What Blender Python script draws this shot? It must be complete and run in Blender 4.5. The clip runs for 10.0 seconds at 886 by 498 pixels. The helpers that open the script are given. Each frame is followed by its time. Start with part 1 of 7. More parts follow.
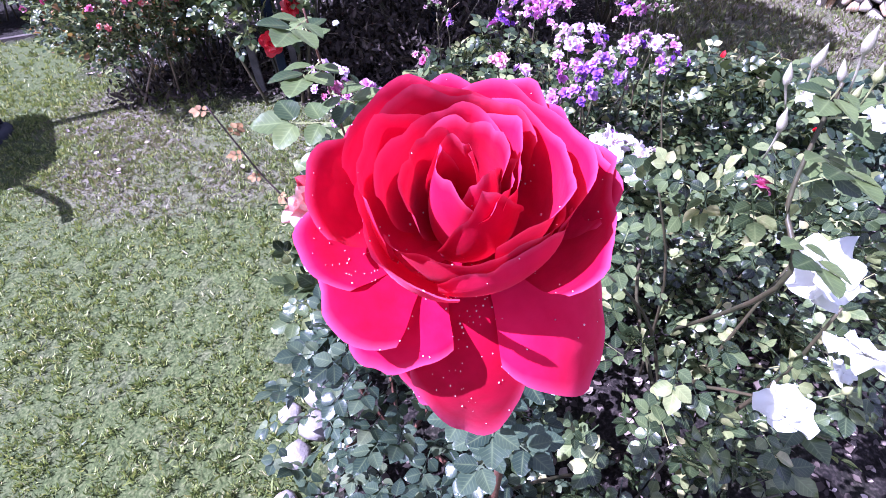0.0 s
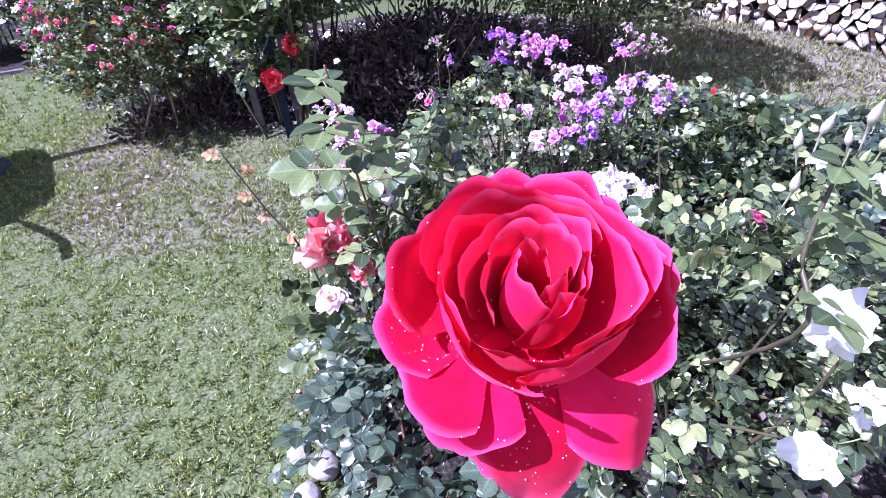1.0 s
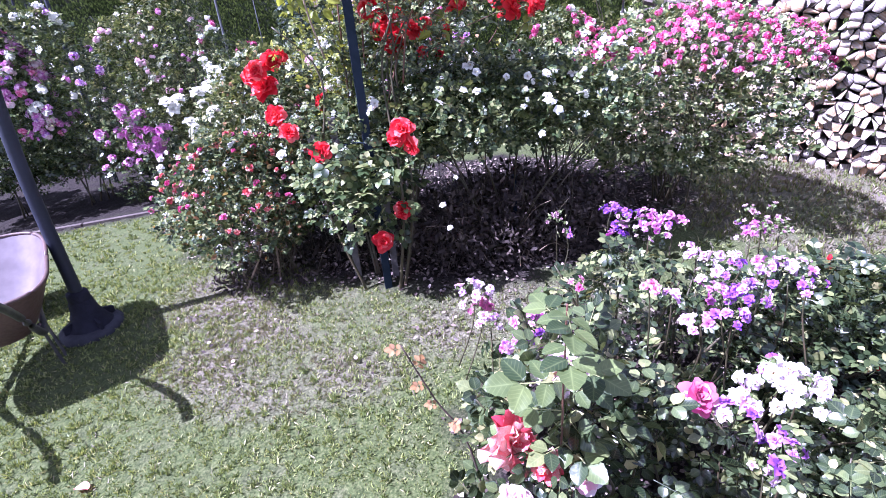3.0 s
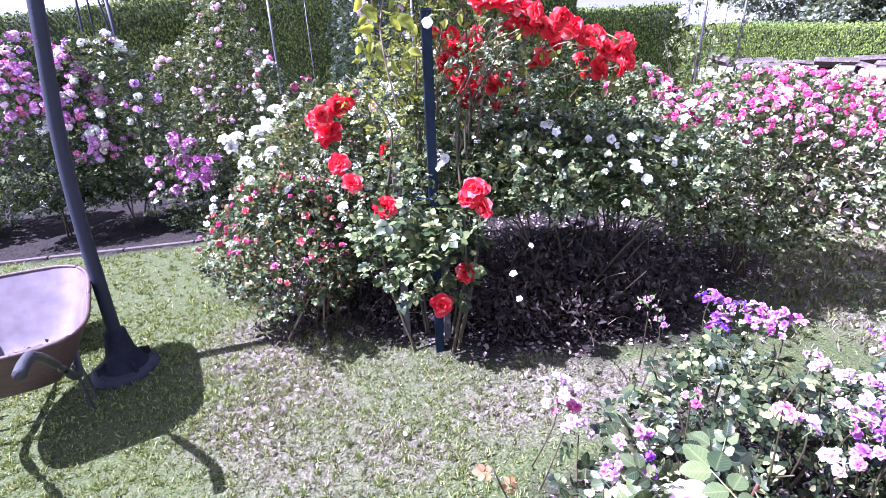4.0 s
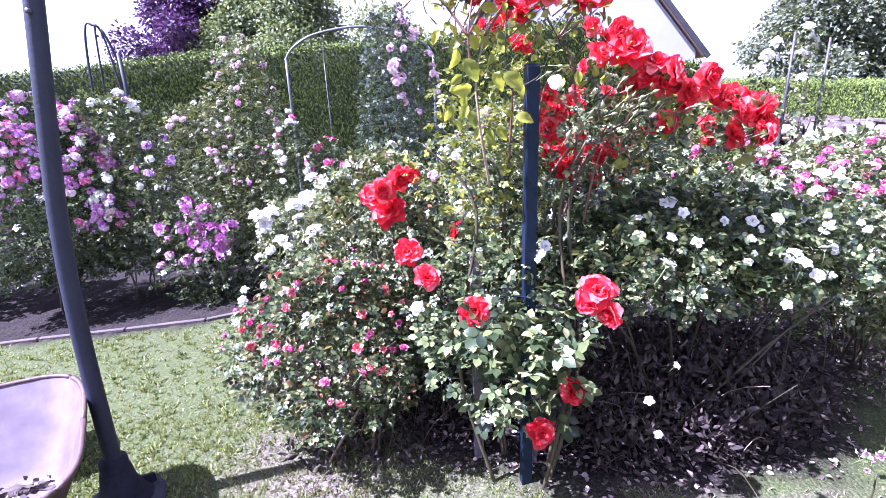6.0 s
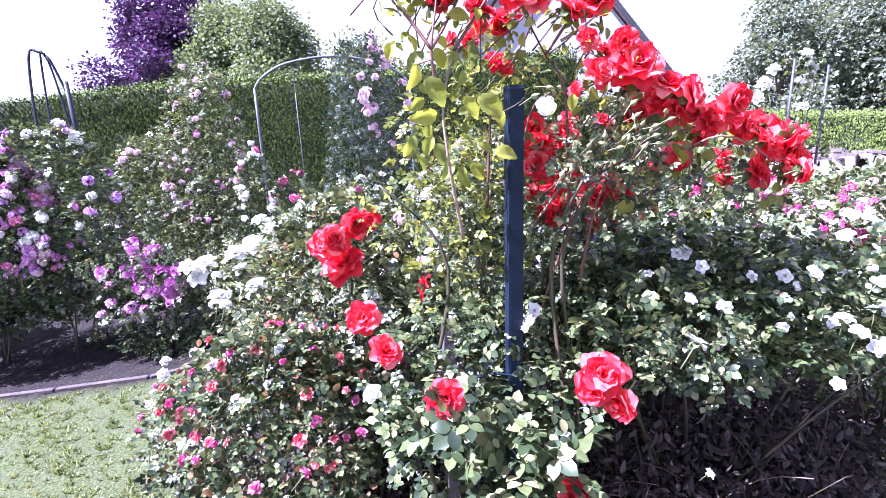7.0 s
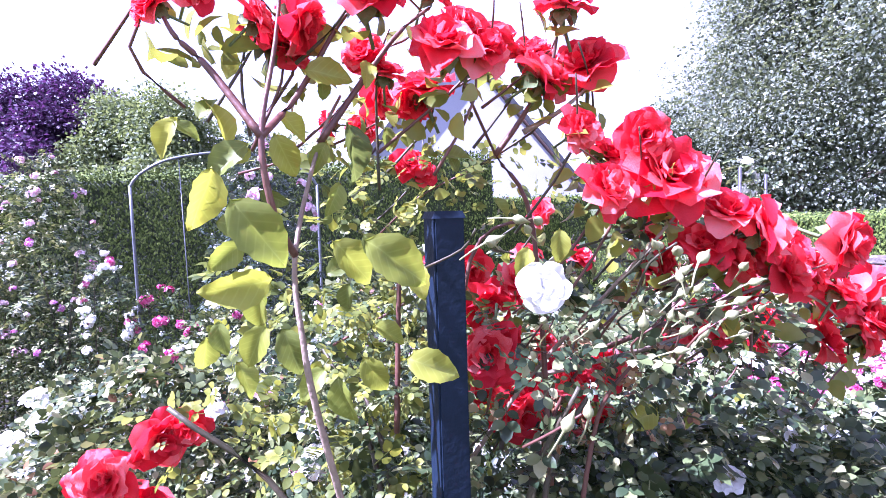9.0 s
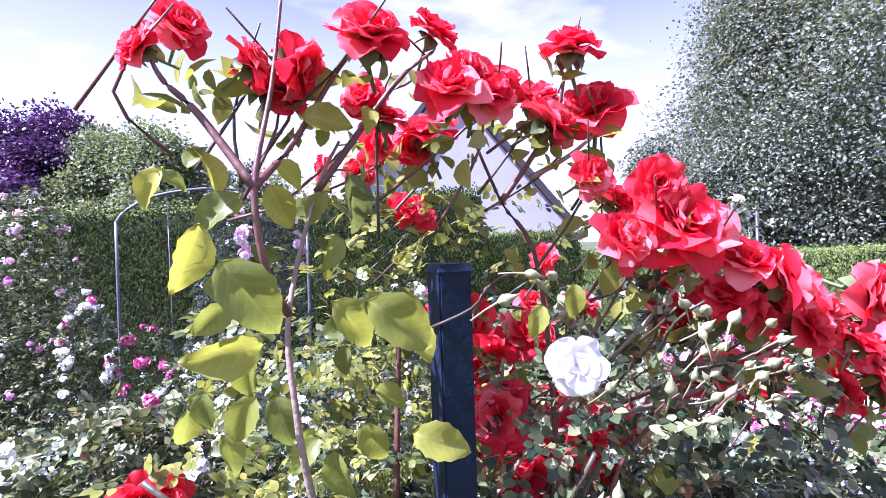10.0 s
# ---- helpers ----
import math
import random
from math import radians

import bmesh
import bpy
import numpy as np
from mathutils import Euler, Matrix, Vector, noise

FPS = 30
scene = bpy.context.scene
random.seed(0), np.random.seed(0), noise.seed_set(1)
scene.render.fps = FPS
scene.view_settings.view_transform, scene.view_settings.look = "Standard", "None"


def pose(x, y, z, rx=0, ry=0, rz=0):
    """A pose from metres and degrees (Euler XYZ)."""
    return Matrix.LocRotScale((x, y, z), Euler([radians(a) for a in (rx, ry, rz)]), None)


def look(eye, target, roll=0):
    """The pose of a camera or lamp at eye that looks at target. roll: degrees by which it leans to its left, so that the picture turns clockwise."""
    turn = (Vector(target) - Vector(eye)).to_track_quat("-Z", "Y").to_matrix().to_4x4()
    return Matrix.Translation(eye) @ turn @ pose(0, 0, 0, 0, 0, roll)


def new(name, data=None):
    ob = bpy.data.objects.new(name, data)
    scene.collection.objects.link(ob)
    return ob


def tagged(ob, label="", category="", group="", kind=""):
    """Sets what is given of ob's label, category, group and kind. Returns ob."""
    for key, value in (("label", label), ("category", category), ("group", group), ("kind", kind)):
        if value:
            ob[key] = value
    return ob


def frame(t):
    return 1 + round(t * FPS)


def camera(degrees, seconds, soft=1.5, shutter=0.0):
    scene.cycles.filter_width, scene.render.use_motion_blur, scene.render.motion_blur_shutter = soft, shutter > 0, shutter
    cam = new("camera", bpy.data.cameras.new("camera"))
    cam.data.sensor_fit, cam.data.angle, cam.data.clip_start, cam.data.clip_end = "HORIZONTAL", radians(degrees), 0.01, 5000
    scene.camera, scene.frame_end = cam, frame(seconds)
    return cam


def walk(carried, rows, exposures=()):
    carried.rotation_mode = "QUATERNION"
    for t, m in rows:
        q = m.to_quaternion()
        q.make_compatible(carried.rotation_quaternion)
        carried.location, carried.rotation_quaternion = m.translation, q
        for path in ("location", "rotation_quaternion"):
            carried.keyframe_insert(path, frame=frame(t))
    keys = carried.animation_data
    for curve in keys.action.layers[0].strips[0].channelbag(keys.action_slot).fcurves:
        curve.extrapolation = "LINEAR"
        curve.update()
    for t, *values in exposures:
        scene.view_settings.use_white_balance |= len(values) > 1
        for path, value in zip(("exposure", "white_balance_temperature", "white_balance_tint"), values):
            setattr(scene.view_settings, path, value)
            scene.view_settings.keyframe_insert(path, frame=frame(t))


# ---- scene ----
cam = camera(82.12, 10.0, soft=0.8)
PATH = [
    (0, look((0.129, -2.497, 0.997), (0.424, -1.035, -0.336), -3.60)),
    (0.5, look((0.122, -2.494, 1.013), (0.420, -1.008, -0.291), -3.43)),
    (1, look((0.093, -2.479, 1.037), (0.442, -0.972, -0.230), -3.31)),
    (1.5, look((0.035, -2.453, 1.061), (0.458, -0.932, -0.166), -5.18)),
    (2, look((-0.029, -2.442, 1.105), (0.416, -0.853, -0.025), -5.91)),
    (2.5, look((-0.134, -2.452, 1.185), (0.302, -0.778, 0.181), -5.35)),
    (3, look((-0.211, -2.340, 1.247), (0.129, -0.590, 0.341), -5.03)),
    (3.2, look((-0.234, -2.302, 1.282), (0.090, -0.530, 0.412), -4.57)),
    (4.3, look((-0.391, -2.014, 1.320), (-0.127, -0.165, 0.603), -1.82)),
    (4.5, look((-0.441, -1.954, 1.336), (-0.176, -0.087, 0.669), -2.29)),
    (5, look((-0.560, -1.794, 1.342), (-0.259, 0.069, 0.679), -3.10)),
    (5.5, look((-0.610, -1.711, 1.338), (-0.317, 0.152, 0.672), -1.88)),
    (5.7, look((-0.607, -1.670, 1.335), (-0.329, 0.203, 0.693), -2.14)),
    (6.8, look((-0.466, -1.331, 1.318), (-0.092, 0.561, 0.788), -2.18)),
    (7, look((-0.469, -1.268, 1.317), (-0.097, 0.634, 0.822), -2.13)),
    (7.5, look((-0.461, -1.053, 1.325), (0.012, 0.841, 0.892), -1.98)),
    (8, look((-0.379, -0.890, 1.326), (0.168, 0.985, 0.900), -1.35)),
    (8.5, look((-0.304, -0.765, 1.356), (0.310, 1.110, 1.027), 0.32)),
    (9, look((-0.278, -0.674, 1.383), (0.427, 1.192, 1.238), -1.69)),
    (9.5, look((-0.276, -0.641, 1.394), (0.470, 1.212, 1.298), -1.77)),
    (10, look((-0.279, -0.631, 1.403), (0.471, 1.223, 1.389), -1.80)),
]
walk(cam, PATH, [(0, 1.84, 5000, 43), (1.5, 1.88, 5020, 40), (3, 2.0, 5090, 41), (4.5, 2.37, 5120, 43), (7, 2.46, 5110, 45), (8.5, 2.6, 4970, 49), (9.3, 2.29, 4950, 50), (10, 2.03, 5050, 48)])

# ---- light ----
SUN_EL, SUN_DIR = radians(53), Vector((-0.60, -0.03, 0.80))
world = bpy.data.worlds.new("sky")
world.use_nodes = True
scene.world = world
wn, wl = world.node_tree.nodes, world.node_tree.links
sky = wn.new("ShaderNodeTexSky")
sky.sky_type, sky.sun_disc = "NISHITA", False
sky.sun_elevation, sky.sun_rotation = SUN_EL, math.atan2(SUN_DIR.x, SUN_DIR.y)
sky.air_density, sky.dust_density = 1.0, 2.0
# thin summer clouds over the blue
wc, wmap, wno = wn.new("ShaderNodeTexCoord"), wn.new("ShaderNodeMapping"), wn.new("ShaderNodeTexNoise")
wmap.inputs["Scale"].default_value = (1.6, 1.6, 5.0)
wno.inputs["Scale"].default_value, wno.inputs["Detail"].default_value = 1.7, 6
wramp = wn.new("ShaderNodeValToRGB")
wramp.color_ramp.elements[0].position, wramp.color_ramp.elements[1].position = 0.36, 0.72
wmix = wn.new("ShaderNodeMixRGB")
wmix.inputs["Color2"].default_value = (11.0, 11.2, 11.6, 1)
wl.new(wc.outputs["Generated"], wmap.inputs["Vector"])
wl.new(wmap.outputs[0], wno.inputs["Vector"])
wl.new(wno.outputs["Fac"], wramp.inputs[0])
# pale haze towards the horizon
wsep, whaze, wmax = wn.new("ShaderNodeSeparateXYZ"), wn.new("ShaderNodeMapRange"), wn.new("ShaderNodeMath")
whaze.inputs["From Min"].default_value, whaze.inputs["From Max"].default_value = 0.05, 0.55
whaze.inputs["To Min"].default_value, whaze.inputs["To Max"].default_value = 1.0, 0.0
wmax.operation = "MAXIMUM"
wl.new(wc.outputs["Generated"], wsep.inputs[0])
wl.new(wsep.outputs["Z"], whaze.inputs["Value"])
wl.new(whaze.outputs[0], wmax.inputs[0])
wl.new(wramp.outputs[0], wmax.inputs[1])
wl.new(wmax.outputs[0], wmix.inputs["Fac"])
wl.new(sky.outputs[0], wmix.inputs["Color1"])
wl.new(wmix.outputs[0], wn["Background"].inputs["Color"])
wn["Background"].inputs["Strength"].default_value = 0.05 * 0.74

sun = new("sun", bpy.data.lights.new("sun", "SUN"))
sun.data.energy, sun.data.angle, sun.data.color = 5.0, radians(0.55), (1.0, 0.965, 0.94)
sun.matrix_world = look(SUN_DIR * 20, (0, 0, 0))

# ---- materials ----
def nodes_of(name):
    m = bpy.data.materials.new(name)
    m.use_nodes = True
    return m, m.node_tree.nodes, m.node_tree.links, m.node_tree.nodes["Principled BSDF"]


def ramp_node(nt, stops):
    r = nt.new("ShaderNodeValToRGB")
    while len(r.color_ramp.elements) < len(stops):
        r.color_ramp.elements.new(0.5)
    for e, (p, c) in zip(r.color_ramp.elements, stops):
        e.position, e.color = p, (*c, 1)
    return r


def surface(name, stops, scale=8.0, rough=0.7, bump=0.3, bump_scale=60.0, metal=0.0, spec=0.5, dist=0.01):
    """Two scales of noise: colour patches and a fine relief."""
    m, nt, li, b = nodes_of(name)
    co = nt.new("ShaderNodeTexCoord")
    n1, n2 = nt.new("ShaderNodeTexNoise"), nt.new("ShaderNodeTexNoise")
    n1.inputs["Scale"].default_value, n1.inputs["Detail"].default_value = scale, 8
    n2.inputs["Scale"].default_value, n2.inputs["Detail"].default_value = bump_scale, 5
    mix = nt.new("ShaderNodeMath")
    mix.operation = "MULTIPLY_ADD"
    mix.inputs[1].default_value = 0.45
    li.new(co.outputs["Object"], n1.inputs["Vector"])
    li.new(co.outputs["Object"], n2.inputs["Vector"])
    sc = nt.new("ShaderNodeMath")
    sc.operation = "MULTIPLY"
    sc.inputs[1].default_value = 0.6
    li.new(n1.outputs["Fac"], sc.inputs[0])
    li.new(n2.outputs["Fac"], mix.inputs[0])
    li.new(sc.outputs[0], mix.inputs[2])
    r = ramp_node(nt, stops)
    li.new(mix.outputs[0], r.inputs[0])
    li.new(r.outputs[0], b.inputs["Base Color"])
    bp = nt.new("ShaderNodeBump")
    bp.inputs["Strength"].default_value, bp.inputs["Distance"].default_value = bump, dist
    li.new(n2.outputs["Fac"], bp.inputs["Height"])
    li.new(bp.outputs[0], b.inputs["Normal"])
    b.inputs["Roughness"].default_value, b.inputs["Metallic"].default_value = rough, metal
    b.inputs["Specular IOR Level"].default_value = spec
    return m


def leaf_veins(nt, li, tone):
    """Pale midrib and side veins, by the leaf's own rib and vein values."""
    def step(op, a, value=None, other=None):
        n = nt.new("ShaderNodeMath")
        n.operation = op
        li.new(a, n.inputs[0])
        if value is not None:
            n.inputs[1].default_value = value
        if other is not None:
            li.new(other, n.inputs[1])
        return n.outputs[0]
    rib, vein = nt.new("ShaderNodeAttribute"), nt.new("ShaderNodeAttribute")
    rib.attribute_name, vein.attribute_name = "rib", "vein"
    mid = step("POWER", rib.outputs["Fac"], 16.0)
    side = step("POWER", step("MULTIPLY", step("ADD", step("SINE", step("MULTIPLY", vein.outputs["Fac"], 6.2832)), 1.0), 0.5), 10.0)
    side = step("MULTIPLY", step("MULTIPLY", side, 0.55), None, step("POWER", rib.outputs["Fac"], 0.35))
    mix = nt.new("ShaderNodeMixRGB")
    mix.blend_type = "ADD"
    mix.inputs["Color2"].default_value = (0.075, 0.085, 0.035, 1)
    li.new(step("MAXIMUM", mid, None, side), mix.inputs["Fac"])
    li.new(tone, mix.inputs["Color1"])
    return mix.outputs[0]


def leafy(name, stops, rough=0.42, through_light=0.3, spec=0.5, per_object=False, thin_tint=(1.0, 1.0, 0.45), vein=0.25):
    """Leaf or petal: colour varies from piece to piece, light shines through."""
    m, nt, li, b = nodes_of(name)
    if per_object:
        src = nt.new("ShaderNodeObjectInfo").outputs["Random"]
    else:
        src = nt.new("ShaderNodeNewGeometry").outputs["Random Per Island"]
    r = ramp_node(nt, stops)
    no = nt.new("ShaderNodeTexNoise")
    no.inputs["Scale"].default_value, no.inputs["Detail"].default_value = 70, 4
    co = nt.new("ShaderNodeTexCoord")
    li.new(co.outputs["Object"], no.inputs["Vector"])
    ad = nt.new("ShaderNodeMath")
    ad.operation = "MULTIPLY_ADD"
    ad.inputs[1].default_value, ad.inputs[2].default_value = vein, -vein / 2
    li.new(no.outputs["Fac"], ad.inputs[0])
    su = nt.new("ShaderNodeMath")
    su.operation = "ADD"
    li.new(src, su.inputs[0])
    li.new(ad.outputs[0], su.inputs[1])
    li.new(su.outputs[0], r.inputs[0])
    tone = r.outputs[0]
    if "leaf" in name:
        tone = leaf_veins(nt, li, tone)
    li.new(tone, b.inputs["Base Color"])
    bp = nt.new("ShaderNodeBump")
    bp.inputs["Strength"].default_value, bp.inputs["Distance"].default_value = 0.35, 0.002
    li.new(no.outputs["Fac"], bp.inputs["Height"])
    li.new(bp.outputs[0], b.inputs["Normal"])
    b.inputs["Roughness"].default_value = rough
    b.inputs["Specular IOR Level"].default_value = spec
    tr = nt.new("ShaderNodeBsdfTranslucent")
    tint = nt.new("ShaderNodeMixRGB")
    tint.blend_type, tint.inputs["Fac"].default_value = "MULTIPLY", 1.0
    tint.inputs["Color2"].default_value = (*thin_tint, 1)
    br = nt.new("ShaderNodeBrightContrast")
    br.inputs["Bright"].default_value = 0.04
    li.new(tone, br.inputs["Color"])
    li.new(br.outputs[0], tint.inputs["Color1"])
    li.new(tint.outputs[0], tr.inputs["Color"])
    ms = nt.new("ShaderNodeMixShader")
    ms.inputs[0].default_value = through_light
    li.new(b.outputs[0], ms.inputs[1])
    li.new(tr.outputs[0], ms.inputs[2])
    li.new(ms.outputs[0], nt["Material Output"].inputs["Surface"])
    return m


LEAF_DARK = leafy("rose_leaf_dark", [(0.0, (0.018, 0.032, 0.014)), (0.5, (0.042, 0.064, 0.024)), (0.85, (0.085, 0.112, 0.042)), (1.0, (0.16, 0.18, 0.07))], rough=0.27, spec=0.6, through_light=0.18)
LEAF_MID = leafy("rose_leaf_mid", [(0.0, (0.012, 0.024, 0.011)), (0.4, (0.042, 0.068, 0.025)), (0.75, (0.125, 0.16, 0.056)), (1.0, (0.29, 0.29, 0.135))], rough=0.36, spec=0.45, through_light=0.18)
LEAF_PALE = leafy("rose_leaf_pale", [(0.0, (0.015, 0.027, 0.010)), (0.35, (0.056, 0.083, 0.028)), (0.75, (0.185, 0.215, 0.08)), (1.0, (0.39, 0.37, 0.20))], rough=0.36, spec=0.45, through_light=0.2)
LEAF_LIME = leafy("climbing_leaf", [(0.0, (0.09, 0.12, 0.025)), (0.45, (0.22, 0.26, 0.035)), (1.0, (0.38, 0.38, 0.045))], rough=0.45, through_light=0.5, per_object=True)
LEAF_LIME_MANY = leafy("climbing_leaf_many", [(0.0, (0.06, 0.085, 0.022)), (0.45, (0.15, 0.18, 0.035)), (1.0, (0.34, 0.34, 0.05))], rough=0.4, through_light=0.45)
LEAF_BLUE = leafy("blue_green_leaf", [(0.0, (0.013, 0.025, 0.018)), (0.5, (0.034, 0.056, 0.038)), (0.85, (0.072, 0.10, 0.06)), (1.0, (0.14, 0.165, 0.095))], rough=0.3, spec=0.5, through_light=0.18)
LEAF_COOL = leafy("front_bed_leaf", [(0.0, (0.009, 0.017, 0.008)), (0.42, (0.034, 0.054, 0.024)), (0.78, (0.095, 0.125, 0.05)), (0.93, (0.22, 0.24, 0.10)), (1.0, (0.40, 0.36, 0.18))], rough=0.26, spec=0.65, through_light=0.2)
LEAF_DRY = leafy("withered_leaf", [(0.0, (0.13, 0.06, 0.03)), (0.6, (0.30, 0.15, 0.06)), (1.0, (0.42, 0.30, 0.16))], rough=0.7)
LEAF_TREE = leafy("tree_leaf", [(0.0, (0.075, 0.098, 0.066)), (0.5, (0.18, 0.21, 0.15)), (1.0, (0.31, 0.34, 0.265))], rough=0.75, spec=0.1)
LEAF_TREE2 = leafy("bright_tree_leaf", [(0.0, (0.075, 0.105, 0.05)), (0.5, (0.165, 0.21, 0.095)), (1.0, (0.28, 0.32, 0.17))], rough=0.55, spec=0.3)
LEAF_PLUM = leafy("plum_tree_leaf", [(0.0, (0.022, 0.010, 0.030)), (0.6, (0.055, 0.026, 0.072)), (1.0, (0.12, 0.065, 0.14))], rough=0.4, thin_tint=(1, 0.5, 0.9))
HEDGE_LEAF = leafy("hedge_leaf", [(0.0, (0.022, 0.038, 0.009)), (0.5, (0.078, 0.112, 0.022)), (1.0, (0.19, 0.245, 0.048))], rough=0.7, spec=0.15, through_light=0.04)
# near-black green: shade between the sprays, put into the inner body's colour
HEDGE_INNER_SHADE = surface("hedge_inner_shade", [(0.3, (0.008, 0.014, 0.004)), (0.7, (0.035, 0.05, 0.012))], 9, 0.9, 0.8, 30, dist=0.04)
PALE_BUD = surface("pale_bud", [(0.3, (0.22, 0.20, 0.14)), (0.55, (0.40, 0.36, 0.28)), (0.8, (0.60, 0.54, 0.48))], 40, 0.6, 0.2, 120)
PETAL_HERO = leafy("deep_red_petal", [(0.0, (0.44, 0.001, 0.026)), (0.45, (0.62, 0.003, 0.048)), (1.0, (0.74, 0.012, 0.078))], rough=0.8, through_light=0.25, per_object=True, thin_tint=(1, 0.2, 0.35), vein=0.9, spec=0.1)
PETAL_RED = leafy("scarlet_petal", [(0.0, (0.50, 0.004, 0.010)), (0.5, (0.68, 0.012, 0.018)), (1.0, (0.80, 0.035, 0.045))], rough=0.5, through_light=0.25, thin_tint=(1, 0.2, 0.25), vein=0.4, spec=0.35)
PETAL_WHITE = leafy("white_petal", [(0.0, (0.72, 0.72, 0.66)), (0.6, (0.82, 0.82, 0.78)), (1.0, (0.86, 0.84, 0.78))], rough=0.55, through_light=0.25, thin_tint=(1, 1, 0.9))
PETAL_PINK = leafy("pink_petal", [(0.0, (0.55, 0.07, 0.22)), (0.5, (0.72, 0.19, 0.37)), (1.0, (0.82, 0.46, 0.57))], rough=0.5, through_light=0.25, thin_tint=(1, 0.5, 0.8))
PETAL_MAGENTA = leafy("magenta_petal", [(0.0, (0.45, 0.025, 0.14)), (0.5, (0.62, 0.09, 0.27)), (1.0, (0.76, 0.32, 0.46))], rough=0.5, through_light=0.25, thin_tint=(1, 0.4, 0.7))
PETAL_LILAC = leafy("lilac_petal", [(0.0, (0.26, 0.08, 0.46)), (0.25, (0.52, 0.20, 0.58)), (0.55, (0.74, 0.46, 0.72)), (1.0, (0.86, 0.78, 0.85))], rough=0.5, through_light=0.25, thin_tint=(1, 0.6, 1))
PETAL_MAUVE = leafy("mauve_petal", [(0.0, (0.49, 0.12, 0.41)), (0.5, (0.66, 0.30, 0.57)), (1.0, (0.82, 0.61, 0.75))], rough=0.5, through_light=0.25, thin_tint=(1, 0.6, 0.9))
PETAL_BLUSH = leafy("blush_petal", [(0.0, (0.76, 0.42, 0.54)), (0.45, (0.83, 0.66, 0.72)), (1.0, (0.87, 0.82, 0.82))], rough=0.5, through_light=0.25, thin_tint=(1, 0.7, 0.8))
PETAL_CORAL = leafy("coral_petal", [(0.0, (0.70, 0.06, 0.09)), (0.5, (0.78, 0.20, 0.20)), (0.8, (0.82, 0.48, 0.42)), (1.0, (0.85, 0.76, 0.66))], rough=0.5, through_light=0.25, thin_tint=(1, 0.5, 0.5))
PETAL_RED_ONE = leafy("scarlet_petal_single", [(0.0, (0.62, 0.010, 0.028)), (0.4, (0.80, 0.04, 0.055)), (0.75, (0.88, 0.12, 0.12)), (1.0, (0.90, 0.34, 0.33))], rough=0.5, through_light=0.5, per_object=True, thin_tint=(1, 0.35, 0.4), vein=0.45, spec=0.45)
PETAL_WHITE_ONE = leafy("white_petal_single", [(0.0, (0.74, 0.74, 0.70)), (1.0, (0.86, 0.85, 0.81))], rough=0.55, through_light=0.25, per_object=True, thin_tint=(1, 1, 0.9))
PETAL_CORAL_ONE = leafy("coral_petal_single", [(0.0, (0.70, 0.05, 0.09)), (0.45, (0.78, 0.18, 0.20)), (0.75, (0.82, 0.45, 0.42)), (1.0, (0.85, 0.74, 0.66))], rough=0.5, through_light=0.25, per_object=True, thin_tint=(1, 0.5, 0.5), vein=0.9)
def rim_of(m, colour, amount):
    """Paler edge along a petal's rim, by the petal's rim value."""
    nt, li = m.node_tree.nodes, m.node_tree.links
    b = nt["Principled BSDF"]
    src = b.inputs["Base Color"].links[0].from_socket
    at, mx, mu = nt.new("ShaderNodeAttribute"), nt.new("ShaderNodeMixRGB"), nt.new("ShaderNodeMath")
    at.attribute_name, mu.operation, mu.inputs[1].default_value = "rim", "MULTIPLY", amount
    mx.inputs["Color2"].default_value = (*colour, 1)
    li.new(at.outputs["Fac"], mu.inputs[0])
    li.new(mu.outputs[0], mx.inputs["Fac"])
    li.new(src, mx.inputs["Color1"])
    li.new(mx.outputs[0], b.inputs["Base Color"])
    return m


rim_of(PETAL_HERO, (0.80, 0.12, 0.28), 0.48)
velvet = PETAL_HERO.node_tree.nodes["Principled BSDF"]
velvet.inputs["Sheen Weight"].default_value, velvet.inputs["Sheen Roughness"].default_value = 0.25, 0.4
velvet.inputs["Sheen Tint"].default_value = (1.0, 0.25, 0.45, 1)
TRUSS_MATS = {
    "pale": leafy("pale_lilac_petal", [(0.0, (0.56, 0.32, 0.58)), (0.5, (0.72, 0.52, 0.70)), (1.0, (0.84, 0.74, 0.80))], rough=0.5, through_light=0.25, per_object=True, thin_tint=(1, 0.7, 1), vein=0.5),
    "violet": leafy("violet_petal", [(0.0, (0.20, 0.06, 0.44)), (0.5, (0.38, 0.13, 0.55)), (1.0, (0.58, 0.30, 0.68))], rough=0.5, through_light=0.25, per_object=True, thin_tint=(1, 0.6, 1), vein=0.5),
    "mauve": leafy("rosy_lilac_petal", [(0.0, (0.52, 0.12, 0.44)), (0.5, (0.68, 0.30, 0.60)), (1.0, (0.82, 0.58, 0.76))], rough=0.5, through_light=0.25, per_object=True, thin_tint=(1, 0.6, 0.9), vein=0.5),
    "pink": leafy("deep_pink_petal", [(0.0, (0.56, 0.08, 0.26)), (0.5, (0.72, 0.22, 0.42)), (1.0, (0.80, 0.46, 0.60))], rough=0.5, through_light=0.25, per_object=True, thin_tint=(1, 0.5, 0.8), vein=0.5),
    "white": leafy("frilled_white_petal", [(0.0, (0.80, 0.68, 0.76)), (0.5, (0.84, 0.80, 0.82)), (1.0, (0.86, 0.85, 0.84))], rough=0.5, through_light=0.25, per_object=True, thin_tint=(1, 0.8, 0.9), vein=0.3),
    "spent": leafy("spent_petal", [(0.0, (0.34, 0.18, 0.24)), (0.5, (0.58, 0.38, 0.48)), (1.0, (0.72, 0.58, 0.62))], rough=0.7, through_light=0.2, per_object=True, thin_tint=(1, 0.7, 0.8), vein=0.6),
}
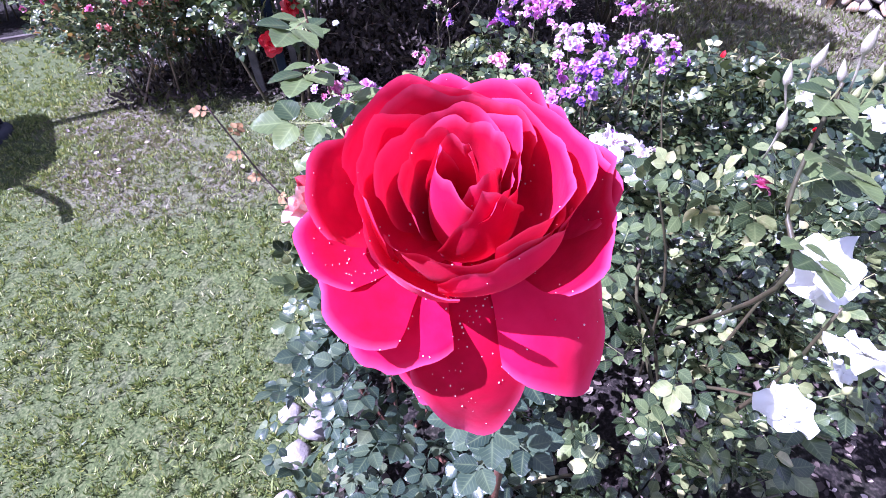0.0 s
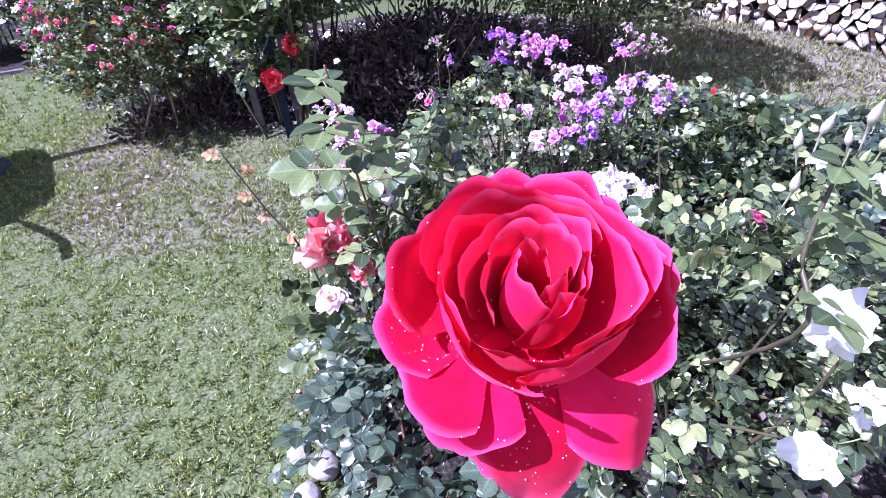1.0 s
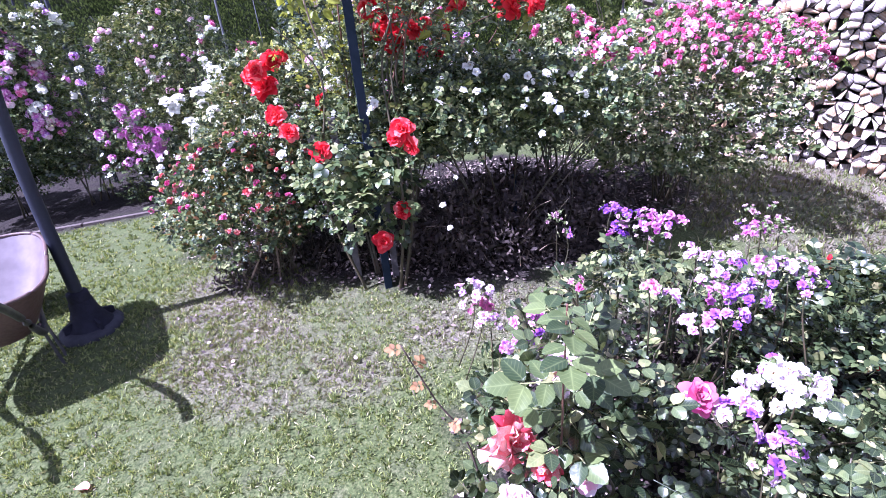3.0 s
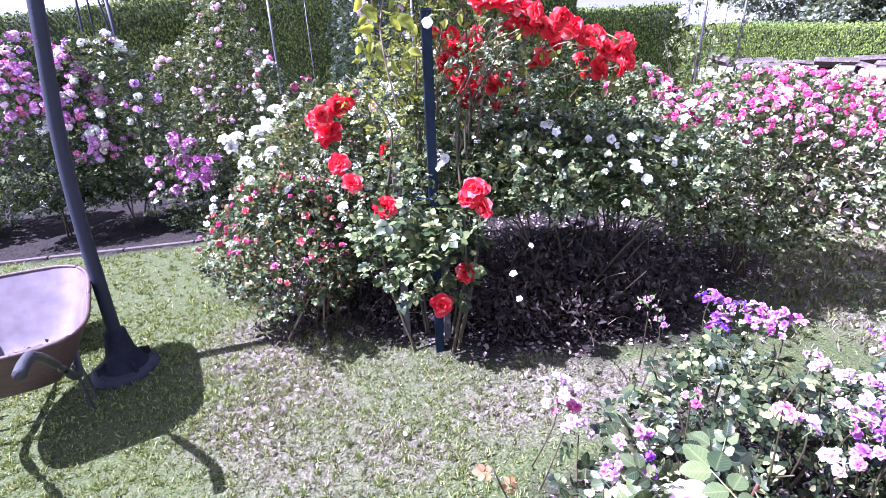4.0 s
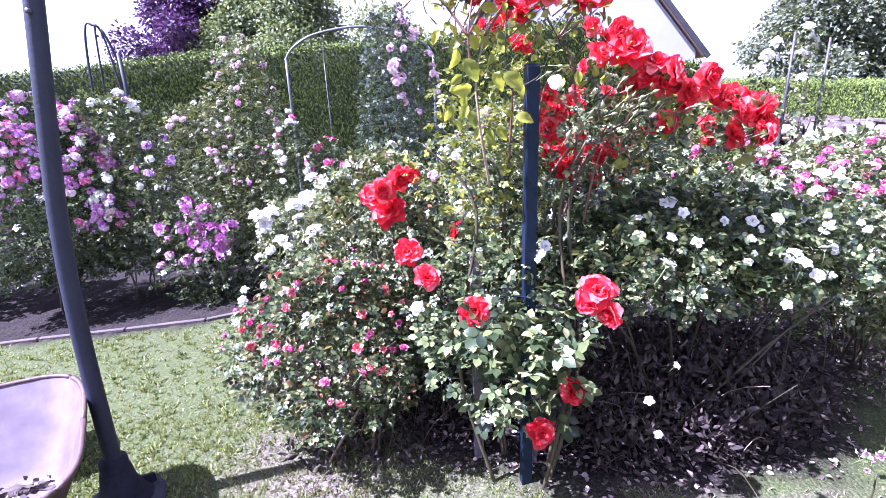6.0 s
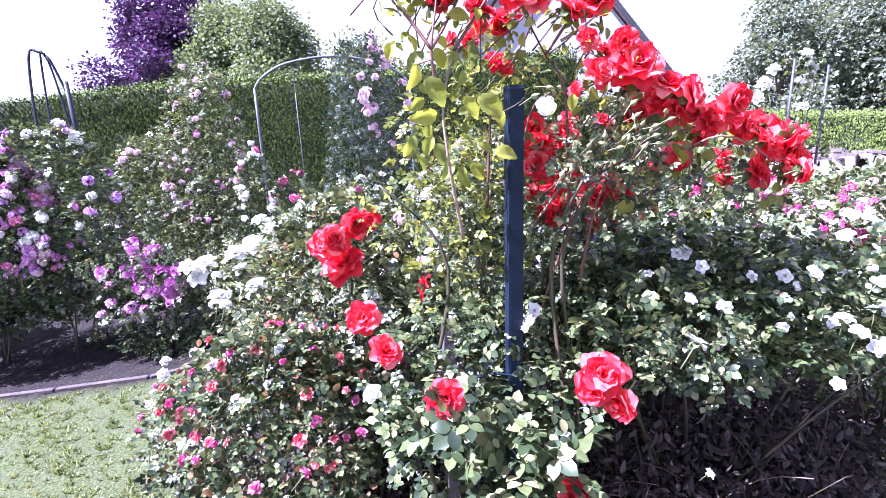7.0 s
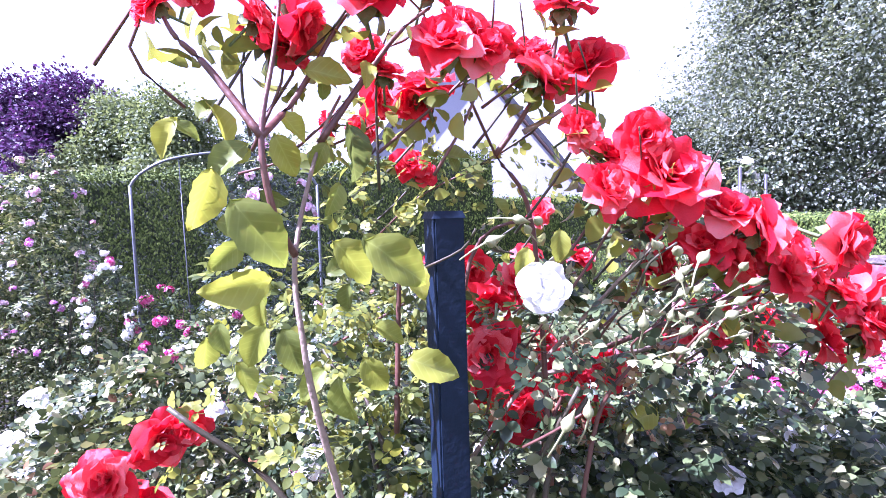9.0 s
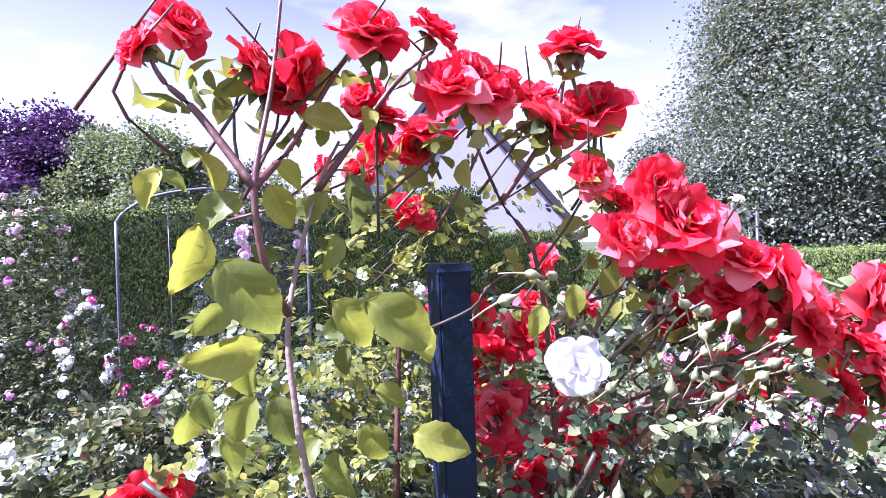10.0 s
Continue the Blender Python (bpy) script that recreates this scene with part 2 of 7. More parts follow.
STAMEN = surface("stamen", [(0.3, (0.45, 0.28, 0.03)), (0.7, (0.65, 0.48, 0.10))], 40, 0.8)
CANE = surface("cane_bark", [(0.3, (0.035, 0.042, 0.018)), (0.6, (0.07, 0.055, 0.03)), (0.8, (0.11, 0.06, 0.04))], 14, 0.5, 0.2, 90)
CANE_RED = surface("red_cane_bark", [(0.3, (0.075, 0.032, 0.024)), (0.6, (0.14, 0.062, 0.042)), (0.8, (0.20, 0.115, 0.075))], 16, 0.45, 0.2, 90)
CANE_DARK = surface("dark_twig", [(0.3, (0.03, 0.018, 0.016)), (0.7, (0.08, 0.05, 0.045))], 20, 0.6, 0.3, 120)
CANE_DRY = surface("dry_cane", [(0.3, (0.16, 0.11, 0.08)), (0.7, (0.34, 0.26, 0.18))], 20, 0.7, 0.3, 120)
SEPAL = surface("sepal", [(0.3, (0.07, 0.11, 0.03)), (0.7, (0.15, 0.19, 0.07))], 30, 0.5, 0.2, 200)
BUD_SKIN = surface("green_bud", [(0.3, (0.15, 0.18, 0.06)), (0.55, (0.28, 0.29, 0.13)), (0.8, (0.36, 0.26, 0.17))], 60, 0.45, 0.2, 200)
BARK = surface("tree_bark", [(0.3, (0.06, 0.05, 0.04)), (0.7, (0.16, 0.13, 0.10))], 5, 0.9, 0.8, 30)
POST_PAINT = surface("dark_painted_steel", [(0.3, (0.004, 0.010, 0.020)), (0.7, (0.008, 0.017, 0.033))], 12, 0.6, 0.15, 120, spec=0.2)
STAKE_WOOD = surface("weathered_stake", [(0.3, (0.06, 0.055, 0.06)), (0.7, (0.14, 0.125, 0.12))], 9, 0.8, 0.5, 50)
POLE_PAINT = surface("slate_blue_pole", [(0.3, (0.007, 0.009, 0.020)), (0.7, (0.016, 0.019, 0.038))], 10, 0.6, 0.15, 90)
IRON = surface("black_cast_base", [(0.3, (0.008, 0.008, 0.014)), (0.7, (0.022, 0.022, 0.036))], 18, 0.8, 0.4, 60, spec=0.25)
TRAY = surface("barrow_tray", [(0.3, (0.055, 0.042, 0.052)), (0.5, (0.105, 0.082, 0.096)), (0.75, (0.18, 0.15, 0.17))], 4, 0.65, 0.12, 14)
TRAY_OUT = surface("barrow_outside", [(0.3, (0.05, 0.03, 0.028)), (0.7, (0.11, 0.065, 0.055))], 7, 0.55, 0.3, 60)
TUBE = surface("galvanised_tube", [(0.3, (0.05, 0.05, 0.055)), (0.7, (0.11, 0.105, 0.11))], 12, 0.45, 0.2, 90, metal=0.5)
RUBBER = surface("rubber", [(0.3, (0.018, 0.018, 0.020)), (0.7, (0.04, 0.04, 0.045))], 20, 0.8, 0.4, 90)
ARCH = surface("arch_tube", [(0.3, (0.10, 0.11, 0.12)), (0.7, (0.22, 0.23, 0.24))], 10, 0.45, 0.2, 60, metal=0.4)
LOG_END = None
TUBE_FOOT = surface("weathered_slab", [(0.3, (0.014, 0.015, 0.022)), (0.7, (0.036, 0.036, 0.048))], 14, 0.85, 0.5, 60)
BARK_LOG = surface("log_bark", [(0.3, (0.035, 0.028, 0.026)), (0.55, (0.09, 0.07, 0.06)), (0.75, (0.18, 0.15, 0.135))], 14, 0.9, 0.9, 60, dist=0.02)
EDGING = surface("bed_edging_wood", [(0.3, (0.045, 0.035, 0.032)), (0.7, (0.11, 0.085, 0.075))], 8, 0.85, 0.5, 50)
STONE = surface("edge_stone", [(0.3, (0.15, 0.13, 0.12)), (0.6, (0.28, 0.25, 0.24)), (0.8, (0.40, 0.36, 0.34))], 12, 0.85, 0.6, 50)
RENDER_WALL = surface("lime_washed_wall", [(0.3, (0.33, 0.33, 0.42)), (0.7, (0.40, 0.40, 0.49))], 1.2, 0.9, 0.2, 30)
ROOF = surface("roof_tiles", [(0.3, (0.36, 0.21, 0.20)), (0.7, (0.52, 0.34, 0.32))], 2, 0.85, 0.5, 12)
FASCIA = surface("dark_verge", [(0.3, (0.02, 0.02, 0.025)), (0.7, (0.05, 0.05, 0.06))], 4, 0.6)


def log_end_material():
    """Sawn wood: growth rings round the log's axis, darker cracks, each log of its own tone."""
    m, nt, li, b = nodes_of("sawn_log_end")
    co, wv, no, oi = nt.new("ShaderNodeTexCoord"), nt.new("ShaderNodeTexWave"), nt.new("ShaderNodeTexNoise"), nt.new("ShaderNodeAttribute")
    oi.attribute_name = "tone"
    wv.wave_type, wv.rings_direction = "RINGS", "X"
    wv.inputs["Scale"].default_value, wv.inputs["Distortion"].default_value = 22, 3
    no.inputs["Scale"].default_value = 18
    li.new(co.outputs["Object"], wv.inputs["Vector"])
    li.new(co.outputs["Object"], no.inputs["Vector"])
    a = nt.new("ShaderNodeMath")
    a.operation = "MULTIPLY_ADD"
    a.inputs[1].default_value = 0.18
    li.new(wv.outputs["Fac"], a.inputs[0])
    s = nt.new("ShaderNodeMath")
    s.operation = "MULTIPLY_ADD"
    s.inputs[1].default_value = 0.62
    li.new(oi.outputs["Fac"], s.inputs[0])
    li.new(no.outputs["Fac"], s.inputs[2])
    sm = nt.new("ShaderNodeMath")
    sm.operation = "MULTIPLY"
    sm.inputs[1].default_value = 0.7
    li.new(s.outputs[0], sm.inputs[0])
    li.new(sm.outputs[0], a.inputs[2])
    r = ramp_node(nt, [(0.24, (0.10, 0.08, 0.085)), (0.40, (0.28, 0.245, 0.25)), (0.56, (0.46, 0.41, 0.38)), (0.72, (0.50, 0.39, 0.29)), (0.9, (0.44, 0.26, 0.14))])
    li.new(a.outputs[0], r.inputs[0])
    li.new(r.outputs[0], b.inputs["Base Color"])
    b.inputs["Roughness"].default_value = 0.85
    return m


LOG_END = log_end_material()


def ground_material():
    """Lawn soil, dry patches and shade-darkened bed earth, told apart by the sheet's own soil and straw values."""
    m, nt, li, b = nodes_of("ground")
    co = nt.new("ShaderNodeTexCoord")

    def nz(scale, detail=6):
        n = nt.new("ShaderNodeTexNoise")
        n.inputs["Scale"].default_value, n.inputs["Detail"].default_value = scale, detail
        li.new(co.outputs["Object"], n.inputs["Vector"])
        return n.outputs["Fac"]
    fine, mid = nz(120), nz(9)
    lawn = ramp_node(nt, [(0.3, (0.026, 0.038, 0.012)), (0.5, (0.062, 0.08, 0.027)), (0.7, (0.12, 0.13, 0.055))])
    straw = ramp_node(nt, [(0.3, (0.075, 0.058, 0.048)), (0.5, (0.14, 0.122, 0.096)), (0.7, (0.26, 0.228, 0.18))])
    # earth brown lowered to include the shade that the bushes throw on the beds
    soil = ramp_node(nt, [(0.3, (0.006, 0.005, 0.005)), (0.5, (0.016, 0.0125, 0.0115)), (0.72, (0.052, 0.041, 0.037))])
    for r in (lawn, straw, soil):
        li.new(fine, r.inputs[0])

    def masked(attr, gain):
        at = nt.new("ShaderNodeAttribute")
        at.attribute_name = attr
        ma = nt.new("ShaderNodeMath")
        ma.operation = "MULTIPLY_ADD"
        ma.inputs[1].default_value = gain
        li.new(mid, ma.inputs[0])
        li.new(at.outputs["Fac"], ma.inputs[2])
        sb = nt.new("ShaderNodeMath")
        sb.operation, sb.use_clamp = "SUBTRACT", True
        sb.inputs[1].default_value = gain / 2
        li.new(ma.outputs[0], sb.inputs[0])
        return sb.outputs[0]
    m1, m2 = nt.new("ShaderNodeMixRGB"), nt.new("ShaderNodeMixRGB")
    li.new(masked("straw", 0.7), m1.inputs["Fac"])
    li.new(lawn.outputs[0], m1.inputs["Color1"])
    li.new(straw.outputs[0], m1.inputs["Color2"])
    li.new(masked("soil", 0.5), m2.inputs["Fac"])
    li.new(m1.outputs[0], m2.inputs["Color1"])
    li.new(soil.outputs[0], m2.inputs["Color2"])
    li.new(m2.outputs[0], b.inputs["Base Color"])
    bp = nt.new("ShaderNodeBump")
    bp.inputs["Strength"].default_value, bp.inputs["Distance"].default_value = 0.9, 0.02
    li.new(nz(45), bp.inputs["Height"])
    li.new(bp.outputs[0], b.inputs["Normal"])
    b.inputs["Roughness"].default_value = 0.95
    b.inputs["Specular IOR Level"].default_value = 0.2
    return m


GROUND = ground_material()
GRASS = leafy("grass_blade", [(0.0, (0.04, 0.065, 0.018)), (0.35, (0.14, 0.185, 0.05)), (0.8, (0.29, 0.325, 0.105)), (1.0, (0.48, 0.44, 0.25))], rough=0.5, spec=0.45, vein=0.1)
STRAW = leafy("dry_grass_blade", [(0.0, (0.09, 0.078, 0.052)), (0.4, (0.20, 0.172, 0.125)), (0.62, (0.32, 0.275, 0.205)), (0.68, (0.11, 0.14, 0.045)), (1.0, (0.19, 0.22, 0.065))], rough=0.6, vein=0.1)
LITTER = leafy("bed_litter", [(0.0, (0.03, 0.02, 0.018)), (0.55, (0.10, 0.072, 0.060)), (0.85, (0.30, 0.23, 0.20)), (1.0, (0.58, 0.47, 0.44))], rough=0.8, through_light=0.05)
CLIMB_TOP = [
    (-0.342, -0.144, 1.573, 0.040), (-0.321, -0.120, 1.606, 0.045), (-0.268, -0.120, 1.590, 0.042), (-0.247, -0.096, 1.573, 0.056),
    (-0.206, -0.113, 1.591, 0.050), (-0.230, -0.104, 1.559, 0.044), (-0.156, -0.166, 1.604, 0.073), (-0.149, -0.083, 1.563, 0.049),
    (-0.118, -0.095, 1.547, 0.049), (-0.074, -0.113, 1.630, 0.055), (-0.060, -0.172, 1.539, 0.067), (-0.064, -0.149, 1.583, 0.052),
    (0.028, -0.078, 1.592, 0.055), (0.063, -0.093, 1.588, 0.062), (0.090, -0.126, 1.616, 0.077), (0.121, -0.138, 1.541, 0.077),
    (-0.056, -0.045, 1.533, 0.062),
]
CLIMB_SIDE = [
    (0.191, -0.216, 1.407, 0.094), (0.148, -0.199, 1.443, 0.066), (0.096, -0.203, 1.390, 0.066), (0.254, -0.216, 1.370, 0.073),
    (0.281, -0.213, 1.322, 0.075), (0.244, -0.204, 1.330, 0.062), (0.353, -0.215, 1.287, 0.079), (0.338, -0.192, 1.322, 0.057),
    (0.464, -0.149, 1.296, 0.079), (0.524, -0.138, 1.262, 0.072), (0.589, -0.115, 1.276, 0.063),
]
CLIMB_ARM = [
    (0.633, -0.115, 1.201, 0.081), (0.683, -0.117, 1.231, 0.092), (0.697, -0.134, 1.177, 0.086), (0.669, -0.138, 1.139, 0.067),
    (0.396, -0.100, 1.206, 0.072), (0.346, -0.044, 1.180, 0.075), (0.083, -0.178, 1.481, 0.054), (0.075, -0.109, 1.539, 0.064),
    (0.207, -0.143, 1.304, 0.053), (0.131, -0.177, 1.440, 0.062),
]
CLIMB_INNER = [
    (0.057, 0.058, 1.236, 0.094), (0.123, 0.051, 1.257, 0.083), (0.041, 0.074, 1.284, 0.066), (0.071, 0.032, 1.147, 0.094),
    (0.095, 0.015, 1.101, 0.063), (0.193, -0.003, 1.099, 0.094), (0.242, -0.008, 1.119, 0.066), (-0.022, 0.029, 1.309, 0.043),
    (-0.162, 0.054, 1.506, 0.047), (-0.088, 0.052, 1.549, 0.061), (0.013, -0.100, 1.213, 0.083), (-0.002, -0.080, 1.227, 0.055),
    (0.104, 0.050, 1.054, 0.098), (0.051, 0.040, 1.106, 0.067), (0.139, 0.000, 1.179, 0.049),
]
CLIMB_BEHIND = [
    (0.155, 0.100, 1.291, 0.049), (0.275, 0.100, 1.302, 0.057), (0.574, -0.050, 1.189, 0.065), (0.607, 0.000, 1.114, 0.049),
    (0.338, 0.100, 0.993, 0.049), (0.240, 0.100, 0.993, 0.049), (0.164, 0.050, 1.376, 0.045), (0.265, -0.100, 1.351, 0.035),
    (-0.108, 0.100, 1.501, 0.045), (-0.031, 0.100, 1.460, 0.049), (0.013, 0.120, 1.439, 0.046), (0.216, -0.120, 1.369, 0.045),
    (0.511, 0.050, 1.274, 0.034), (0.366, 0.100, 1.080, 0.037),
]
LOW_RED = [
    (-0.275, -0.228, 0.698, 0.082), (0.082, -0.391, 0.706, 0.087), (0.060, -0.360, 0.786, 0.106), (0.024, -0.367, 0.752, 0.068),
    (-0.389, -0.090, 0.744, 0.078), (0.028, -0.266, 0.406, 0.078), (-0.075, -0.292, 0.293, 0.078), (-0.234, 0.189, 0.836, 0.078),
    (-0.473, 0.242, 0.894, 0.117), (-0.534, 0.275, 0.966, 0.112), (-0.438, 0.279, 1.012, 0.098), (-0.376, 0.276, 1.028, 0.073),
    (-0.445, 0.002, 0.832, 0.080), (-0.489, 0.219, 0.977, 0.096),
]
WHITE_R = [
    (0.189, -0.463, 0.875, 0.076), (0.379, -0.308, 0.873, 0.068), (0.644, -0.415, 0.819, 0.078), (0.677, -0.431, 0.786, 0.066),
    (0.663, -0.361, 0.830, 0.072), (0.844, -0.286, 0.807, 0.063), (1.045, 0.078, 1.006, 0.083), (1.134, 0.053, 0.970, 0.098),
    (0.870, -0.159, 0.876, 0.084), (0.961, 0.064, 0.935, 0.098), (1.204, 0.035, 0.944, 0.122), (1.308, 0.089, 0.833, 0.087),
    (1.398, 0.230, 0.962, 0.091), (0.621, -0.404, 0.689, 0.052), (0.223, -0.493, 0.592, 0.038), (0.167, -0.473, 0.476, 0.047),
    (0.183, -0.507, 0.389, 0.043), (-0.438, -0.157, 0.687, 0.076), (0.596, -0.264, 0.777, 0.051), (1.104, 0.035, 0.907, 0.088),
]
WHITE_TOP = [
    (-0.104, -0.393, 1.333, 0.047),
]
WHITE_BUSH = [
    (0.559, -2.243, 0.633, 0.092), (0.525, -2.325, 0.625, 0.073), (0.481, -2.322, 0.556, 0.064), (0.545, -2.155, 0.777, 0.031),
    (0.550, -2.215, 0.786, 0.033), (0.556, -2.306, 0.560, 0.033),
]
WHITE_BUDS = [
    (0.547, -2.179, 0.827, 0.019), (0.543, -2.145, 0.803, 0.018), (0.525, -2.141, 0.788, 0.016), (0.513, -2.165, 0.757, 0.018),
    (0.564, -2.158, 0.793, 0.015), (0.560, -2.178, 0.785, 0.014), (0.553, -2.195, 0.808, 0.014), (0.552, -2.318, 0.546, 0.014),
]
CORAL = [
    (0.048, -1.580, 0.362, 0.137), (0.116, -1.625, 0.307, 0.075), (0.030, -1.663, 0.276, 0.072), (0.209, -1.491, 0.443, 0.125),
    (0.492, -1.601, 0.375, 0.091), (0.185, -1.670, 0.299, 0.076), (0.251, -1.828, 0.228, 0.090),
]
LILAC_TRUSSES = [
    (0.118, -1.068, 0.424, 0.059, "pale"), (0.142, -1.154, 0.364, 0.041, "pale"), (0.131, -1.089, 0.379, 0.038, "pink"), (0.492, -0.837, 0.498, 0.040, "spent"),
    (0.516, -0.871, 0.456, 0.028, "violet"), (0.698, -0.840, 0.515, 0.038, "violet"), (0.732, -0.896, 0.497, 0.058, "violet"), (0.769, -0.969, 0.483, 0.074, "mauve"),
    (0.831, -0.993, 0.498, 0.050, "mauve"), (0.682, -0.914, 0.453, 0.037, "violet"), (0.759, -1.333, 0.511, 0.081, "pale"), (0.757, -1.414, 0.467, 0.072, "violet"),
    (0.704, -1.363, 0.465, 0.045, "mauve"), (0.711, -1.439, 0.441, 0.044, "violet"), (0.910, -1.391, 0.494, 0.066, "pale"),
]
LILAC_TRUSSES_FRONT = [
    (0.941, -1.426, 0.477, 0.044, "violet"), (0.889, -1.343, 0.504, 0.041, "mauve"), (0.995, -1.188, 0.569, 0.064, "spent"), (0.965, -1.186, 0.521, 0.052, "mauve"),
    (1.018, -1.231, 0.538, 0.040, "spent"), (0.195, -1.307, 0.461, 0.045, "mauve"), (0.140, -1.344, 0.422, 0.033, "mauve"), (0.203, -1.356, 0.436, 0.030, "violet"),
    (0.355, -1.262, 0.515, 0.021, "pink"), (0.527, -1.337, 0.504, 0.024, "pink"), (0.625, -1.423, 0.440, 0.043, "mauve"), (0.582, -1.354, 0.479, 0.023, "pale"),
    (0.780, -1.190, 0.482, 0.030, "pale"), (0.764, -1.167, 0.497, 0.023, "pale"),
]
FRILLED_TRUSSES = [
    (0.673, -1.643, 0.382, 0.088, "white"), (0.568, -1.642, 0.347, 0.058, "pale"), (0.730, -1.640, 0.394, 0.048, "white"),
    (0.594, -1.747, 0.324, 0.051, "violet"), (0.539, -1.764, 0.298, 0.027, "pale"), (0.732, -1.566, 0.373, 0.037, "violet"),
]
YOUNG_CANES = [
    [(-0.193, -0.118, 1.038), (-0.224, -0.149, 1.185), (-0.234, -0.155, 1.255), (-0.237, -0.143, 1.344), (-0.204, -0.113, 1.460), (-0.174, -0.083, 1.518)],
    [(-0.237, -0.143, 1.344), (-0.256, -0.168, 1.386), (-0.264, -0.175, 1.457), (-0.246, -0.151, 1.550), (-0.233, -0.135, 1.645)],
    [(-0.264, -0.175, 1.457), (-0.306, -0.148, 1.522), (-0.331, -0.149, 1.547), (-0.341, -0.144, 1.566)],
    [(-0.264, -0.175, 1.457), (-0.226, -0.126, 1.506), (-0.180, -0.124, 1.582), (-0.159, -0.154, 1.601)],
    [(-0.204, -0.113, 1.460), (-0.120, -0.115, 1.574), (-0.074, -0.113, 1.615)],
]
OLD_CANES = [
    [(0.113, -0.113, 0.908), (0.143, -0.125, 1.100), (0.168, -0.157, 1.175), (0.181, -0.163, 1.191)],
    [(0.096, -0.084, 0.999), (0.078, -0.077, 1.356), (0.024, -0.077, 1.455), (-0.053, -0.155, 1.522)],
    [(0.024, -0.077, 1.455), (0.057, -0.091, 1.502), (0.085, -0.113, 1.561), (0.089, -0.125, 1.604)],
    [(0.057, -0.091, 1.482), (0.096, -0.117, 1.506), (0.121, -0.139, 1.531)],
    [(-0.029, -0.012, 0.991), (-0.002, -0.045, 1.316), (0.067, -0.095, 1.371)],
    [(-0.112, -0.043, 1.096), (-0.103, -0.047, 1.296), (-0.100, -0.048, 1.349)],
    [(0.020, 0.020, 1.003), (0.093, -0.039, 1.142), (0.148, -0.165, 1.293), (0.180, -0.223, 1.372)],
]
SIDE_CANES = [
    [(0.098, -0.044, 1.142), (0.314, -0.076, 1.174), (0.446, -0.166, 1.254), (0.666, -0.114, 1.170)],
    [(-0.011, -0.043, 0.651), (0.124, -0.024, 1.032), (0.185, -0.054, 1.166), (0.208, -0.092, 1.237)],
    [(0.185, -0.054, 1.166), (0.281, -0.206, 1.263), (0.352, -0.224, 1.283)],
]
TOP_LEAVES = [
    (-0.310, -0.220, 1.401, 0.050, -110), (-0.273, -0.240, 1.373, 0.065, -55), (-0.288, -0.200, 1.323, 0.057, -168), (-0.298, -0.140, 1.477, 0.049, 100),
    (-0.294, -0.150, 1.440, 0.048, -150), (-0.242, -0.150, 1.444, 0.045, -60), (-0.230, -0.130, 1.476, 0.039, -20), (-0.196, -0.130, 1.529, 0.047, -20),
    (-0.346, -0.150, 1.460, 0.040, -120), (-0.328, -0.150, 1.466, 0.024, -30), (-0.188, -0.200, 1.340, 0.057, -50), (-0.155, -0.220, 1.341, 0.069, -40),
    (-0.279, -0.180, 1.266, 0.043, -110), (-0.323, -0.160, 1.256, 0.037, -100),
]
MIDDLE_LEAVES = [
    (-0.298, -0.180, 1.350, 0.038, -140), (-0.276, -0.170, 1.292, 0.038, -100), (-0.309, -0.160, 1.272, 0.032, -80), (-0.052, -0.130, 1.448, 0.040, 15),
    (-0.194, -0.140, 1.401, 0.035, -110), (-0.172, -0.150, 1.449, 0.059, -65), (-0.197, -0.150, 1.191, 0.051, -90), (-0.131, -0.240, 1.245, 0.048, -15),
    (-0.122, -0.180, 1.316, 0.038, -80), (0.037, -0.200, 1.344, 0.036, -100), (-0.020, -0.220, 1.331, 0.032, -110), (-0.011, -0.160, 1.386, 0.031, -40),
    (-0.205, -0.120, 1.446, 0.034, -120), (-0.152, -0.120, 1.533, 0.031, -95),
]
LOW_LEAVES = [
    (-0.118, -0.080, 1.472, 0.028, -70), (-0.244, -0.120, 1.243, 0.051, -70), (-0.222, -0.100, 1.199, 0.041, -140), (-0.152, -0.100, 1.198, 0.050, -60),
    (0.225, -0.120, 1.088, 0.054, -165), (0.318, -0.100, 1.077, 0.059, -55), (0.294, -0.100, 1.156, 0.053, -100), (-0.289, -0.140, 1.226, 0.038, -60),
    (-0.137, -0.120, 1.250, 0.040, -30), (-0.311, -0.140, 1.489, 0.030, 60), (-0.256, -0.160, 1.401, 0.029, -30), (-0.190, -0.160, 1.299, 0.031, -100),
]
WHITE_LEFT = [
    (-0.992, 0.601, 0.806, 0.139), (-0.929, 0.568, 0.738, 0.128), (-0.871, 0.659, 0.865, 0.159), (-0.814, 0.710, 0.881, 0.162),
    (-0.759, 0.772, 0.925, 0.135), (-0.848, 0.636, 0.810, 0.130), (-0.960, 0.613, 0.852, 0.139), (-0.894, 0.505, 0.723, 0.098),
    (-0.797, 0.841, 0.953, 0.120), (-1.059, 0.317, 0.582, 0.077), (-0.687, 0.192, 0.675, 0.068), (-0.717, 0.117, 0.602, 0.062),
]
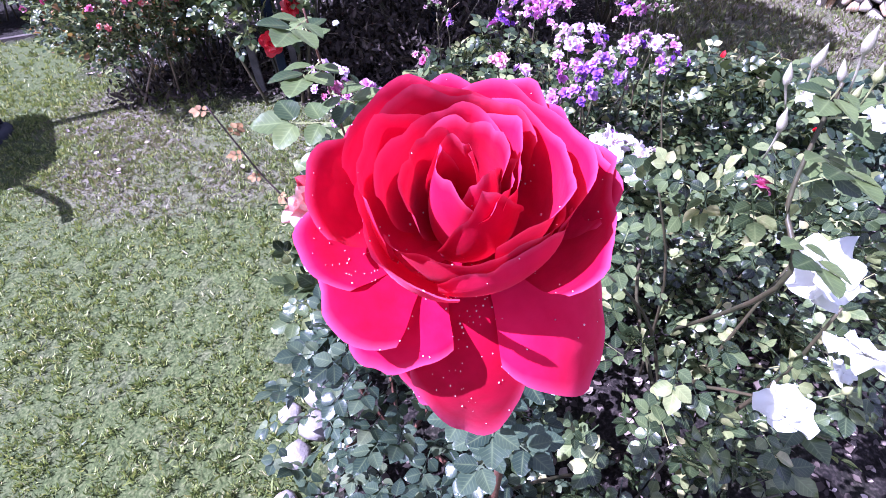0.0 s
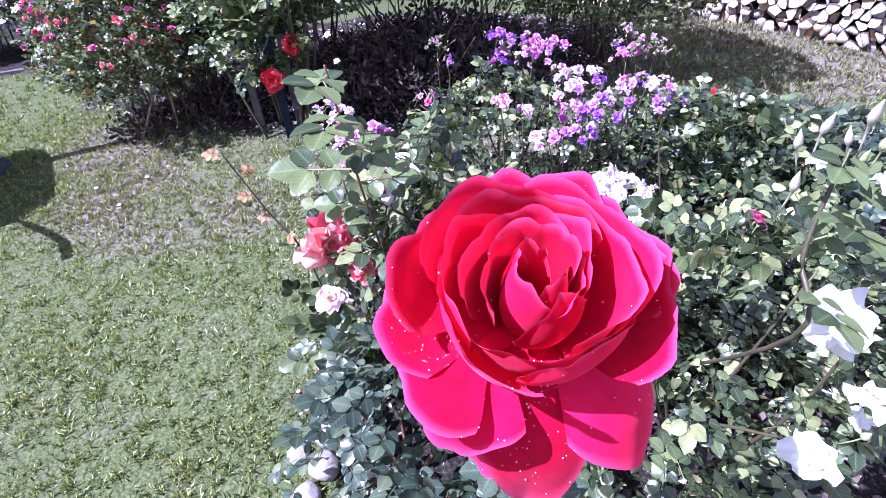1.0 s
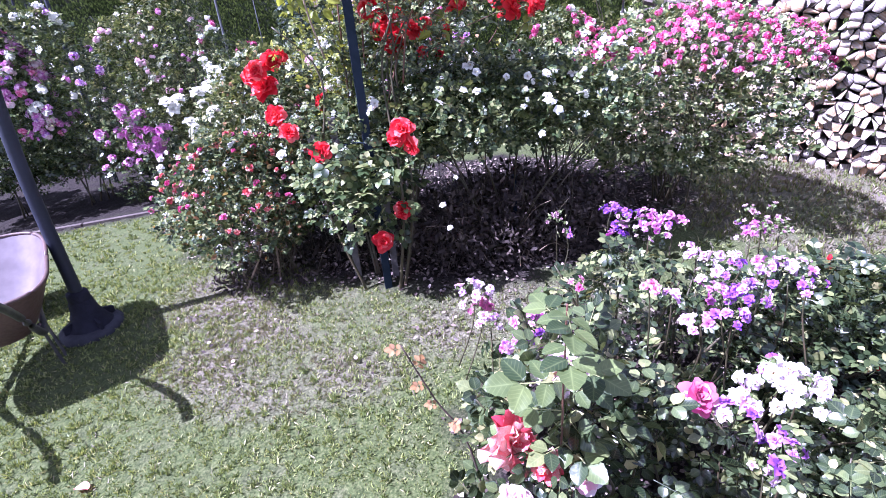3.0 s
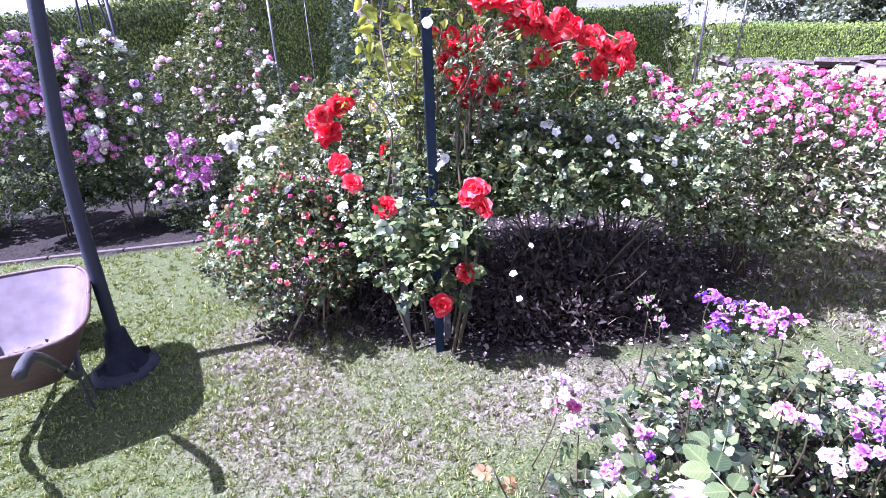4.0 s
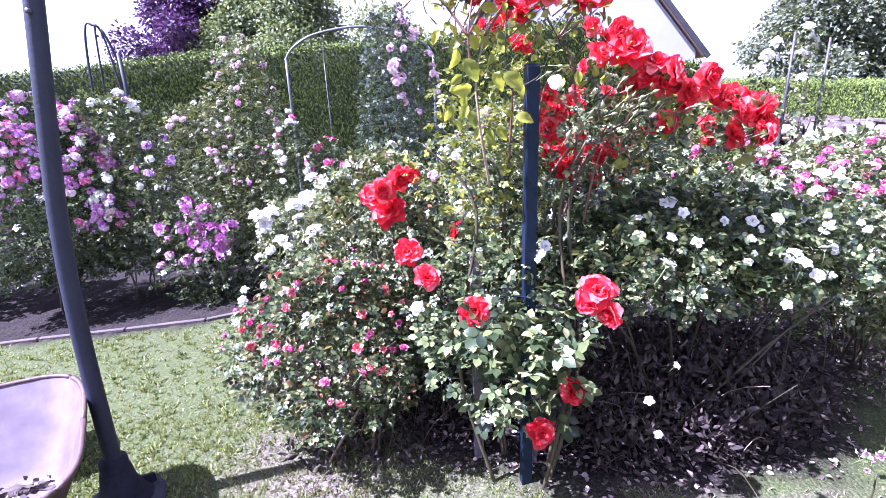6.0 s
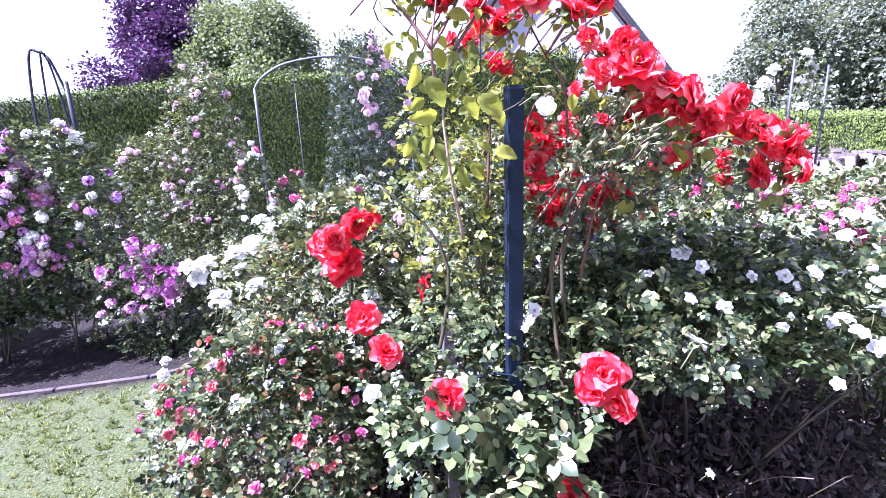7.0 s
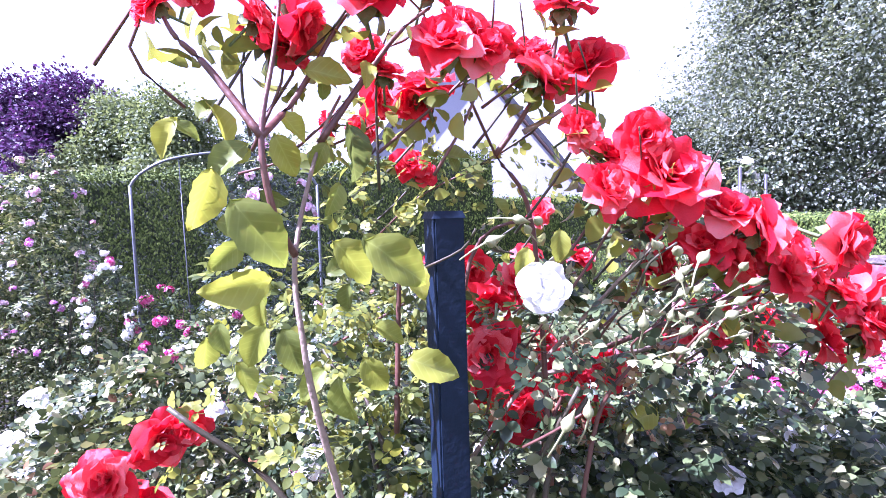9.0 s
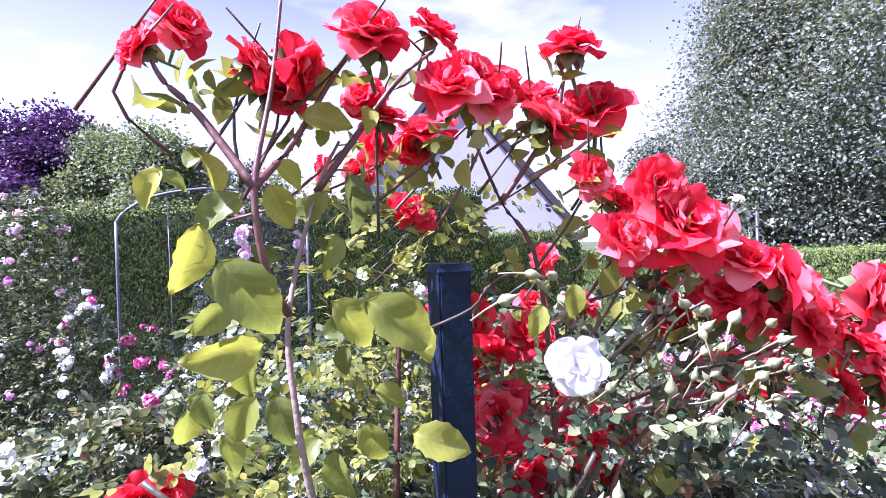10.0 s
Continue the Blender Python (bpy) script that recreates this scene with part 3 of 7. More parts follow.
PINK_BUNCH = [
    (-1.877, 2.448, 0.554, 0.159), (-1.765, 2.418, 0.514, 0.159), (-1.938, 2.398, 0.388, 0.149), (-1.815, 2.376, 0.375, 0.168),
    (-1.705, 2.357, 0.362, 0.159), (-1.583, 2.345, 0.375, 0.159), (-1.669, 2.311, 0.245, 0.168), (-1.770, 2.326, 0.249, 0.159),
    (-2.082, 2.415, 0.386, 0.140), (-1.913, 2.309, 0.149, 0.140), (-1.634, 2.331, 0.315, 0.159), (-1.853, 2.413, 0.465, 0.149),
    (-1.631, 2.287, 0.191, 0.140), (-1.841, 2.349, 0.288, 0.140),
]

# ---- building helpers ----


def quick_mesh(name, verts, tris, mats, index=None, smooth=True):
    """A triangle mesh from arrays."""
    me = bpy.data.meshes.new(name)
    verts, tris = np.asarray(verts, np.float32), np.asarray(tris, np.int32)
    me.vertices.add(len(verts))
    me.vertices.foreach_set("co", verts.ravel())
    me.loops.add(3 * len(tris))
    me.loops.foreach_set("vertex_index", tris.ravel())
    me.polygons.add(len(tris))
    me.polygons.foreach_set("loop_start", np.arange(len(tris), dtype=np.int32) * 3)
    for m in mats:
        me.materials.append(m)
    if index is not None:
        me.polygons.foreach_set("material_index", np.asarray(index, np.int32))
    if smooth:
        me.polygons.foreach_set("use_smooth", np.ones(len(tris), bool))
    me.update()
    return me


def bm_mesh(name, bm, mats, smooth=False):
    me = bpy.data.meshes.new(name)
    bm.to_mesh(me)
    bm.free()
    for m in mats:
        me.materials.append(m)
    if smooth:
        for p in me.polygons:
            p.use_smooth = True
    return me


def part(name, me, parent, label="", m=None):
    ob = new(name, me)
    ob.parent = parent
    if m is not None:
        ob.matrix_basis = m
    return tagged(ob, label=label)


def thing(name, label, category, at=(0, 0, 0), group="", kind="", me=None):
    ob = new(name, me)
    ob.location = at
    return tagged(ob, label, category, group, kind)


def tube_arrays(points, radii, sides=6):
    """A tapered tube along a polyline, capped by its taper."""
    pts = [Vector(p) for p in points]
    verts, tris = [], []
    for i, p in enumerate(pts):
        d = (pts[min(i + 1, len(pts) - 1)] - pts[max(i - 1, 0)]).normalized()
        a = d.orthogonal().normalized()
        b = d.cross(a)
        for k in range(sides):
            t = 2 * math.pi * k / sides
            verts.append(p + float(radii[i]) * (math.cos(t) * a + math.sin(t) * b))
    for i in range(len(pts) - 1):
        for k in range(sides):
            q, r = i * sides + k, i * sides + (k + 1) % sides
            tris += [(q, r, r + sides), (q, r + sides, q + sides)]
    for i, c in ((0, pts[0]), (len(pts) - 1, pts[-1])):
        verts.append(c)
        for k in range(sides):
            tris.append((len(verts) - 1, i * sides + (k + 1) % sides, i * sides + k) if i == 0 else (len(verts) - 1, i * sides + k, i * sides + (k + 1) % sides))
    return np.array([tuple(v) for v in verts]), np.array(tris)


def smooth_line(points, n=5):
    """Catmull-Rom through the points."""
    p = [Vector(points[0])] + [Vector(q) for q in points] + [Vector(points[-1])]
    out = []
    for i in range(1, len(p) - 2):
        for k in range(n):
            t = k / n
            out.append(0.5 * (2 * p[i] + (p[i + 1] - p[i - 1]) * t + (2 * p[i - 1] - 5 * p[i] + 4 * p[i + 1] - p[i + 2]) * t * t + (3 * p[i] - p[i - 1] - 3 * p[i + 1] + p[i + 2]) * t ** 3))
    return out + [p[-2]]


def tube(name, points, r0, r1, mat, sides=6, n=5):
    line = smooth_line(points, n)
    v, t = tube_arrays(line, np.linspace(r0, r1, len(line)), sides)
    return quick_mesh(name, v, t, [mat])


def frames_of(d, up):
    """Rotation matrices whose y runs along d and whose z leans to up."""
    y = d / np.linalg.norm(d, axis=1, keepdims=True)
    x = np.cross(y, up)
    x /= np.linalg.norm(x, axis=1, keepdims=True) + 1e-9
    return np.stack([x, y, np.cross(x, y)], 2)


def scatter(name, tv, tf, rot, size, pos, mat, marks=None):
    """Many copies of one small template joined into one mesh."""
    k, n = len(pos), len(tv)
    v = np.einsum("kij,nj->kni", rot * np.asarray(size).reshape(-1, 1, 1), tv) + pos[:, None, :]
    f = (tf[None] + (np.arange(k) * n)[:, None, None]).reshape(-1, 3)
    me = quick_mesh(name, v.reshape(-1, 3), f, [mat])
    for key, val in (marks or {}).items():
        me.attributes.new(key, "FLOAT", "POINT").data.foreach_set("value", np.tile(val, k).astype(np.float32))
    return me


# leaflet along +y, folded along its midrib, slightly toothed and drooping at the tip
LEAF_V = np.array([(0, 0, 0), (-0.25, 0.16, 0.05), (-0.36, 0.42, 0.08), (-0.29, 0.72, 0.03), (0, 1.0, -0.10), (0.29, 0.72, 0.03), (0.36, 0.42, 0.08), (0.25, 0.16, 0.05), (0, 0.42, 0.0), (0, 0.72, -0.02)], float)
LEAF_F = np.array([(0, 8, 1), (1, 8, 2), (2, 8, 9), (2, 9, 3), (3, 9, 4), (0, 7, 8), (7, 6, 8), (6, 9, 8), (6, 5, 9), (5, 4, 9)])


def compound_leaf(leaf_v, leaf_f):
    vs, fs = [], []
    for x, y, ang, s in ((0, 0.56, 0, 0.46), (-0.02, 0.50, 58, 0.40), (0.02, 0.50, -58, 0.40), (-0.02, 0.22, 66, 0.33), (0.02, 0.22, -66, 0.33)):
        a = radians(ang)
        r = np.array([(math.cos(a), -math.sin(a), 0), (math.sin(a), math.cos(a), 0), (0, 0, 1)])
        fs.append(leaf_f + sum(len(q) for q in vs))
        vs.append(leaf_v @ r.T * s + (x, y, 0.02 * abs(ang) / 60))
    fs.append(np.array([(0, 1, 2), (0, 2, 3)]) + sum(len(q) for q in vs))
    vs.append(np.array([(-0.012, 0, 0), (0.012, 0, 0), (0.008, 0.56, 0), (-0.008, 0.56, 0)]))
    return np.concatenate(vs), np.concatenate(fs)


COMP_V, COMP_F = compound_leaf(LEAF_V, LEAF_F)


def veined_leaf(rows, cols):
    """A toothed, folded leaflet with its rib and vein values."""
    vs, fs, rib, vein = [], [], [], []
    for i in range(rows + 1):
        y = i / rows
        w = 0.37 * math.sin(math.pi * y ** 0.85) ** 0.75 if 0 < i < rows else 0.004
        for j in range(cols):
            u = 2 * j / (cols - 1) - 1
            x = u * w * (1 + (0.05 if i % 2 else -0.05) * (abs(u) == 1))
            vs.append((x, y + 0.03 * abs(u) * (1 - y), 0.20 * w * abs(u) - 0.04 * u * u * w - 0.11 * y * y + 0.012 * math.sin(8 * y + 3 * u)))
            rib.append(1 - abs(u))
            vein.append(7 * y - 7 * 0.75 * abs(x))
    for i in range(rows):
        for j in range(cols - 1):
            a = i * cols + j
            fs += [(a, a + 1, a + cols + 1), (a, a + cols + 1, a + cols)]
    return np.array(vs), np.array(fs), {"rib": np.array(rib), "vein": np.array(vein)}


FINE_V, FINE_F, FINE_M = veined_leaf(10, 5)
SOME_V, SOME_F, SOME_M = veined_leaf(5, 3)
FINE_CV, FINE_CF = compound_leaf(FINE_V, FINE_F)
SOME_CV, SOME_CF = compound_leaf(SOME_V, SOME_F)
FINE_CM = {k: np.concatenate([np.tile(m, 5), np.zeros(4)]) for k, m in FINE_M.items()}
SOME_CM = {k: np.concatenate([np.tile(m, 5), np.zeros(4)]) for k, m in SOME_M.items()}
SMALL_V = np.array([(0, 0, 0), (-0.33, 0.38, 0.07), (-0.24, 0.74, 0.03), (0, 1.0, -0.07), (0.24, 0.74, 0.03), (0.33, 0.38, 0.07)], float)
SMALL_F = np.array([(0, 3, 1), (1, 3, 2), (0, 5, 3), (5, 4, 3)])
LITE_V, LITE_F = compound_leaf(SMALL_V * (1.15, 1, 1), SMALL_F)
DIAMOND_V = np.array([(0, 0, 0), (-0.33, 0.5, 0.06), (0.33, 0.5, 0.06), (0, 1.0, -0.06)], float)
DIAMOND_F = np.array([(0, 2, 1), (1, 2, 3)])
FAR_V, FAR_F = compound_leaf(DIAMOND_V, DIAMOND_F)


def petal_arrays(L, W, e0, e1, cup, ruf, n, ph):
    """A petal that leaves the centre at e0 degrees and ends at e1 degrees above the flat."""
    r = z = 0.0
    vs, fs = [], []
    for i in range(n + 1):
        v = i / n
        e = radians(e0 + (e1 - e0) * v)
        if i:
            r, z = r + L / n * math.cos(e), z + L / n * math.sin(e)
        w = W * (0.32 + 0.68 * math.sin(math.pi * min(0.5, 0.66 * v))) * (1 - 0.30 * v ** 4)
        for j in range(n + 1):
            u = 2 * j / n - 1
            back = L * v * (0.12 * u * u + 0.16 * u ** 4 + 0.025 * math.sin(6 * u + ph))
            lift = cup * W * u * u + ruf * L * v * v * math.sin(4.2 * u + ph)
            vs.append((u * w, r - back * math.cos(e) - lift * math.sin(e), z - back * math.sin(e) + lift * math.cos(e)))
    for i in range(n):
        for j in range(n):
            a = i * (n + 1) + j
            fs += [(a, a + 1, a + n + 2), (a, a + n + 2, a + n + 1)]
    return np.array(vs), np.array(fs)


def flower_arrays(rings, n, seed, r0=0.03):
    rg = np.random.default_rng(seed)
    vs, fs, at = [], [], 0
    for k, (count, L, W, e0, e1, cup, ruf) in enumerate(rings):
        turn = rg.uniform(0, 6.3)
        for i in range(count):
            s = rg.uniform(0.85, 1.12)
            v, f = petal_arrays(L * s, W * rg.uniform(0.9, 1.1), e0 + rg.normal(0, 7), e1 + rg.normal(0, 12), cup, ruf * rg.uniform(0.3, 1.5), n, rg.uniform(0, 6))
            a = turn + 2 * math.pi * i / count + rg.normal(0, 0.13)
            v = v + (0, r0 * (len(rings) - k) / len(rings), 0)
            c, q = math.cos(a), math.sin(a)
            v = v @ np.array([(c, q, 0), (-q, c, 0), (0, 0, 1)])
            vs.append(v)
            fs.append(f + at)
            at += len(v)
    return np.concatenate(vs), np.concatenate(fs)


FULL = [(5, 0.54, 0.27, 18, -22, 0.12, 0.05), (6, 0.50, 0.25, 38, 5, 0.2, 0.05), (6, 0.42, 0.21, 58, 30, 0.3, 0.05), (5, 0.34, 0.17, 76, 62, 0.4, 0.04), (4, 0.24, 0.12, 88, 95, 0.5, 0.02)]
OPEN = [(5, 0.52, 0.30, 22, -12, 0.15, 0.06), (5, 0.44, 0.24, 40, 12, 0.2, 0.05), (4, 0.28, 0.14, 60, 50, 0.3, 0.04)]
TINY = [(5, 0.52, 0.30, 30, -5, 0.2, 0.05), (4, 0.36, 0.2, 62, 45, 0.3, 0.0)]
BUD = [(3, 0.9, 0.34, 84, 98, 0.7, 0.0), (3, 0.8, 0.3, 86, 100, 0.7, 0.0)]


def with_stem(v, f, stem, sepals=True, stamens=False):
    """Adds a curved stem, sepals and stamens below and in a flower; returns arrays and slots."""
    slots = [np.zeros(len(f), int)]
    vs, fs, n = [v], [f], len(v)
    if stem:
        tv, tf = tube_arrays([(0, 0, -0.04), (0.03, 0, -0.3), (0.08, 0.02, -stem * 0.6), (0.2, 0.04, -stem)], [0.05, 0.035, 0.035, 0.03], 5)
        vs.append(tv)
        fs.append(tf + n)
        slots.append(np.ones(len(tf), int))
        n += len(tv)
        for k in range(5 if sepals else 0):
            a = 2 * math.pi * k / 5
            c, q = math.cos(a), math.sin(a)
            sv = LEAF_V * (0.45, 0.36, 1) @ np.array([(1, 0, 0), (0, 0.8, -0.6), (0, 0.6, 0.8)]) @ np.array([(c, q, 0), (-q, c, 0), (0, 0, 1)]) + (0, 0, -0.05)
            vs.append(sv)
            fs.append(LEAF_F + n)
            slots.append(np.ones(len(LEAF_F), int))
            n += len(sv)
    if stamens:
        rg = np.random.default_rng(3)
        for k in range(14):
            a, r = rg.uniform(0, 6.3), rg.uniform(0.01, 0.1)
            sv = SMALL_V * (0.08, 0.13, 0.1) @ np.array([(1, 0, 0), (0, 0, 1), (0, -1, 0)]) + (r * math.cos(a), r * math.sin(a), 0.03)
            vs.append(sv)
            fs.append(SMALL_F + n)
            slots.append(np.full(len(SMALL_F), 2))
            n += len(sv)
    return np.concatenate(vs), np.concatenate(fs), np.concatenate(slots)


def bloom_set(name, rings, n, mat, stem=1.6, count=3, stamens=False, cluster=0):
    out = []
    for s in range(count):
        if cluster:
            rg = np.random.default_rng(s + 40)
            vs, fs, at = [], [], 0
            for k in range(cluster):
                v, f = flower_arrays(rings, n, 100 * s + k)
                d = rg.normal(0, 1, 3)
                d[2] = abs(d[2]) * 0.7 + 0.35
                d /= np.linalg.norm(d)
                rot = frames_of(np.array([np.cross(d, (0.3, 0.9, 0.1))]), np.array([d]))[0]
                v = v * rg.uniform(0.36, 0.58) @ rot.T + d * rg.uniform(0.22, 0.36) * (1, 1, 0.7)
                vs.append(v)
                fs.append(f + at)
                at += len(v)
            v, f = np.concatenate(vs), np.concatenate(fs)
        else:
            v, f = flower_arrays(rings, n, s * 7 + 1)
        v, f, slots = with_stem(v, f, stem, True, stamens)
        out.append(quick_mesh(name, v, f, [mat, SEPAL, STAMEN], slots))
    return out


def petal_kit(name, rings, n, mat, seed, wild=1.0):
    """One flower as single petals: a list of petal meshes, and the calyx with its stem."""
    rg = np.random.default_rng(seed)
    petals = []
    for k, (count, L, W, e0, e1, cup, ruf) in enumerate(rings):
        turn = rg.uniform(0, 6.3)
        for i in range(count):
            s = rg.uniform(0.85, 1.15)
            v, f = petal_arrays(L * s, W * rg.uniform(0.95, 1.2), e0 + rg.normal(0, 8 * wild), e1 + rg.normal(0, 13 * wild), cup, ruf * rg.uniform(0.5, 2.2) * wild, n, rg.uniform(0, 6))
            a = turn + 2 * math.pi * i / count + rg.normal(0, 0.16)
            v = v + (0, 0.03 * (len(rings) - k) / len(rings), 0)
            c, q = math.cos(a), math.sin(a)
            petals.append(quick_mesh("petal", v @ np.array([(c, q, 0), (-q, c, 0), (0, 0, 1)]), f, [mat]))
    v, f, slots = with_stem(np.zeros((0, 3)), np.zeros((0, 3), int), 0.75)
    return petals, quick_mesh("calyx", v, f, [SEPAL, SEPAL, STAMEN], slots)


def put_bloom(kit, root, m, label=""):
    head = part("bloom", kit[1], root, label, m)
    for me in kit[0]:
        part("petal", me, head)


WHITE_B = bloom_set("white_bloom", OPEN, 4, PETAL_WHITE, 1.4, 3, True)
RUFFLED = [(5, 0.54, 0.30, 20, -25, 0.14, 0.07), (6, 0.50, 0.27, 40, 0, 0.2, 0.08), (6, 0.44, 0.23, 58, 25, 0.3, 0.08), (5, 0.36, 0.18, 74, 55, 0.4, 0.06), (3, 0.26, 0.13, 86, 92, 0.5, 0.02)]
BLOWN = [(5, 0.58, 0.33, 14, -26, 0.10, 0.14), (4, 0.42, 0.28, 34, 5, 0.2, 0.12)]
RED_KITS = [petal_kit('red', RUFFLED, 6, PETAL_RED_ONE, s) for s in (1, 2, 3, 4)]
WHITE_KITS = [petal_kit('white', BLOWN, 6, PETAL_WHITE_ONE, s, 1.25) for s in (11, 12)]
FRILLED = [(7, 0.52, 0.20, 18, -22, 0.15, 0.10), (8, 0.47, 0.19, 38, 2, 0.2, 0.10), (8, 0.41, 0.17, 56, 26, 0.3, 0.10), (7, 0.33, 0.14, 72, 52, 0.4, 0.08), (4, 0.24, 0.10, 86, 90, 0.5, 0.03)]
CORAL_KITS = [petal_kit('coral', FRILLED, 5, PETAL_CORAL_ONE, s) for s in (21, 22)]
WHITE_SINGLE = petal_kit('white', [(3, 0.60, 0.46, 12, -6, 0.10, 0.10), (3, 0.46, 0.36, 30, 8, 0.2, 0.10), (2, 0.26, 0.2, 50, 30, 0.3, 0.06)], 7, PETAL_WHITE_ONE, 14, 1.0)
WHITE_FULL = bloom_set("white_full_bloom", FULL, 4, PETAL_WHITE, 1.6, 2)
CORAL_B = bloom_set("coral_bloom", FULL, 4, PETAL_CORAL, 1.6, 2)
BLUSH_B = bloom_set("blush_bloom", OPEN, 4, PETAL_BLUSH, 1.6, 2, True)
PINK_B = bloom_set("pink_bloom", FULL, 3, PETAL_PINK, 1.4, 2)
BLUSH_C = bloom_set("blush_cluster", TINY, 2, PETAL_BLUSH, 1.5, 3, False, 6)
MAG_C = bloom_set("magenta_cluster", TINY, 2, PETAL_MAGENTA, 1.5, 4, False, 8)
PINK_C = bloom_set("pink_cluster", TINY, 2, PETAL_PINK, 1.5, 3, False, 8)
MAUVE_C = bloom_set("mauve_cluster", TINY, 2, PETAL_MAUVE, 1.5, 3, False, 8)
WHITE_C = bloom_set("white_cluster", TINY, 2, PETAL_WHITE, 1.5, 3, False, 6)
FAR_LILAC, FAR_BLUSH, FAR_PINK, FAR_MAUVE, FAR_WHITE, FAR_MAG = [bloom_set("far_" + m.name, [(6, 0.56, 0.32, 25, -5, 0.2, 0.05), (4, 0.36, 0.22, 62, 45, 0.3, 0.0)], 1, m, 0.8, 3, False, 8) for m in (PETAL_LILAC, PETAL_BLUSH, PETAL_PINK, PETAL_MAUVE, PETAL_WHITE, PETAL_MAGENTA)]
BUD_GREEN = []
for bend in (0.1, -0.25):
    v, t = tube_arrays([(2.2 * bend, 0.05, -1.6), (0.8 * bend, 0.02, -0.8), (0, 0, -0.1), (0, 0, 0.04), (0, 0, 0.25), (0, 0, 0.5), (0.02, 0, 0.78), (0.05, 0, 1.1)], [0.045, 0.05, 0.07, 0.2, 0.31, 0.26, 0.11, 0.015], 8)
    BUD_GREEN.append(quick_mesh("rose_bud", v, t, [BUD_SKIN]))
BUD_WHITE = [quick_mesh("white_rose_bud", *tube_arrays([(2.0 * w, 0.05, -2.0), (0.8 * w, 0.02, -0.9), (0, 0, -0.1), (0, 0, 0.05), (0, 0, 0.35), (0, 0, 0.7), (0.02, 0, 1.0), (0.04, 0, 1.25)], [0.05, 0.05, 0.08, 0.19, 0.25, 0.19, 0.09, 0.015], 10), [PALE_BUD]) for w in (0.12, -0.2)]
BUD_RED = bloom_set("red_rose_bud", BUD, 3, PETAL_RED, 2.2, 2)


def facing(pos, size, rg, lean=(0, -0.35, 0.9), spread=0.45):
    """A pose for a bloom: its face roughly along lean."""
    d = Vector(lean).normalized() + Vector(rg.normal(0, spread, 3))
    d.normalize()
    q = d.to_track_quat("Z", "Y").to_matrix().to_4x4()
    return Matrix.Translation(pos) @ q @ Matrix.Rotation(rg.uniform(0, 6.28), 4, "Z") @ Matrix.Scale(size, 4)


def ground_z(x, y):
    """Height of the garden: a slope up to the post bed, level beyond."""
    x, y = np.asarray(x, float), np.asarray(y, float)
    out = 0
    for d in (-0.3, -0.15, 0, 0.15, 0.3):
        out = out + 0.105 * np.interp(x + d, [-4.5, 0.5, 1, 3.8], [-4.5, 0.5, 0.7, -1.0]) + 0.087 * np.interp(y + d, [-5, 0.6, 1.2, 3], [-5, 0.6, 0.8, 0])
    return out / 5 + -0.044 + -0.046 * np.clip(x, -4.0, 2.0) + -0.038 * np.clip(y, -3.0, 2.5)


def foot(x, y):
    return Vector((x, y, float(ground_z(x, y))))


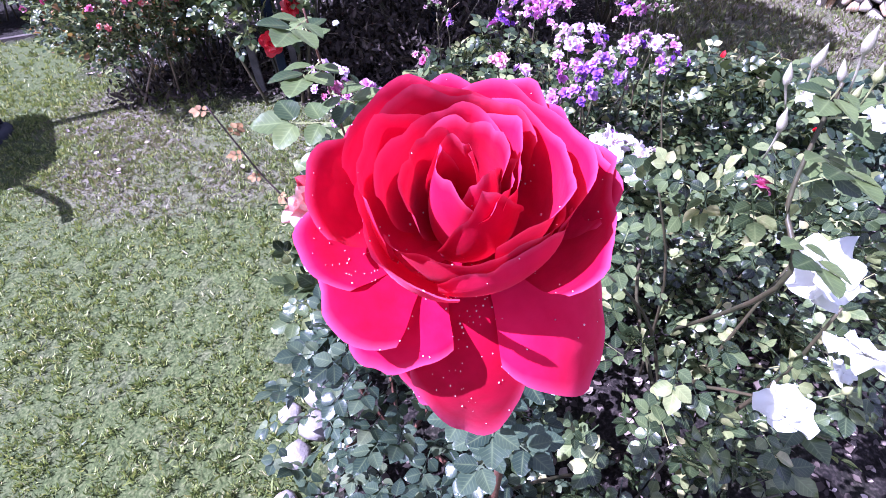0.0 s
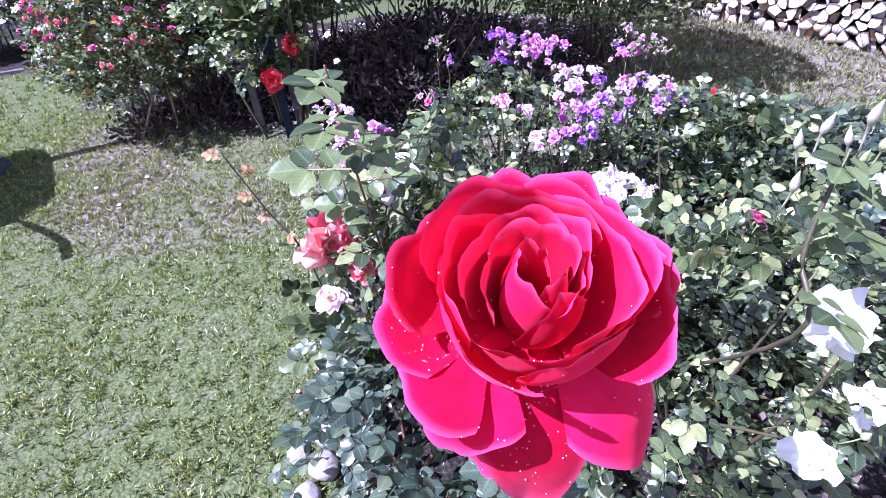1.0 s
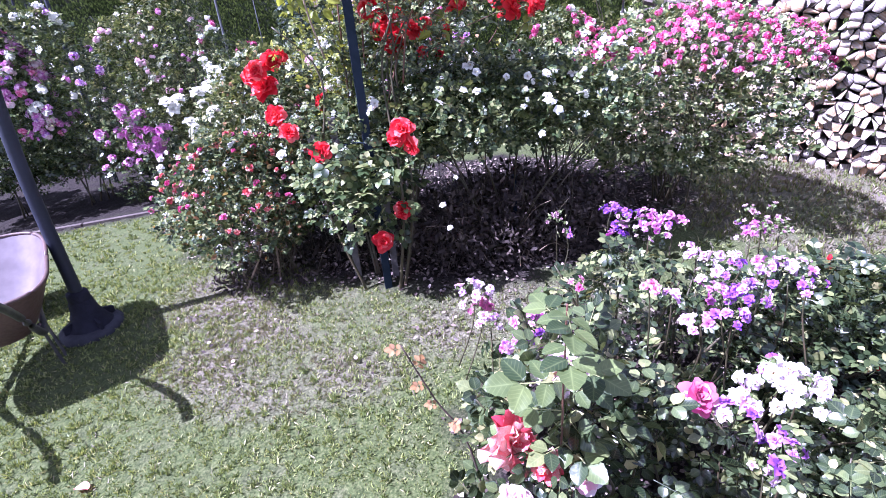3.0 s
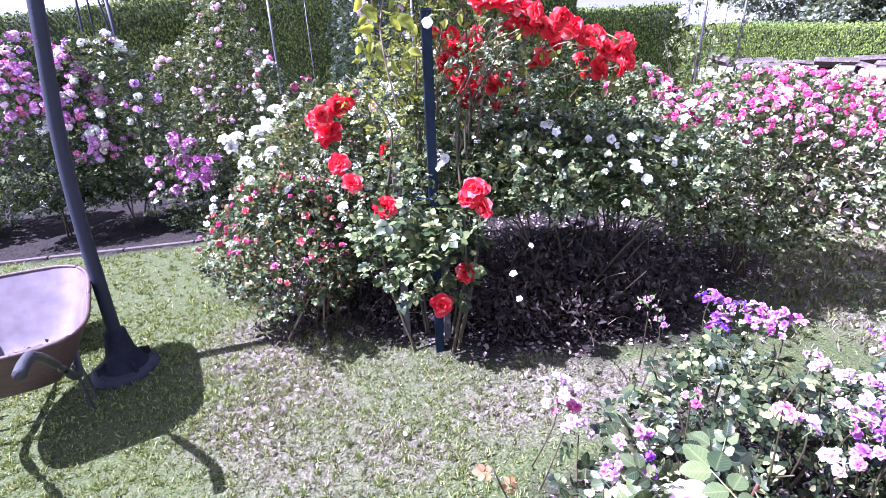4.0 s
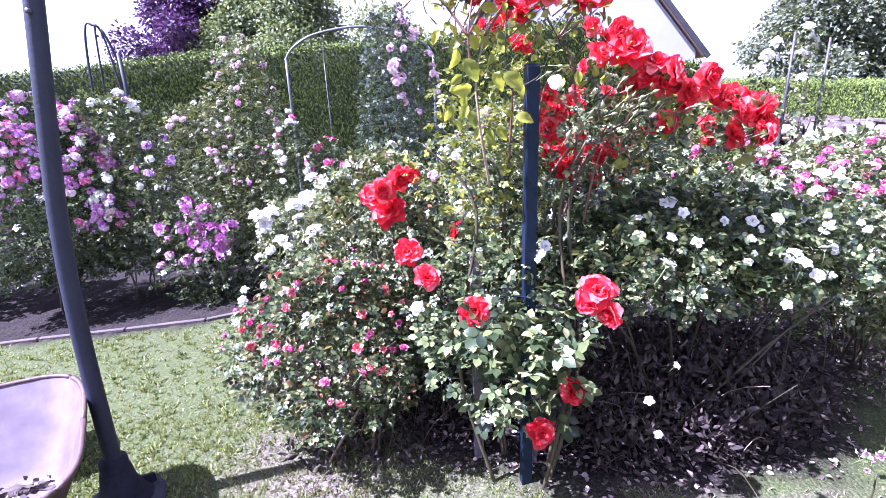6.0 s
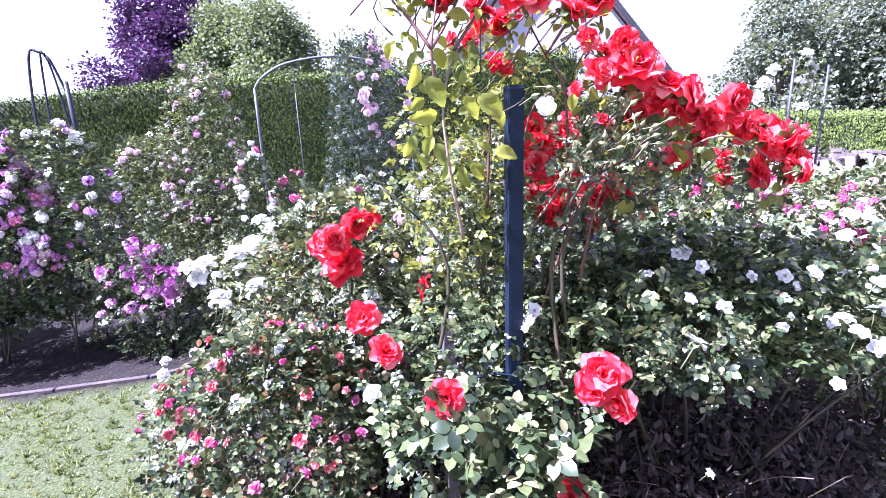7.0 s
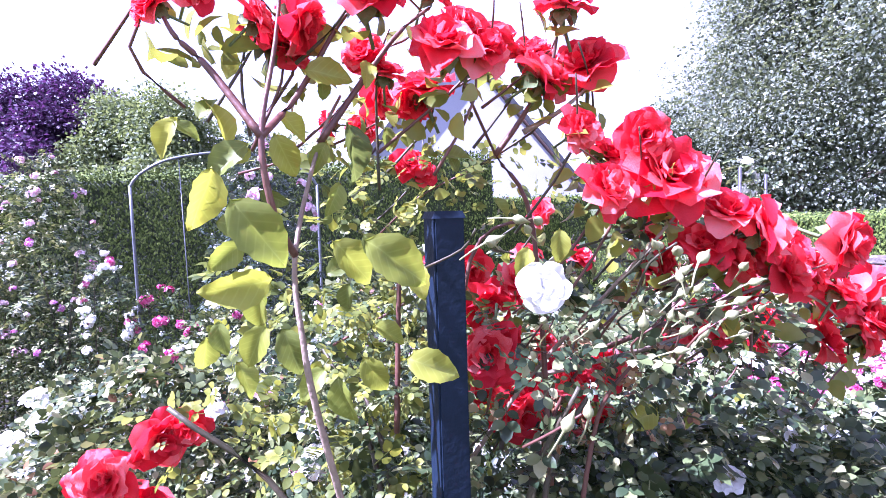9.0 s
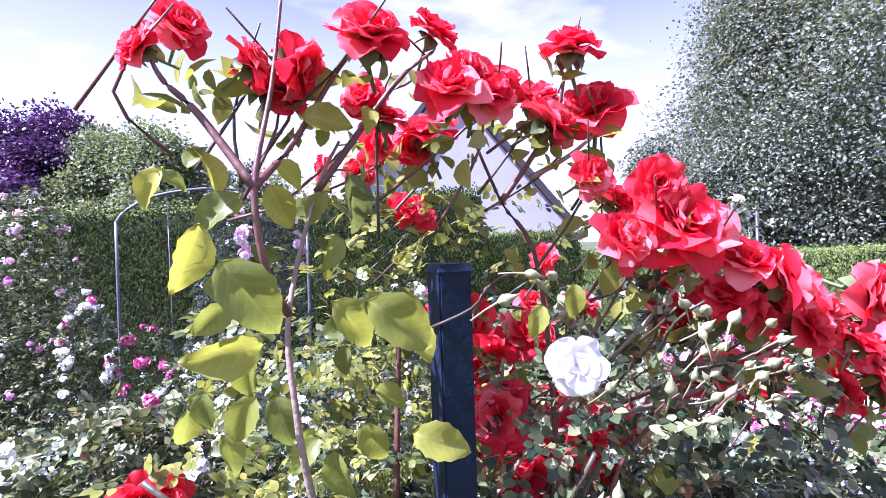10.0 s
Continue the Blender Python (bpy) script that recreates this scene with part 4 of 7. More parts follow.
def rose_bush(label, base, top, rx, ry, leaves, leaf, mat, blooms=(), bloom_size=0.06, seed=1, low=0.25, canes=9, bare=0.0, group="", name="rose_bush", cane_mat=None, lean=(0, 0), extra=(), flat=2.2, bunch=0, bloom_low=0.15, dry=0):
    """Canes from one foot, a crown of leaves between low and top, and flowers on its skin.
    blooms: pairs of a list of meshes and how many to strew; extra: (mesh list, x, y, z, size) placed one by one."""
    rg = np.random.default_rng(seed)
    f = foot(*base)
    h = top - f.z
    root = thing(name, label, "rose bush", f, group)
    tips = []
    for i in range(canes if base[1] < 1.5 else canes // 2):
        a, r = 2 * math.pi * (i + rg.uniform(-0.3, 0.3)) / canes, rg.uniform(0.35, 0.95)
        tip = Vector((lean[0] + rx * r * math.cos(a), lean[1] + ry * r * math.sin(a), h * rg.uniform(0.72, 0.98) * (1 - 0.25 * r * r)))
        start = Vector((rg.normal(0, 0.06) + 0.04 * math.cos(a), rg.normal(0, 0.06) + 0.04 * math.sin(a), -0.02))
        mid = start.lerp(tip, 0.5) + Vector((rg.normal(0, 0.03), rg.normal(0, 0.03), 0.12 * h))
        part("cane", tube("cane", [start, mid, tip], (0.004 + 0.003 * h) * rg.uniform(0.7, 1.2), 0.002, cane_mat or CANE, 5, 4), root)
    # leaves fill a dome, denser towards its skin
    k = leaves
    a, rr = rg.uniform(0, 2 * math.pi, k), rg.uniform(0, 1, k) ** 0.42
    zz = rg.uniform(0, 1, k) ** (1.35 if base[1] > 1.5 else 1.0)
    edge = np.clip(1 - zz ** flat, 0.04, 1) ** 0.5 * (1 + 0.18 * np.sin(3 * a + seed) + 0.10 * np.sin(7 * a + 2 * seed + 6 * zz))
    edge = edge * np.clip(0.55 + zz * 2.0, 0, 1)
    pos = np.stack([lean[0] * zz + rx * rr * edge * np.cos(a), lean[1] * zz + ry * rr * edge * np.sin(a), h * (low + (1 - low) * zz)], 1) + rg.normal(0, 0.02, (k, 3))
    keep = noise_mask(pos + np.array(f), seed) > bare
    pos, a = pos[keep], a[keep]
    k = len(pos)
    out = np.stack([np.cos(a), np.sin(a), rg.normal(0.05, 0.5, k)], 1) + rg.normal(0, 0.6, (k, 3))
    up = np.stack([0.35 * np.cos(a), 0.35 * np.sin(a), np.ones(k)], 1) + rg.normal(0, 0.6, (k, 3))
    tv, tf = (COMP_V, COMP_F) if (leaf > 0.08 and base[1] < 1) or base[1] < 0.1 else (LITE_V, LITE_F) if base[1] < 1.5 and leaf > 0.05 else (FAR_V, FAR_F)
    marks = None
    if base[1] < -1.4:
        tv, tf, marks = SOME_CV * (0.88, 1, 1.4), SOME_CF, SOME_CM
    part("foliage", scatter("foliage", tv, tf, frames_of(out, up), leaf * rg.uniform(0.6, 1.15, k), pos, mat, marks), root)
    if dry:
        at = pos[rg.integers(k, size=dry)] + rg.normal(0, 0.015, (dry, 3))
        part("withered_foliage", scatter("withered_foliage", LEAF_V, LEAF_F, frames_of(rg.normal(0, 1, (dry, 3)), rg.normal(0, 0.7, (dry, 3)) + (0, 0, 1)), leaf * rg.uniform(0.25, 0.6, dry), at, LEAF_DRY), root, "withered brown leaves")
    centres = np.stack([rg.uniform(-2.9, 0.35, max(bunch, 1)), rg.uniform(bloom_low, 1.0, max(bunch, 1)) ** 0.6], 1)
    for meshes, count in blooms:
        for i in range(count):
            t, z = rg.uniform(0, 2 * math.pi), rg.uniform(bloom_low, 1.0) ** 0.6
            if bunch:
                t, z = centres[rg.integers(bunch)] + rg.normal(0, 1, 2) * (0.16, 0.045)
                z = min(max(z, 0.05), 1.0)
            if math.sin(t) > 0.35 and z < 0.7:
                t = -t
            e = (max(0.04, 1 - z ** flat)) ** 0.5 * (1 + 0.18 * math.sin(3 * t + seed)) * min(1, 0.55 + 2 * z)
            p = Vector((lean[0] * z + rx * e * math.cos(t), lean[1] * z + ry * e * math.sin(t), h * (low + (1 - low) * z) + 0.02))
            m = facing(p, bloom_size * rg.uniform(0.65, 1.25), rg, (0.5 * math.cos(t), 0.5 * math.sin(t) - 0.2, 0.8), 0.3)
            part("bloom", meshes[i % len(meshes)], root, "", m)
    for meshes, x, y, z, s in extra:
        pick, m = meshes[rg.integers(len(meshes))], facing(Vector((x, y, z)) - f, s, rg, *(((0.05, 0.0, 1.0), 0.14) if meshes in (BUD_WHITE, BUD_GREEN) else ((0, -0.35, 0.9), 0.3)))
        if isinstance(pick, tuple):
            put_bloom(pick, root, m)
        else:
            part("bloom", pick, root, "", m)
    return root


def noise_mask(p, seed):
    """Coarse clumps: 0 to 1, gaps where low."""
    q = p * 5.5 + seed * 3.1
    return 0.5 + 0.25 * (np.sin(q[:, 0] * 1.7 + q[:, 2]) * np.cos(q[:, 1] * 1.9 - q[:, 2] * 0.7) + np.sin(q[:, 2] * 2.3 + q[:, 0] * 0.6 + 1.1 * q[:, 1]))


# ---- ground ----
POST_BED = [(-1.20, 0.85), (-1.02, 0.58), (-0.62, 0.30), (-0.30, -0.08), (0.20, -0.35), (0.85, -0.36), (1.45, -0.05), (2.1, 0.45), (2.3, 1.1), (1.2, 1.7), (-0.2, 1.7), (-1.0, 1.3)]
FRONT_BED = [(0.1, -2.95), (-0.08, -2.7), (-0.10, -2.3), (-0.04, -1.66), (0.0, -1.5), (0.02, -1.17), (0.15, -0.9), (0.6, -0.75), (1.4, -0.7), (2.1, -0.95), (2.25, -1.5), (1.8, -2.3), (1.0, -2.85)]
BACK_BED = [(-7, 2.0), (-3.0, 1.95), (-1.85, 1.87), (-1.3, 2.0), (-0.7, 2.3), (0.6, 2.9), (1.2, 5.4), (-7, 5.4)]


def inside(x, y, poly, soft):
    """1 well inside the outline, 0 well outside, soft metres wide."""
    hit, near = np.zeros(x.shape, bool), np.full(x.shape, 9.0)
    for (ax, ay), (bx, by) in zip(poly, poly[1:] + poly[:1]):
        cross = (ay > y) != (by > y)
        hit ^= cross & (x < (bx - ax) * (y - ay) / (by - ay + 1e-12) + ax)
        t = np.clip(((x - ax) * (bx - ax) + (y - ay) * (by - ay)) / ((bx - ax) ** 2 + (by - ay) ** 2), 0, 1)
        near = np.minimum(near, np.hypot(x - ax - t * (bx - ax), y - ay - t * (by - ay)))
    return np.clip(0.5 + np.where(hit, near, -near) / soft, 0, 1)


def wobble(x, y):
    return 0.05 * np.sin(7.1 * x + 3 * y) + 0.04 * np.sin(11.3 * y - 5 * x) + 0.03 * np.sin(23 * x + 17 * y)


def soil_at(x, y):
    u, w = x + wobble(x, y), y + wobble(y, x)
    return np.maximum.reduce([inside(u, w, POST_BED, 0.18), inside(u, w, FRONT_BED, 0.14), inside(u, w, BACK_BED, 0.12)])


def straw_at(x, y):
    out = np.zeros(x.shape)
    for cx, cy, rx, ry in ((-0.28, -0.40, 0.85, 0.42), (-0.80, 0.16, 0.46, 0.30), (2.9, 0.1, 1.1, 0.9), (0.7, -0.60, 0.5, 0.18)):
        out = np.maximum(out, np.clip(1.35 - ((x - cx) / rx) ** 2 - ((y - cy) / ry) ** 2, 0, 1))
    return out * np.clip(0.6 + 8 * wobble(x * 0.6, y * 0.6), 0.2, 1)


def build_ground():
    near = np.arange(-5.0, 6.01, 0.0625)
    far = np.array([6.5, 7.5, 9, 12, 17, 26, 45, 90, 200, 600])
    xs = np.concatenate([-far[::-1], near, far])
    ys = np.concatenate([-far[::-1], near, far])
    X, Y = np.meshgrid(xs, ys)
    Z = ground_z(X, Y)
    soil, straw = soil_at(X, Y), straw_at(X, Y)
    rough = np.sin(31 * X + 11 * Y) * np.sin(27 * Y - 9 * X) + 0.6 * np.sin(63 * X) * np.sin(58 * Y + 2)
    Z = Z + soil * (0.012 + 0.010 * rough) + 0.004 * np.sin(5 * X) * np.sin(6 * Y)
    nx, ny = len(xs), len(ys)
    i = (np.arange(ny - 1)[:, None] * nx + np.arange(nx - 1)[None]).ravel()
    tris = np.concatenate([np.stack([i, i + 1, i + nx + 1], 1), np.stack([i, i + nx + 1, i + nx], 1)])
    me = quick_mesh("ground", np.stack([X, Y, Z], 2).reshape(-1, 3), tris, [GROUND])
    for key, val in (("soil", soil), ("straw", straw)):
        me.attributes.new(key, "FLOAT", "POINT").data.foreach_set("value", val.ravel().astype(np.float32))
    tagged(new("ground", me), "sloping garden lawn with dark earth flower beds", "ground", kind="structure")


build_ground()
BLADE_V = np.array([(-0.065, 0, 0), (0.065, 0, 0), (-0.085, 0.6, 0.08), (0.085, 0.6, 0.08), (0.0, 1.0, -0.08)], float)
BLADE_F = np.array([(0, 1, 3), (0, 3, 2), (2, 3, 4)])


def grass(name, label, count, x0, x1, y0, y1, length, mat, dry, tall=1.0, seed=2):
    rg = np.random.default_rng(seed)
    # blades stand in small tufts with darker gaps between them
    tufts = count // 11
    at = rg.integers(tufts, size=count)
    x = rg.uniform(x0, x1, tufts)[at] + rg.normal(0, 0.0055, count)
    y = rg.uniform(y0, y1, tufts)[at] + rg.normal(0, 0.0055, count)
    size = rg.uniform(0.55, 1.35, tufts)[at]
    soil, straw = soil_at(x, y), straw_at(x, y)
    p = rg.uniform(0, 1, count)
    keep = ((soil < 0.55) & (p < straw + 0.06)) if dry else ((soil < 0.5) & (p > straw * 0.5))
    # the sward thins out towards the edge of the sown patch
    rim = np.minimum.reduce([x - x0, x1 - x, y - y0, y1 - y])
    keep &= rg.uniform(0, 1, count) < 0.15 + rim / 0.6
    x, y, size = x[keep], y[keep], size[keep]
    k = len(x)
    pos = np.stack([x, y, ground_z(x, y) - 0.002], 1)
    d = np.stack([rg.normal(0, 1, k), rg.normal(0, 1, k), rg.uniform(0.5, 2.6, k) * tall], 1)
    up = rg.normal(0, 1, (k, 3))
    me = scatter(name, BLADE_V, BLADE_F, frames_of(d, up), length * size * rg.uniform(0.6, 1.2, k), pos, mat)
    tagged(new(name, me), label, "grass", kind="stuff")


grass("lawn_grass", "short mown green lawn grass with clover", 230000, -2.7, 0.45, -3.0, 0.8, 0.020, GRASS, False)
grass("lawn_grass_beyond", "mown green lawn grass beyond the pole", 60000, -5.2, -0.4, 0.0, 2.3, 0.025, GRASS, False, 1.0, 5)
grass("lawn_grass_left", "mown lawn grass beside the wheelbarrow", 20000, -5.2, -2.2, -2.6, 0.5, 0.027, GRASS, False, 1.0, 7)
grass("lawn_grass_side", "mown lawn grass by the firewood stack", 16000, 1.5, 4.6, -1.0, 2.6, 0.027, GRASS, False, 1.0, 6)
grass("dry_grass", "dry straw-coloured grass round the flower beds", 130000, -1.5, 1.4, -1.1, 0.6, 0.021, STRAW, True, 0.7, 8)
grass("dry_grass_side", "dry straw-coloured grass by the firewood stack", 56000, 1.4, 4.2, -1.0, 1.3, 0.040, STRAW, True, 1.1, 9)


def litter(count, seed=11):
    """Dead leaves, bark and fallen petals on the bed earth."""
    rg = np.random.default_rng(seed)
    x, y = rg.uniform(-1.3, 2.4, count), rg.uniform(-2.9, 1.5, count)
    keep = (soil_at(x, y) > 0.45) | ((straw_at(x, y) > 0.5) & (x < 1.4) & (rg.uniform(0, 1, count) < 0.12))
    x, y = x[keep], y[keep]
    k = len(x)
    pos = np.stack([x, y, ground_z(x, y) + 0.012 + rg.uniform(0, 0.012, k)], 1)
    d = np.stack([rg.normal(0, 1, k), rg.normal(0, 1, k), rg.normal(0, 0.35, k)], 1)
    up = np.stack([rg.normal(0, 0.5, k), rg.normal(0, 0.5, k), np.ones(k)], 1)
    me = scatter("bed_litter", SMALL_V, SMALL_F, frames_of(d, up), rg.uniform(0.010, 0.030, k), pos, LITTER)
    tagged(new("bed_litter", me), "dead leaves and bark chips on the bed earth", "leaf litter", kind="stuff")


litter(26000)

# ---- the large red rose in the front bed ----
def bez(p, v):
    a = 1 - v
    return [a ** 3 * p[0][k] + 3 * a * a * v * p[1][k] + 3 * a * v * v * p[2][k] + v ** 3 * p[3][k] for k in (0, 1)]


def hero_petal(half, prof, spiral, ruf, rg, nu=24, nv=24, notch=0.2, power=2.6, roll=0.0):
    """A petal of the big rose, centred on +x, in centimetres; prof: four (radius, height) knots."""
    ph = rg.uniform(0, 6.3)
    prof = [(prof[0][0], prof[0][1])] + [(a * (1 + rg.normal(0, 0.03)), b + rg.normal(0, 0.10)) for a, b in prof[1:]]
    vs, fs, rim = [], [], []
    for i in range(nv + 1):
        v0 = i / nv
        for j in range(nu + 1):
            u = 2 * j / nu - 1
            v = v0 * (1 - notch * abs(u) ** power + 0.022 * math.sin(5 * u + ph) + 0.012 * math.sin(13 * u + 2 * ph))
            r, z = bez(prof, v)
            a = radians(half) * u * (0.5 + 0.5 * math.sin(math.pi / 2 * min(1, v * 1.4)))
            r += spiral * u * v + 1.3 * ruf * v ** 3 * math.sin(3.4 * u + ph) + 0.09 * math.sin(9 * u + 2 * ph) * v ** 4 + 0.03 * math.sin(23 * u + ph) * v ** 8
            z += ruf * 0.8 * v ** 4 * math.cos(4.4 * u + ph) + 0.04 * math.sin(7 * u + ph) * v
            # the sides fold back, the lip rolls out
            side = max(0.0, abs(u) - 0.66) / 0.34
            r -= roll * side ** 2 * v
            z -= roll * 0.5 * side ** 2 * v
            curl = max(0.0, v0 - 0.86) / 0.14
            r += 0.15 * curl ** 2 * min(1.0, r / 1.5)
            z -= 0.10 * curl ** 2
            rim.append(1.0 if i == nv else 0.35 if i == nv - 1 else 0.0)
            vs.append((r * math.cos(a), r * math.sin(a), z))
    for i in range(nv):
        for j in range(nu):
            q = i * (nu + 1) + j
            fs += [(q, q + 1, q + nu + 2), (q, q + nu + 2, q + nu + 1)]
    return np.array(vs) * 0.0138, np.array(fs), np.array(rim, np.float32)


HERO = Vector((0.179, -2.299, 0.820))
# each petal: heading, half width in degrees, profile, spiral, ruffle, notch, power, roll
def cup(r, z, base=0.5, belly=1.05):
    """A standing petal's profile that ends at radius r and height z."""
    return [(base * 0.6, 0.1), (r * belly, 0.3), (r * (belly + 0.02), 0.55 * z), (r, z)]


HEART_PETALS = [
    (60, 112, cup(0.42, 5.1, 0.2, 2.6), 0.34, 0.05, 0.22, 2.4, 0), (180, 100, cup(0.70, 4.9, 0.2, 2.0), 0.40, 0.08, 0.22, 2.4, 0), (310, 84, cup(0.80, 4.4, 0.2, 1.9), 0.36, 0.08, 0.25, 2.0, 0),
    (288, 60, [(0.3, 0.2), (2.3, 0.6), (2.3, 2.4), (1.15, 4.5)], 0.25, 0.05, 0.42, 1.3, 0), (40, 72, cup(1.45, 4.9), 0.36, 0.10, 0.16, 2.2, 0), (135, 70, cup(1.55, 4.8), 0.36, 0.10, 0.16, 2.2, 0), (325, 58, cup(1.6, 4.3), 0.30, 0.10, 0.2, 2.0, 0),
    (20, 76, cup(2.1, 4.5), 0.40, 0.14, 0.14, 2.4, 0), (108, 80, cup(2.2, 4.8), 0.40, 0.16, 0.12, 2.4, 0),
]
CUP_PETALS = [
    (150, 62, cup(3.0, 4.6), 0.40, 0.20, 0.12, 2.6, 0.1), (200, 56, cup(3.6, 3.9), 0.36, 0.22, 0.14, 2.6, 0.15),
    (350, 70, cup(3.1, 4.7), 0.42, 0.22, 0.12, 2.6, 0.1), (15, 58, cup(3.7, 4.6), 0.36, 0.24, 0.14, 2.4, 0.2), (80, 66, cup(3.0, 4.9), 0.40, 0.20, 0.12, 2.6, 0.1), (100, 58, cup(3.8, 4.6), 0.36, 0.24, 0.16, 2.4, 0.2),
    (270, 74, cup(3.05, 3.2), 0.32, 0.16, 0.10, 2.6, 0.1), (298, 56, cup(3.45, 3.0), 0.30, 0.20, 0.14, 2.2, 0.15),
]
OUTER_PETALS = [
    (342, 42, [(0.7, -0.1), (4.0, -0.4), (4.7, 1.5), (5.1, 2.9)], 0.24, 0.26, 0.2, 2.2, 0.35), (14, 38, [(0.7, -0.1), (4.2, -0.3), (4.8, 1.8), (5.3, 3.2)], 0.24, 0.26, 0.22, 2.0, 0.4),
    (54, 36, [(0.7, -0.1), (4.2, -0.2), (4.6, 2.2), (5.4, 3.4)], 0.2, 0.28, 0.3, 1.7, 0.5), (96, 44, [(0.7, -0.1), (4.2, -0.2), (4.5, 2.2), (5.0, 3.6)], 0.24, 0.26, 0.2, 2.2, 0.3), (134, 42, [(0.7, -0.1), (4.2, -0.2), (4.5, 2.0), (5.0, 3.2)], 0.2, 0.26, 0.2, 2.2, 0.3),
]
LOW_PETALS = [
    (184, 46, [(0.7, -0.2), (3.6, -0.6), (4.9, 1.2), (6.2, 0.7)], 0.12, 0.26, 0.24, 2.2, 0.5), (160, 38, [(0.7, -0.2), (3.6, -0.5), (4.6, 1.5), (5.5, 1.6)], 0.12, 0.24, 0.28, 2.0, 0.5),
    (212, 34, [(0.7, -0.2), (3.4, -0.8), (4.7, 0.4), (5.4, -1.2)], 0.1, 0.22, 0.34, 1.8, 0.4),
    (230, 30, [(0.6, -0.3), (2.8, -1.0), (4.6, -1.6), (5.0, -5.0)], 0.05, 0.2, 0.5, 1.4, 0.5), (258, 36, [(0.6, -0.3), (2.8, -0.9), (5.4, -1.2), (5.5, -7.2)], 0.05, 0.2, 0.52, 1.35, 0.6),
    (286, 36, [(0.6, -0.3), (2.6, -1.4), (3.8, -2.4), (4.0, -6.2)], 0.05, 0.22, 0.46, 1.5, 0.4), (318, 46, [(0.6, -0.3), (3.0, -0.8), (5.4, -0.9), (6.4, -4.3)], 0.05, 0.22, 0.34, 1.8, 0.5),
]


def big_rose():
    rg = np.random.default_rng(5)
    root = thing("red_rose", "large deep crimson garden rose with dewdrops on its petals", "rose", HERO)
    tilt = Matrix.Rotation(radians(-3), 4, "Y") @ Matrix.Rotation(radians(15), 4, "X")
    v, t = tube_arrays([(0, 0, 0.006), (0, 0, -0.004), (0, 0, -0.012), (0, 0, -0.02)], [0.004, 0.011, 0.009, 0.004], 10)
    head = part("bloom", quick_mesh("receptacle", v, t, [SEPAL]), root, "", tilt)
    drops = []
    for k, (turn, half, prof, spiral, ruf, notch, power, roll) in enumerate(HEART_PETALS + CUP_PETALS + OUTER_PETALS + LOW_PETALS):
        v, t, rim = hero_petal(half, prof, spiral, ruf, rg, notch=notch, power=power, roll=roll)
        a = radians(turn + rg.normal(0, 2))
        c, s = math.cos(a), math.sin(a)
        v = v @ np.array([(c, s, 0), (-s, c, 0), (0, 0, 1)])
        ob = part("petal", quick_mesh("petal", v, t, [PETAL_HERO]), head)
        me = ob.data
        me.attributes.new("rim", "FLOAT", "POINT").data.foreach_set("value", rim)
        for j in rg.integers(0, len(v) - 27, 8 if k < 8 else 20 if k < 23 else 130 if turn in (184, 258, 160) else 30):
            nrm = me.vertices[int(j)].normal
            up = nrm if nrm.z > 0 else -nrm
            if up.z > 0.15:
                q = v[j] + rg.uniform(0, 1) * (v[j + 1] - v[j]) * (j % 25 != 24) + rg.uniform(0, 1) * (v[j + 25] - v[j])
                drops.append((q + np.array(up) * 0.0002, rg.uniform(0.0002, 0.0005) * (1.6 if rg.uniform() < 0.08 else 1)))
    ball = bmesh.new()
    bmesh.ops.create_icosphere(ball, subdivisions=1, radius=1)
    bv = np.array([q.co[:] for q in ball.verts])
    bf = np.array([[q.index for q in f.verts] for f in ball.faces])
    ball.free()
    pos = np.array([d[0] for d in drops])
    eye3 = np.repeat(np.eye(3)[None], len(drops), 0)
    dm, nt, li, b = nodes_of("dew")
    # pale, barely clear drops: their bright glints are put into the base colour
    b.inputs["Base Color"].default_value = (0.92, 0.72, 0.76, 1)
    b.inputs["Transmission Weight"].default_value, b.inputs["Roughness"].default_value, b.inputs["IOR"].default_value = 0.25, 0.05, 1.33
    tagged(part("dew", scatter("dew", bv, bf, eye3, [d[1] for d in drops], pos, dm), head), "many small water drops on the petals", "", "", "stuff")
    for k in range(5):
        a = radians(72 * k + 20)
        d = np.array([[math.cos(a), math.sin(a), -0.6]])
        part("sepal", scatter("sepal", LEAF_V * (0.5, 1, 1), LEAF_F, frames_of(d, np.array([[0, 0, 1.0]])), [0.03], np.array([[0, 0, -0.012]]), SEPAL), root)
    f = foot(0.20, -2.20) - HERO
    part("stem", tube("stem", [Vector((0, 0, -0.015)), Vector((0.02, 0.03, -0.18)), Vector((0.07, 0.10, -0.5)), f], 0.0035, 0.008, CANE_RED, 7), root)
    for z, ang, s in [(-0.16 - 0.03 * i, 200 + 137 * i, 0.06 + 0.0022 * i) for i in range(11)]:
        a = radians(ang)
        t = -z / 0.5
        p = np.array([[0.07 * t + 0.004, 0.10 * t, z]])
        d = np.array([[math.cos(a), math.sin(a), 0.05]])
        up = np.array([[0.2 * math.cos(a), 0.2 * math.sin(a), 1.0]])
        part("leaf", scatter("leaf", FINE_CV, FINE_CF, frames_of(d, up), [s], p, LEAF_BLUE, FINE_CM), root)


big_rose()


def rows(meshes, table, k=1.0):
    return [(meshes, x, y, z, s * k) for x, y, z, s in table]


def shaken(table, spread, seed):
    rg = np.random.default_rng(seed)
    return [(x + rg.normal(0, spread), y + rg.normal(0, spread), z + rg.normal(0, spread * 0.6), s) for x, y, z, s in table]


